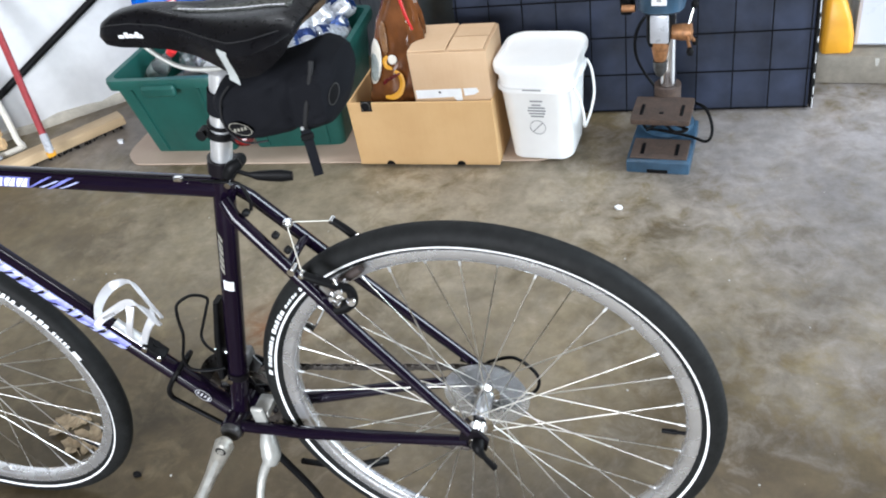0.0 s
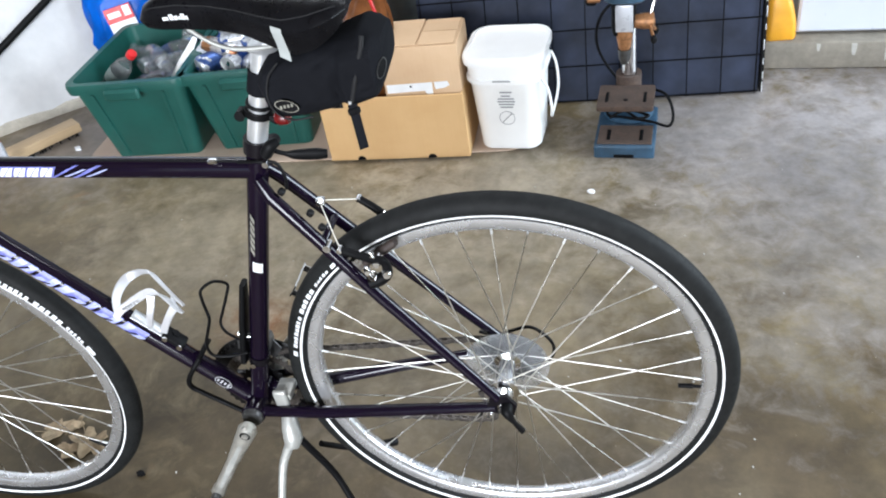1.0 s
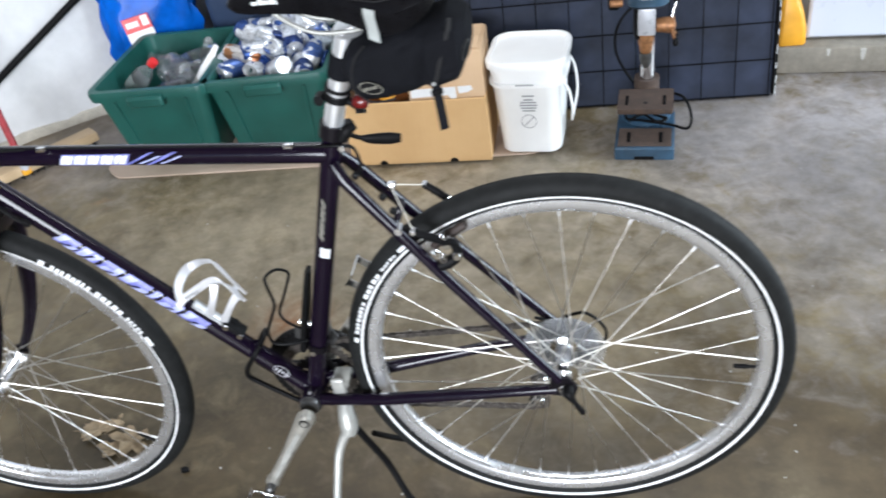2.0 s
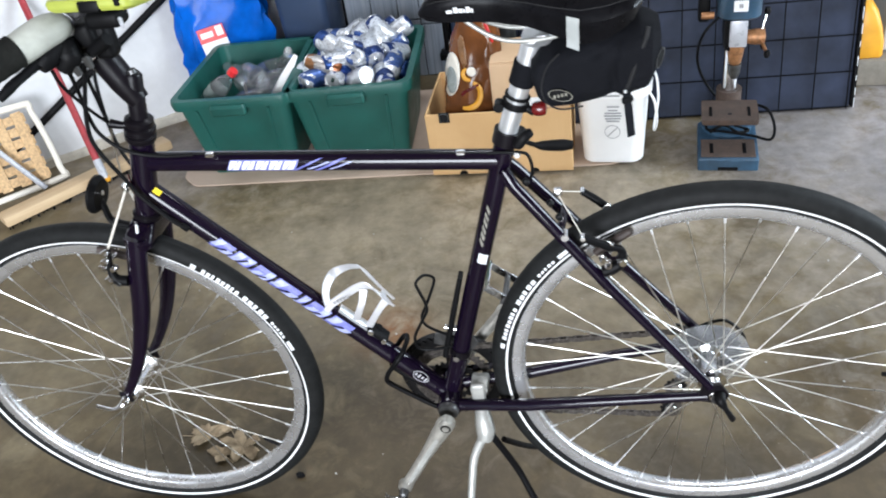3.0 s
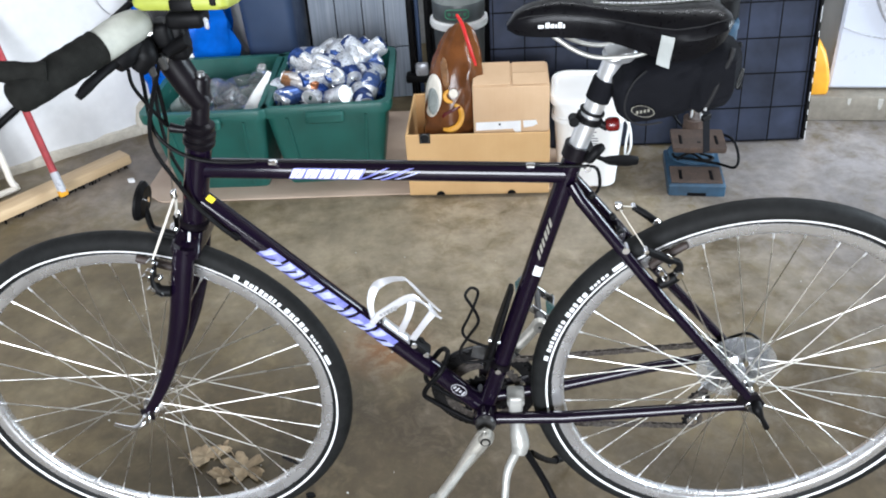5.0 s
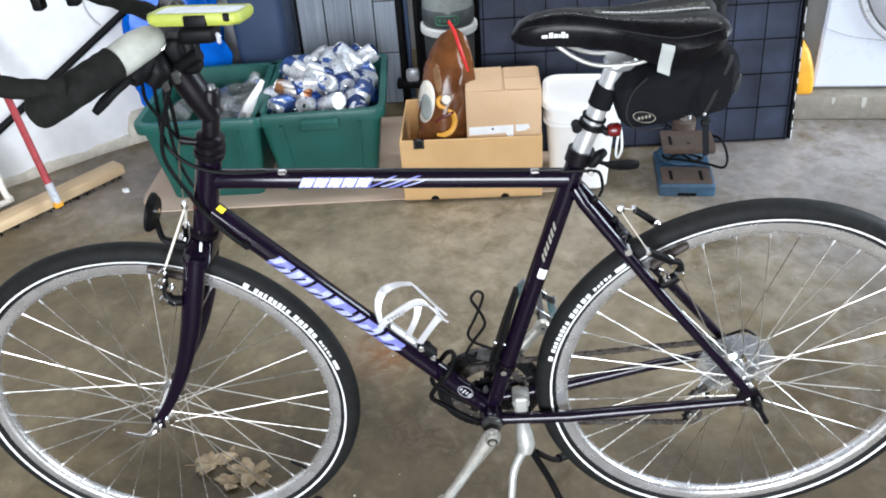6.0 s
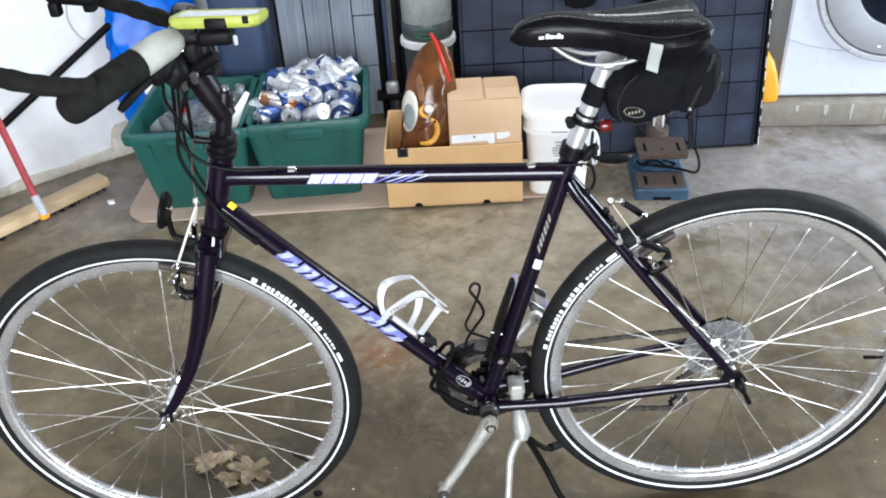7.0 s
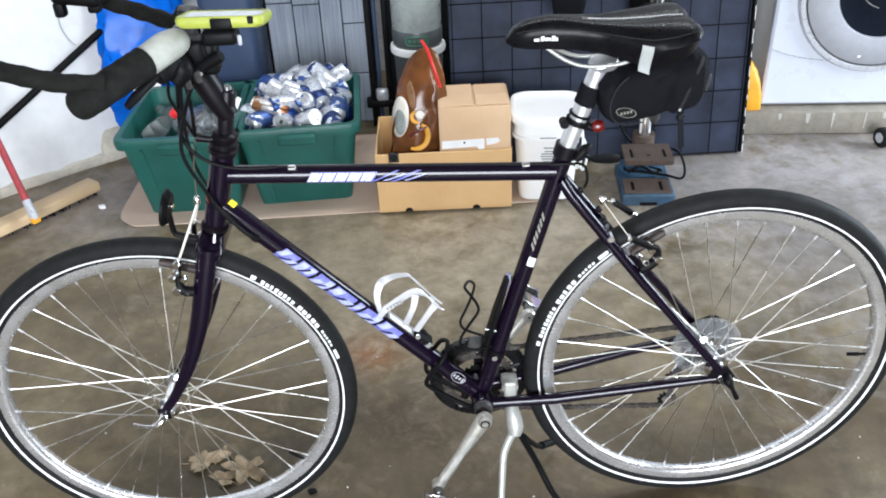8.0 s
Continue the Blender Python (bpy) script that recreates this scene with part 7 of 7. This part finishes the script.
part("side_seam", tube([saddle_side(q, 0.50 - 0.10 * math.sin(math.pi * q)) + Vector((0, -0.0004, 0.0004)) for q in np.linspace(0.05, 0.97, 40)], 0.0008, 6), SEAM, saddle, "stitched seam")
for q in np.linspace(0.44, 0.92, 25):
    w, zt = float(np.interp(q, LX, HW)), float(np.interp(q, LX, TZ))
    part("stitch", box(0.0042, 0.0011, 0.0012, (SX0 + (SX1 - SX0) * q, -(0.007 + 0.018 * max(0, q - 0.5)), zt - 0.0012), turn=pose(0, 0, 0, 0, 0, -4)), RINGPRINT, saddle, smooth=False)

# ---- saddle bag
sb = root("saddle_bag", BIKE, "black nylon wedge saddle bag strapped under the saddle", "bag")
rings = []
for s in np.linspace(0, 1, 44):
    x = -0.249 + 0.158 * s
    zb = float(np.interp(s, [0, 0.05, 0.14, 0.30, 0.55, 0.66, 0.70, 0.90, 1.0], [0.862, 0.836, 0.8245, 0.8245, 0.8340, 0.8400, 0.8355, 0.8440, 0.876]))
    zt = float(np.interp(s, [0, 0.08, 0.3, 0.6, 0.85, 1.0], [0.885, 0.900, 0.908, 0.918, 0.930, 0.920]))
    w = float(np.interp(s, [0, 0.06, 0.3, 0.58, 0.64, 0.70, 0.93, 1.0], [0.034, 0.045, 0.048, 0.050, 0.0475, 0.052, 0.050, 0.036]))
    ring = []
    for j in range(64):
        a = 2 * math.pi * j / 64
        c, n2 = math.cos(a), math.sin(a)
        up = n2 * 0.5 + 0.5
        k = 1 + 0.022 * math.sin(5 * a + 9 * s) + 0.016 * math.sin(9 * a - 23 * s) + 0.010 * math.sin(17 * a + 31 * s)
        # front pocket welt, slanting fold and pleats at the rear
        k -= 0.045 * math.exp(-((up - 0.66 - 0.35 * (s - 0.3)) / 0.035) ** 2) * (s < 0.62)
        k -= 0.055 * math.exp(-((s - 0.60 - 0.10 * up) / 0.018) ** 2)
        k += 0.020 * math.sin(46 * up + 4 * s) * max(0.0, min(1.0, (s - 0.72) / 0.12))
        ring.append((x, w * math.copysign(abs(c) ** 0.62, c) * k, (zb + zt) / 2 + (zt - zb) / 2 * math.copysign(abs(n2) ** 0.7, n2)))
    rings.append(ring)
part("bag_body", loft(rings), NYLON, sb)
part("piping", tube(curve([(-0.212, -0.0465, 0.905), (-0.228, -0.0465, 0.888), (-0.236, -0.0460, 0.862), (-0.231, -0.0450, 0.842), (-0.214, -0.0450, 0.831), (-0.186, -0.0460, 0.834)], 6), 0.0012, 8), SEAM, sb)
part("badge", lathe([(0.0, 0.0), (0.0105, 0.0), (0.0105, 0.0018), (0.0, 0.0022)], 26), BLACK, sb, m=Matrix.Translation((-0.2130, -0.0490, 0.8525)) @ pose(0, 0, 0, 90, 0, -4) @ pose(0, 0, 0, 0, 0, -12) @ Matrix.Diagonal((1.45, 0.72, 1, 1)))
part("badge_rim", lathe([(0.0098, 0.0016), (0.0105, 0.0016), (0.0105, 0.0024), (0.0098, 0.0024)], 26, closed=True), BADGE, sb, "pale oval badge rim", m=Matrix.Translation((-0.2130, -0.0490, 0.8525)) @ pose(0, 0, 0, 90, 0, -4) @ pose(0, 0, 0, 0, 0, -12) @ Matrix.Diagonal((1.45, 0.72, 1, 1)))
for k in range(4):
    part("badge_bar", box(0.0028, 0.0012, 0.0042, (-0.2202 + k * 0.0047, -0.0517, 0.8515 + k * 0.0008), 0.0004, 1), BADGE, sb, smooth=False)
part("zip_band", tube(curve([(-0.136, -0.0455, 0.846), (-0.128, -0.0485, 0.866), (-0.119, -0.0475, 0.892), (-0.110, -0.0455, 0.915), (-0.107, -0.0420, 0.928)], 6), 0.0030, 10), SEAM, sb, "faded grey zip band")
tail = part("strap_tail", box(0.0115, 0.0016, 0.056, (0, 0, -0.028), 0.0006, 1), NYLON, sb, "loose black strap end", m=Matrix.Translation((-0.1325, -0.0500, 0.8500)) @ pose(0, 0, 0, -10, 0, 32))
part("strap_slider", box(0.0150, 0.0060, 0.0080, (0, 0, -0.0085), 0.0015, 1), BLACK, tail)
RB = Matrix.Translation((-0.0935, -0.0375, 0.8870)) @ pose(0, 0, 0, 0, 0, 50) @ pose(0, 0, 0, 90, 0, 0) @ pose(0, 0, 0, 0, 0, 62) @ Matrix.Diagonal((1.2, 0.60, 1, 1))
part("badge", lathe([(0.0, -0.003), (0.0105, -0.003), (0.0105, 0.0018), (0.0, 0.0022)], 26), BLACK, sb, m=RB)
part("badge_rim", lathe([(0.0096, 0.0016), (0.0105, 0.0016), (0.0105, 0.0024), (0.0096, 0.0024)], 26, closed=True), STEEL_DARK, sb, "pale oval badge rim", m=RB)
part("zip_pull", box(0.0040, 0.0030, 0.0045, (-0.1345, -0.0525, 0.8530), 0.001, 1), ALU, sb, "small metal zip pull", False)

# ---- phone in a lime case on the bars
ph = root("phone", BIKE @ Matrix.Translation((-0.772, -0.050, 1.013)) @ pose(0, 0, 0, -9, 1.0, -3) @ Matrix.Diagonal((0.86, 1, 1, 1)), "phone in a lime green rubber case on the handlebar mount", "phone")
part("case", loft([rounded(a, b2, 0.012, 5, z) for a, b2, z in ((0.128, 0.062, 0.0), (0.136, 0.070, 0.004), (0.138, 0.072, 0.010), (0.134, 0.068, 0.0145), (0.124, 0.058, 0.015), (0.122, 0.056, 0.013))]), LIME, ph)
part("screen", loft([rounded(0.122, 0.056, 0.006, 4, 0.0125), rounded(0.122, 0.056, 0.006, 4, 0.0140)]), SCREEN, ph, "pale glossy screen")
part("strap", box(0.034, 0.075, 0.014, (0.004, 0, 0.006), 0.003), BLACK, ph)
part("camera_hole", box(0.010, 0.004, 0.010, (0.050, -0.0355, 0.010), 0.002, 1), BLACK, ph)
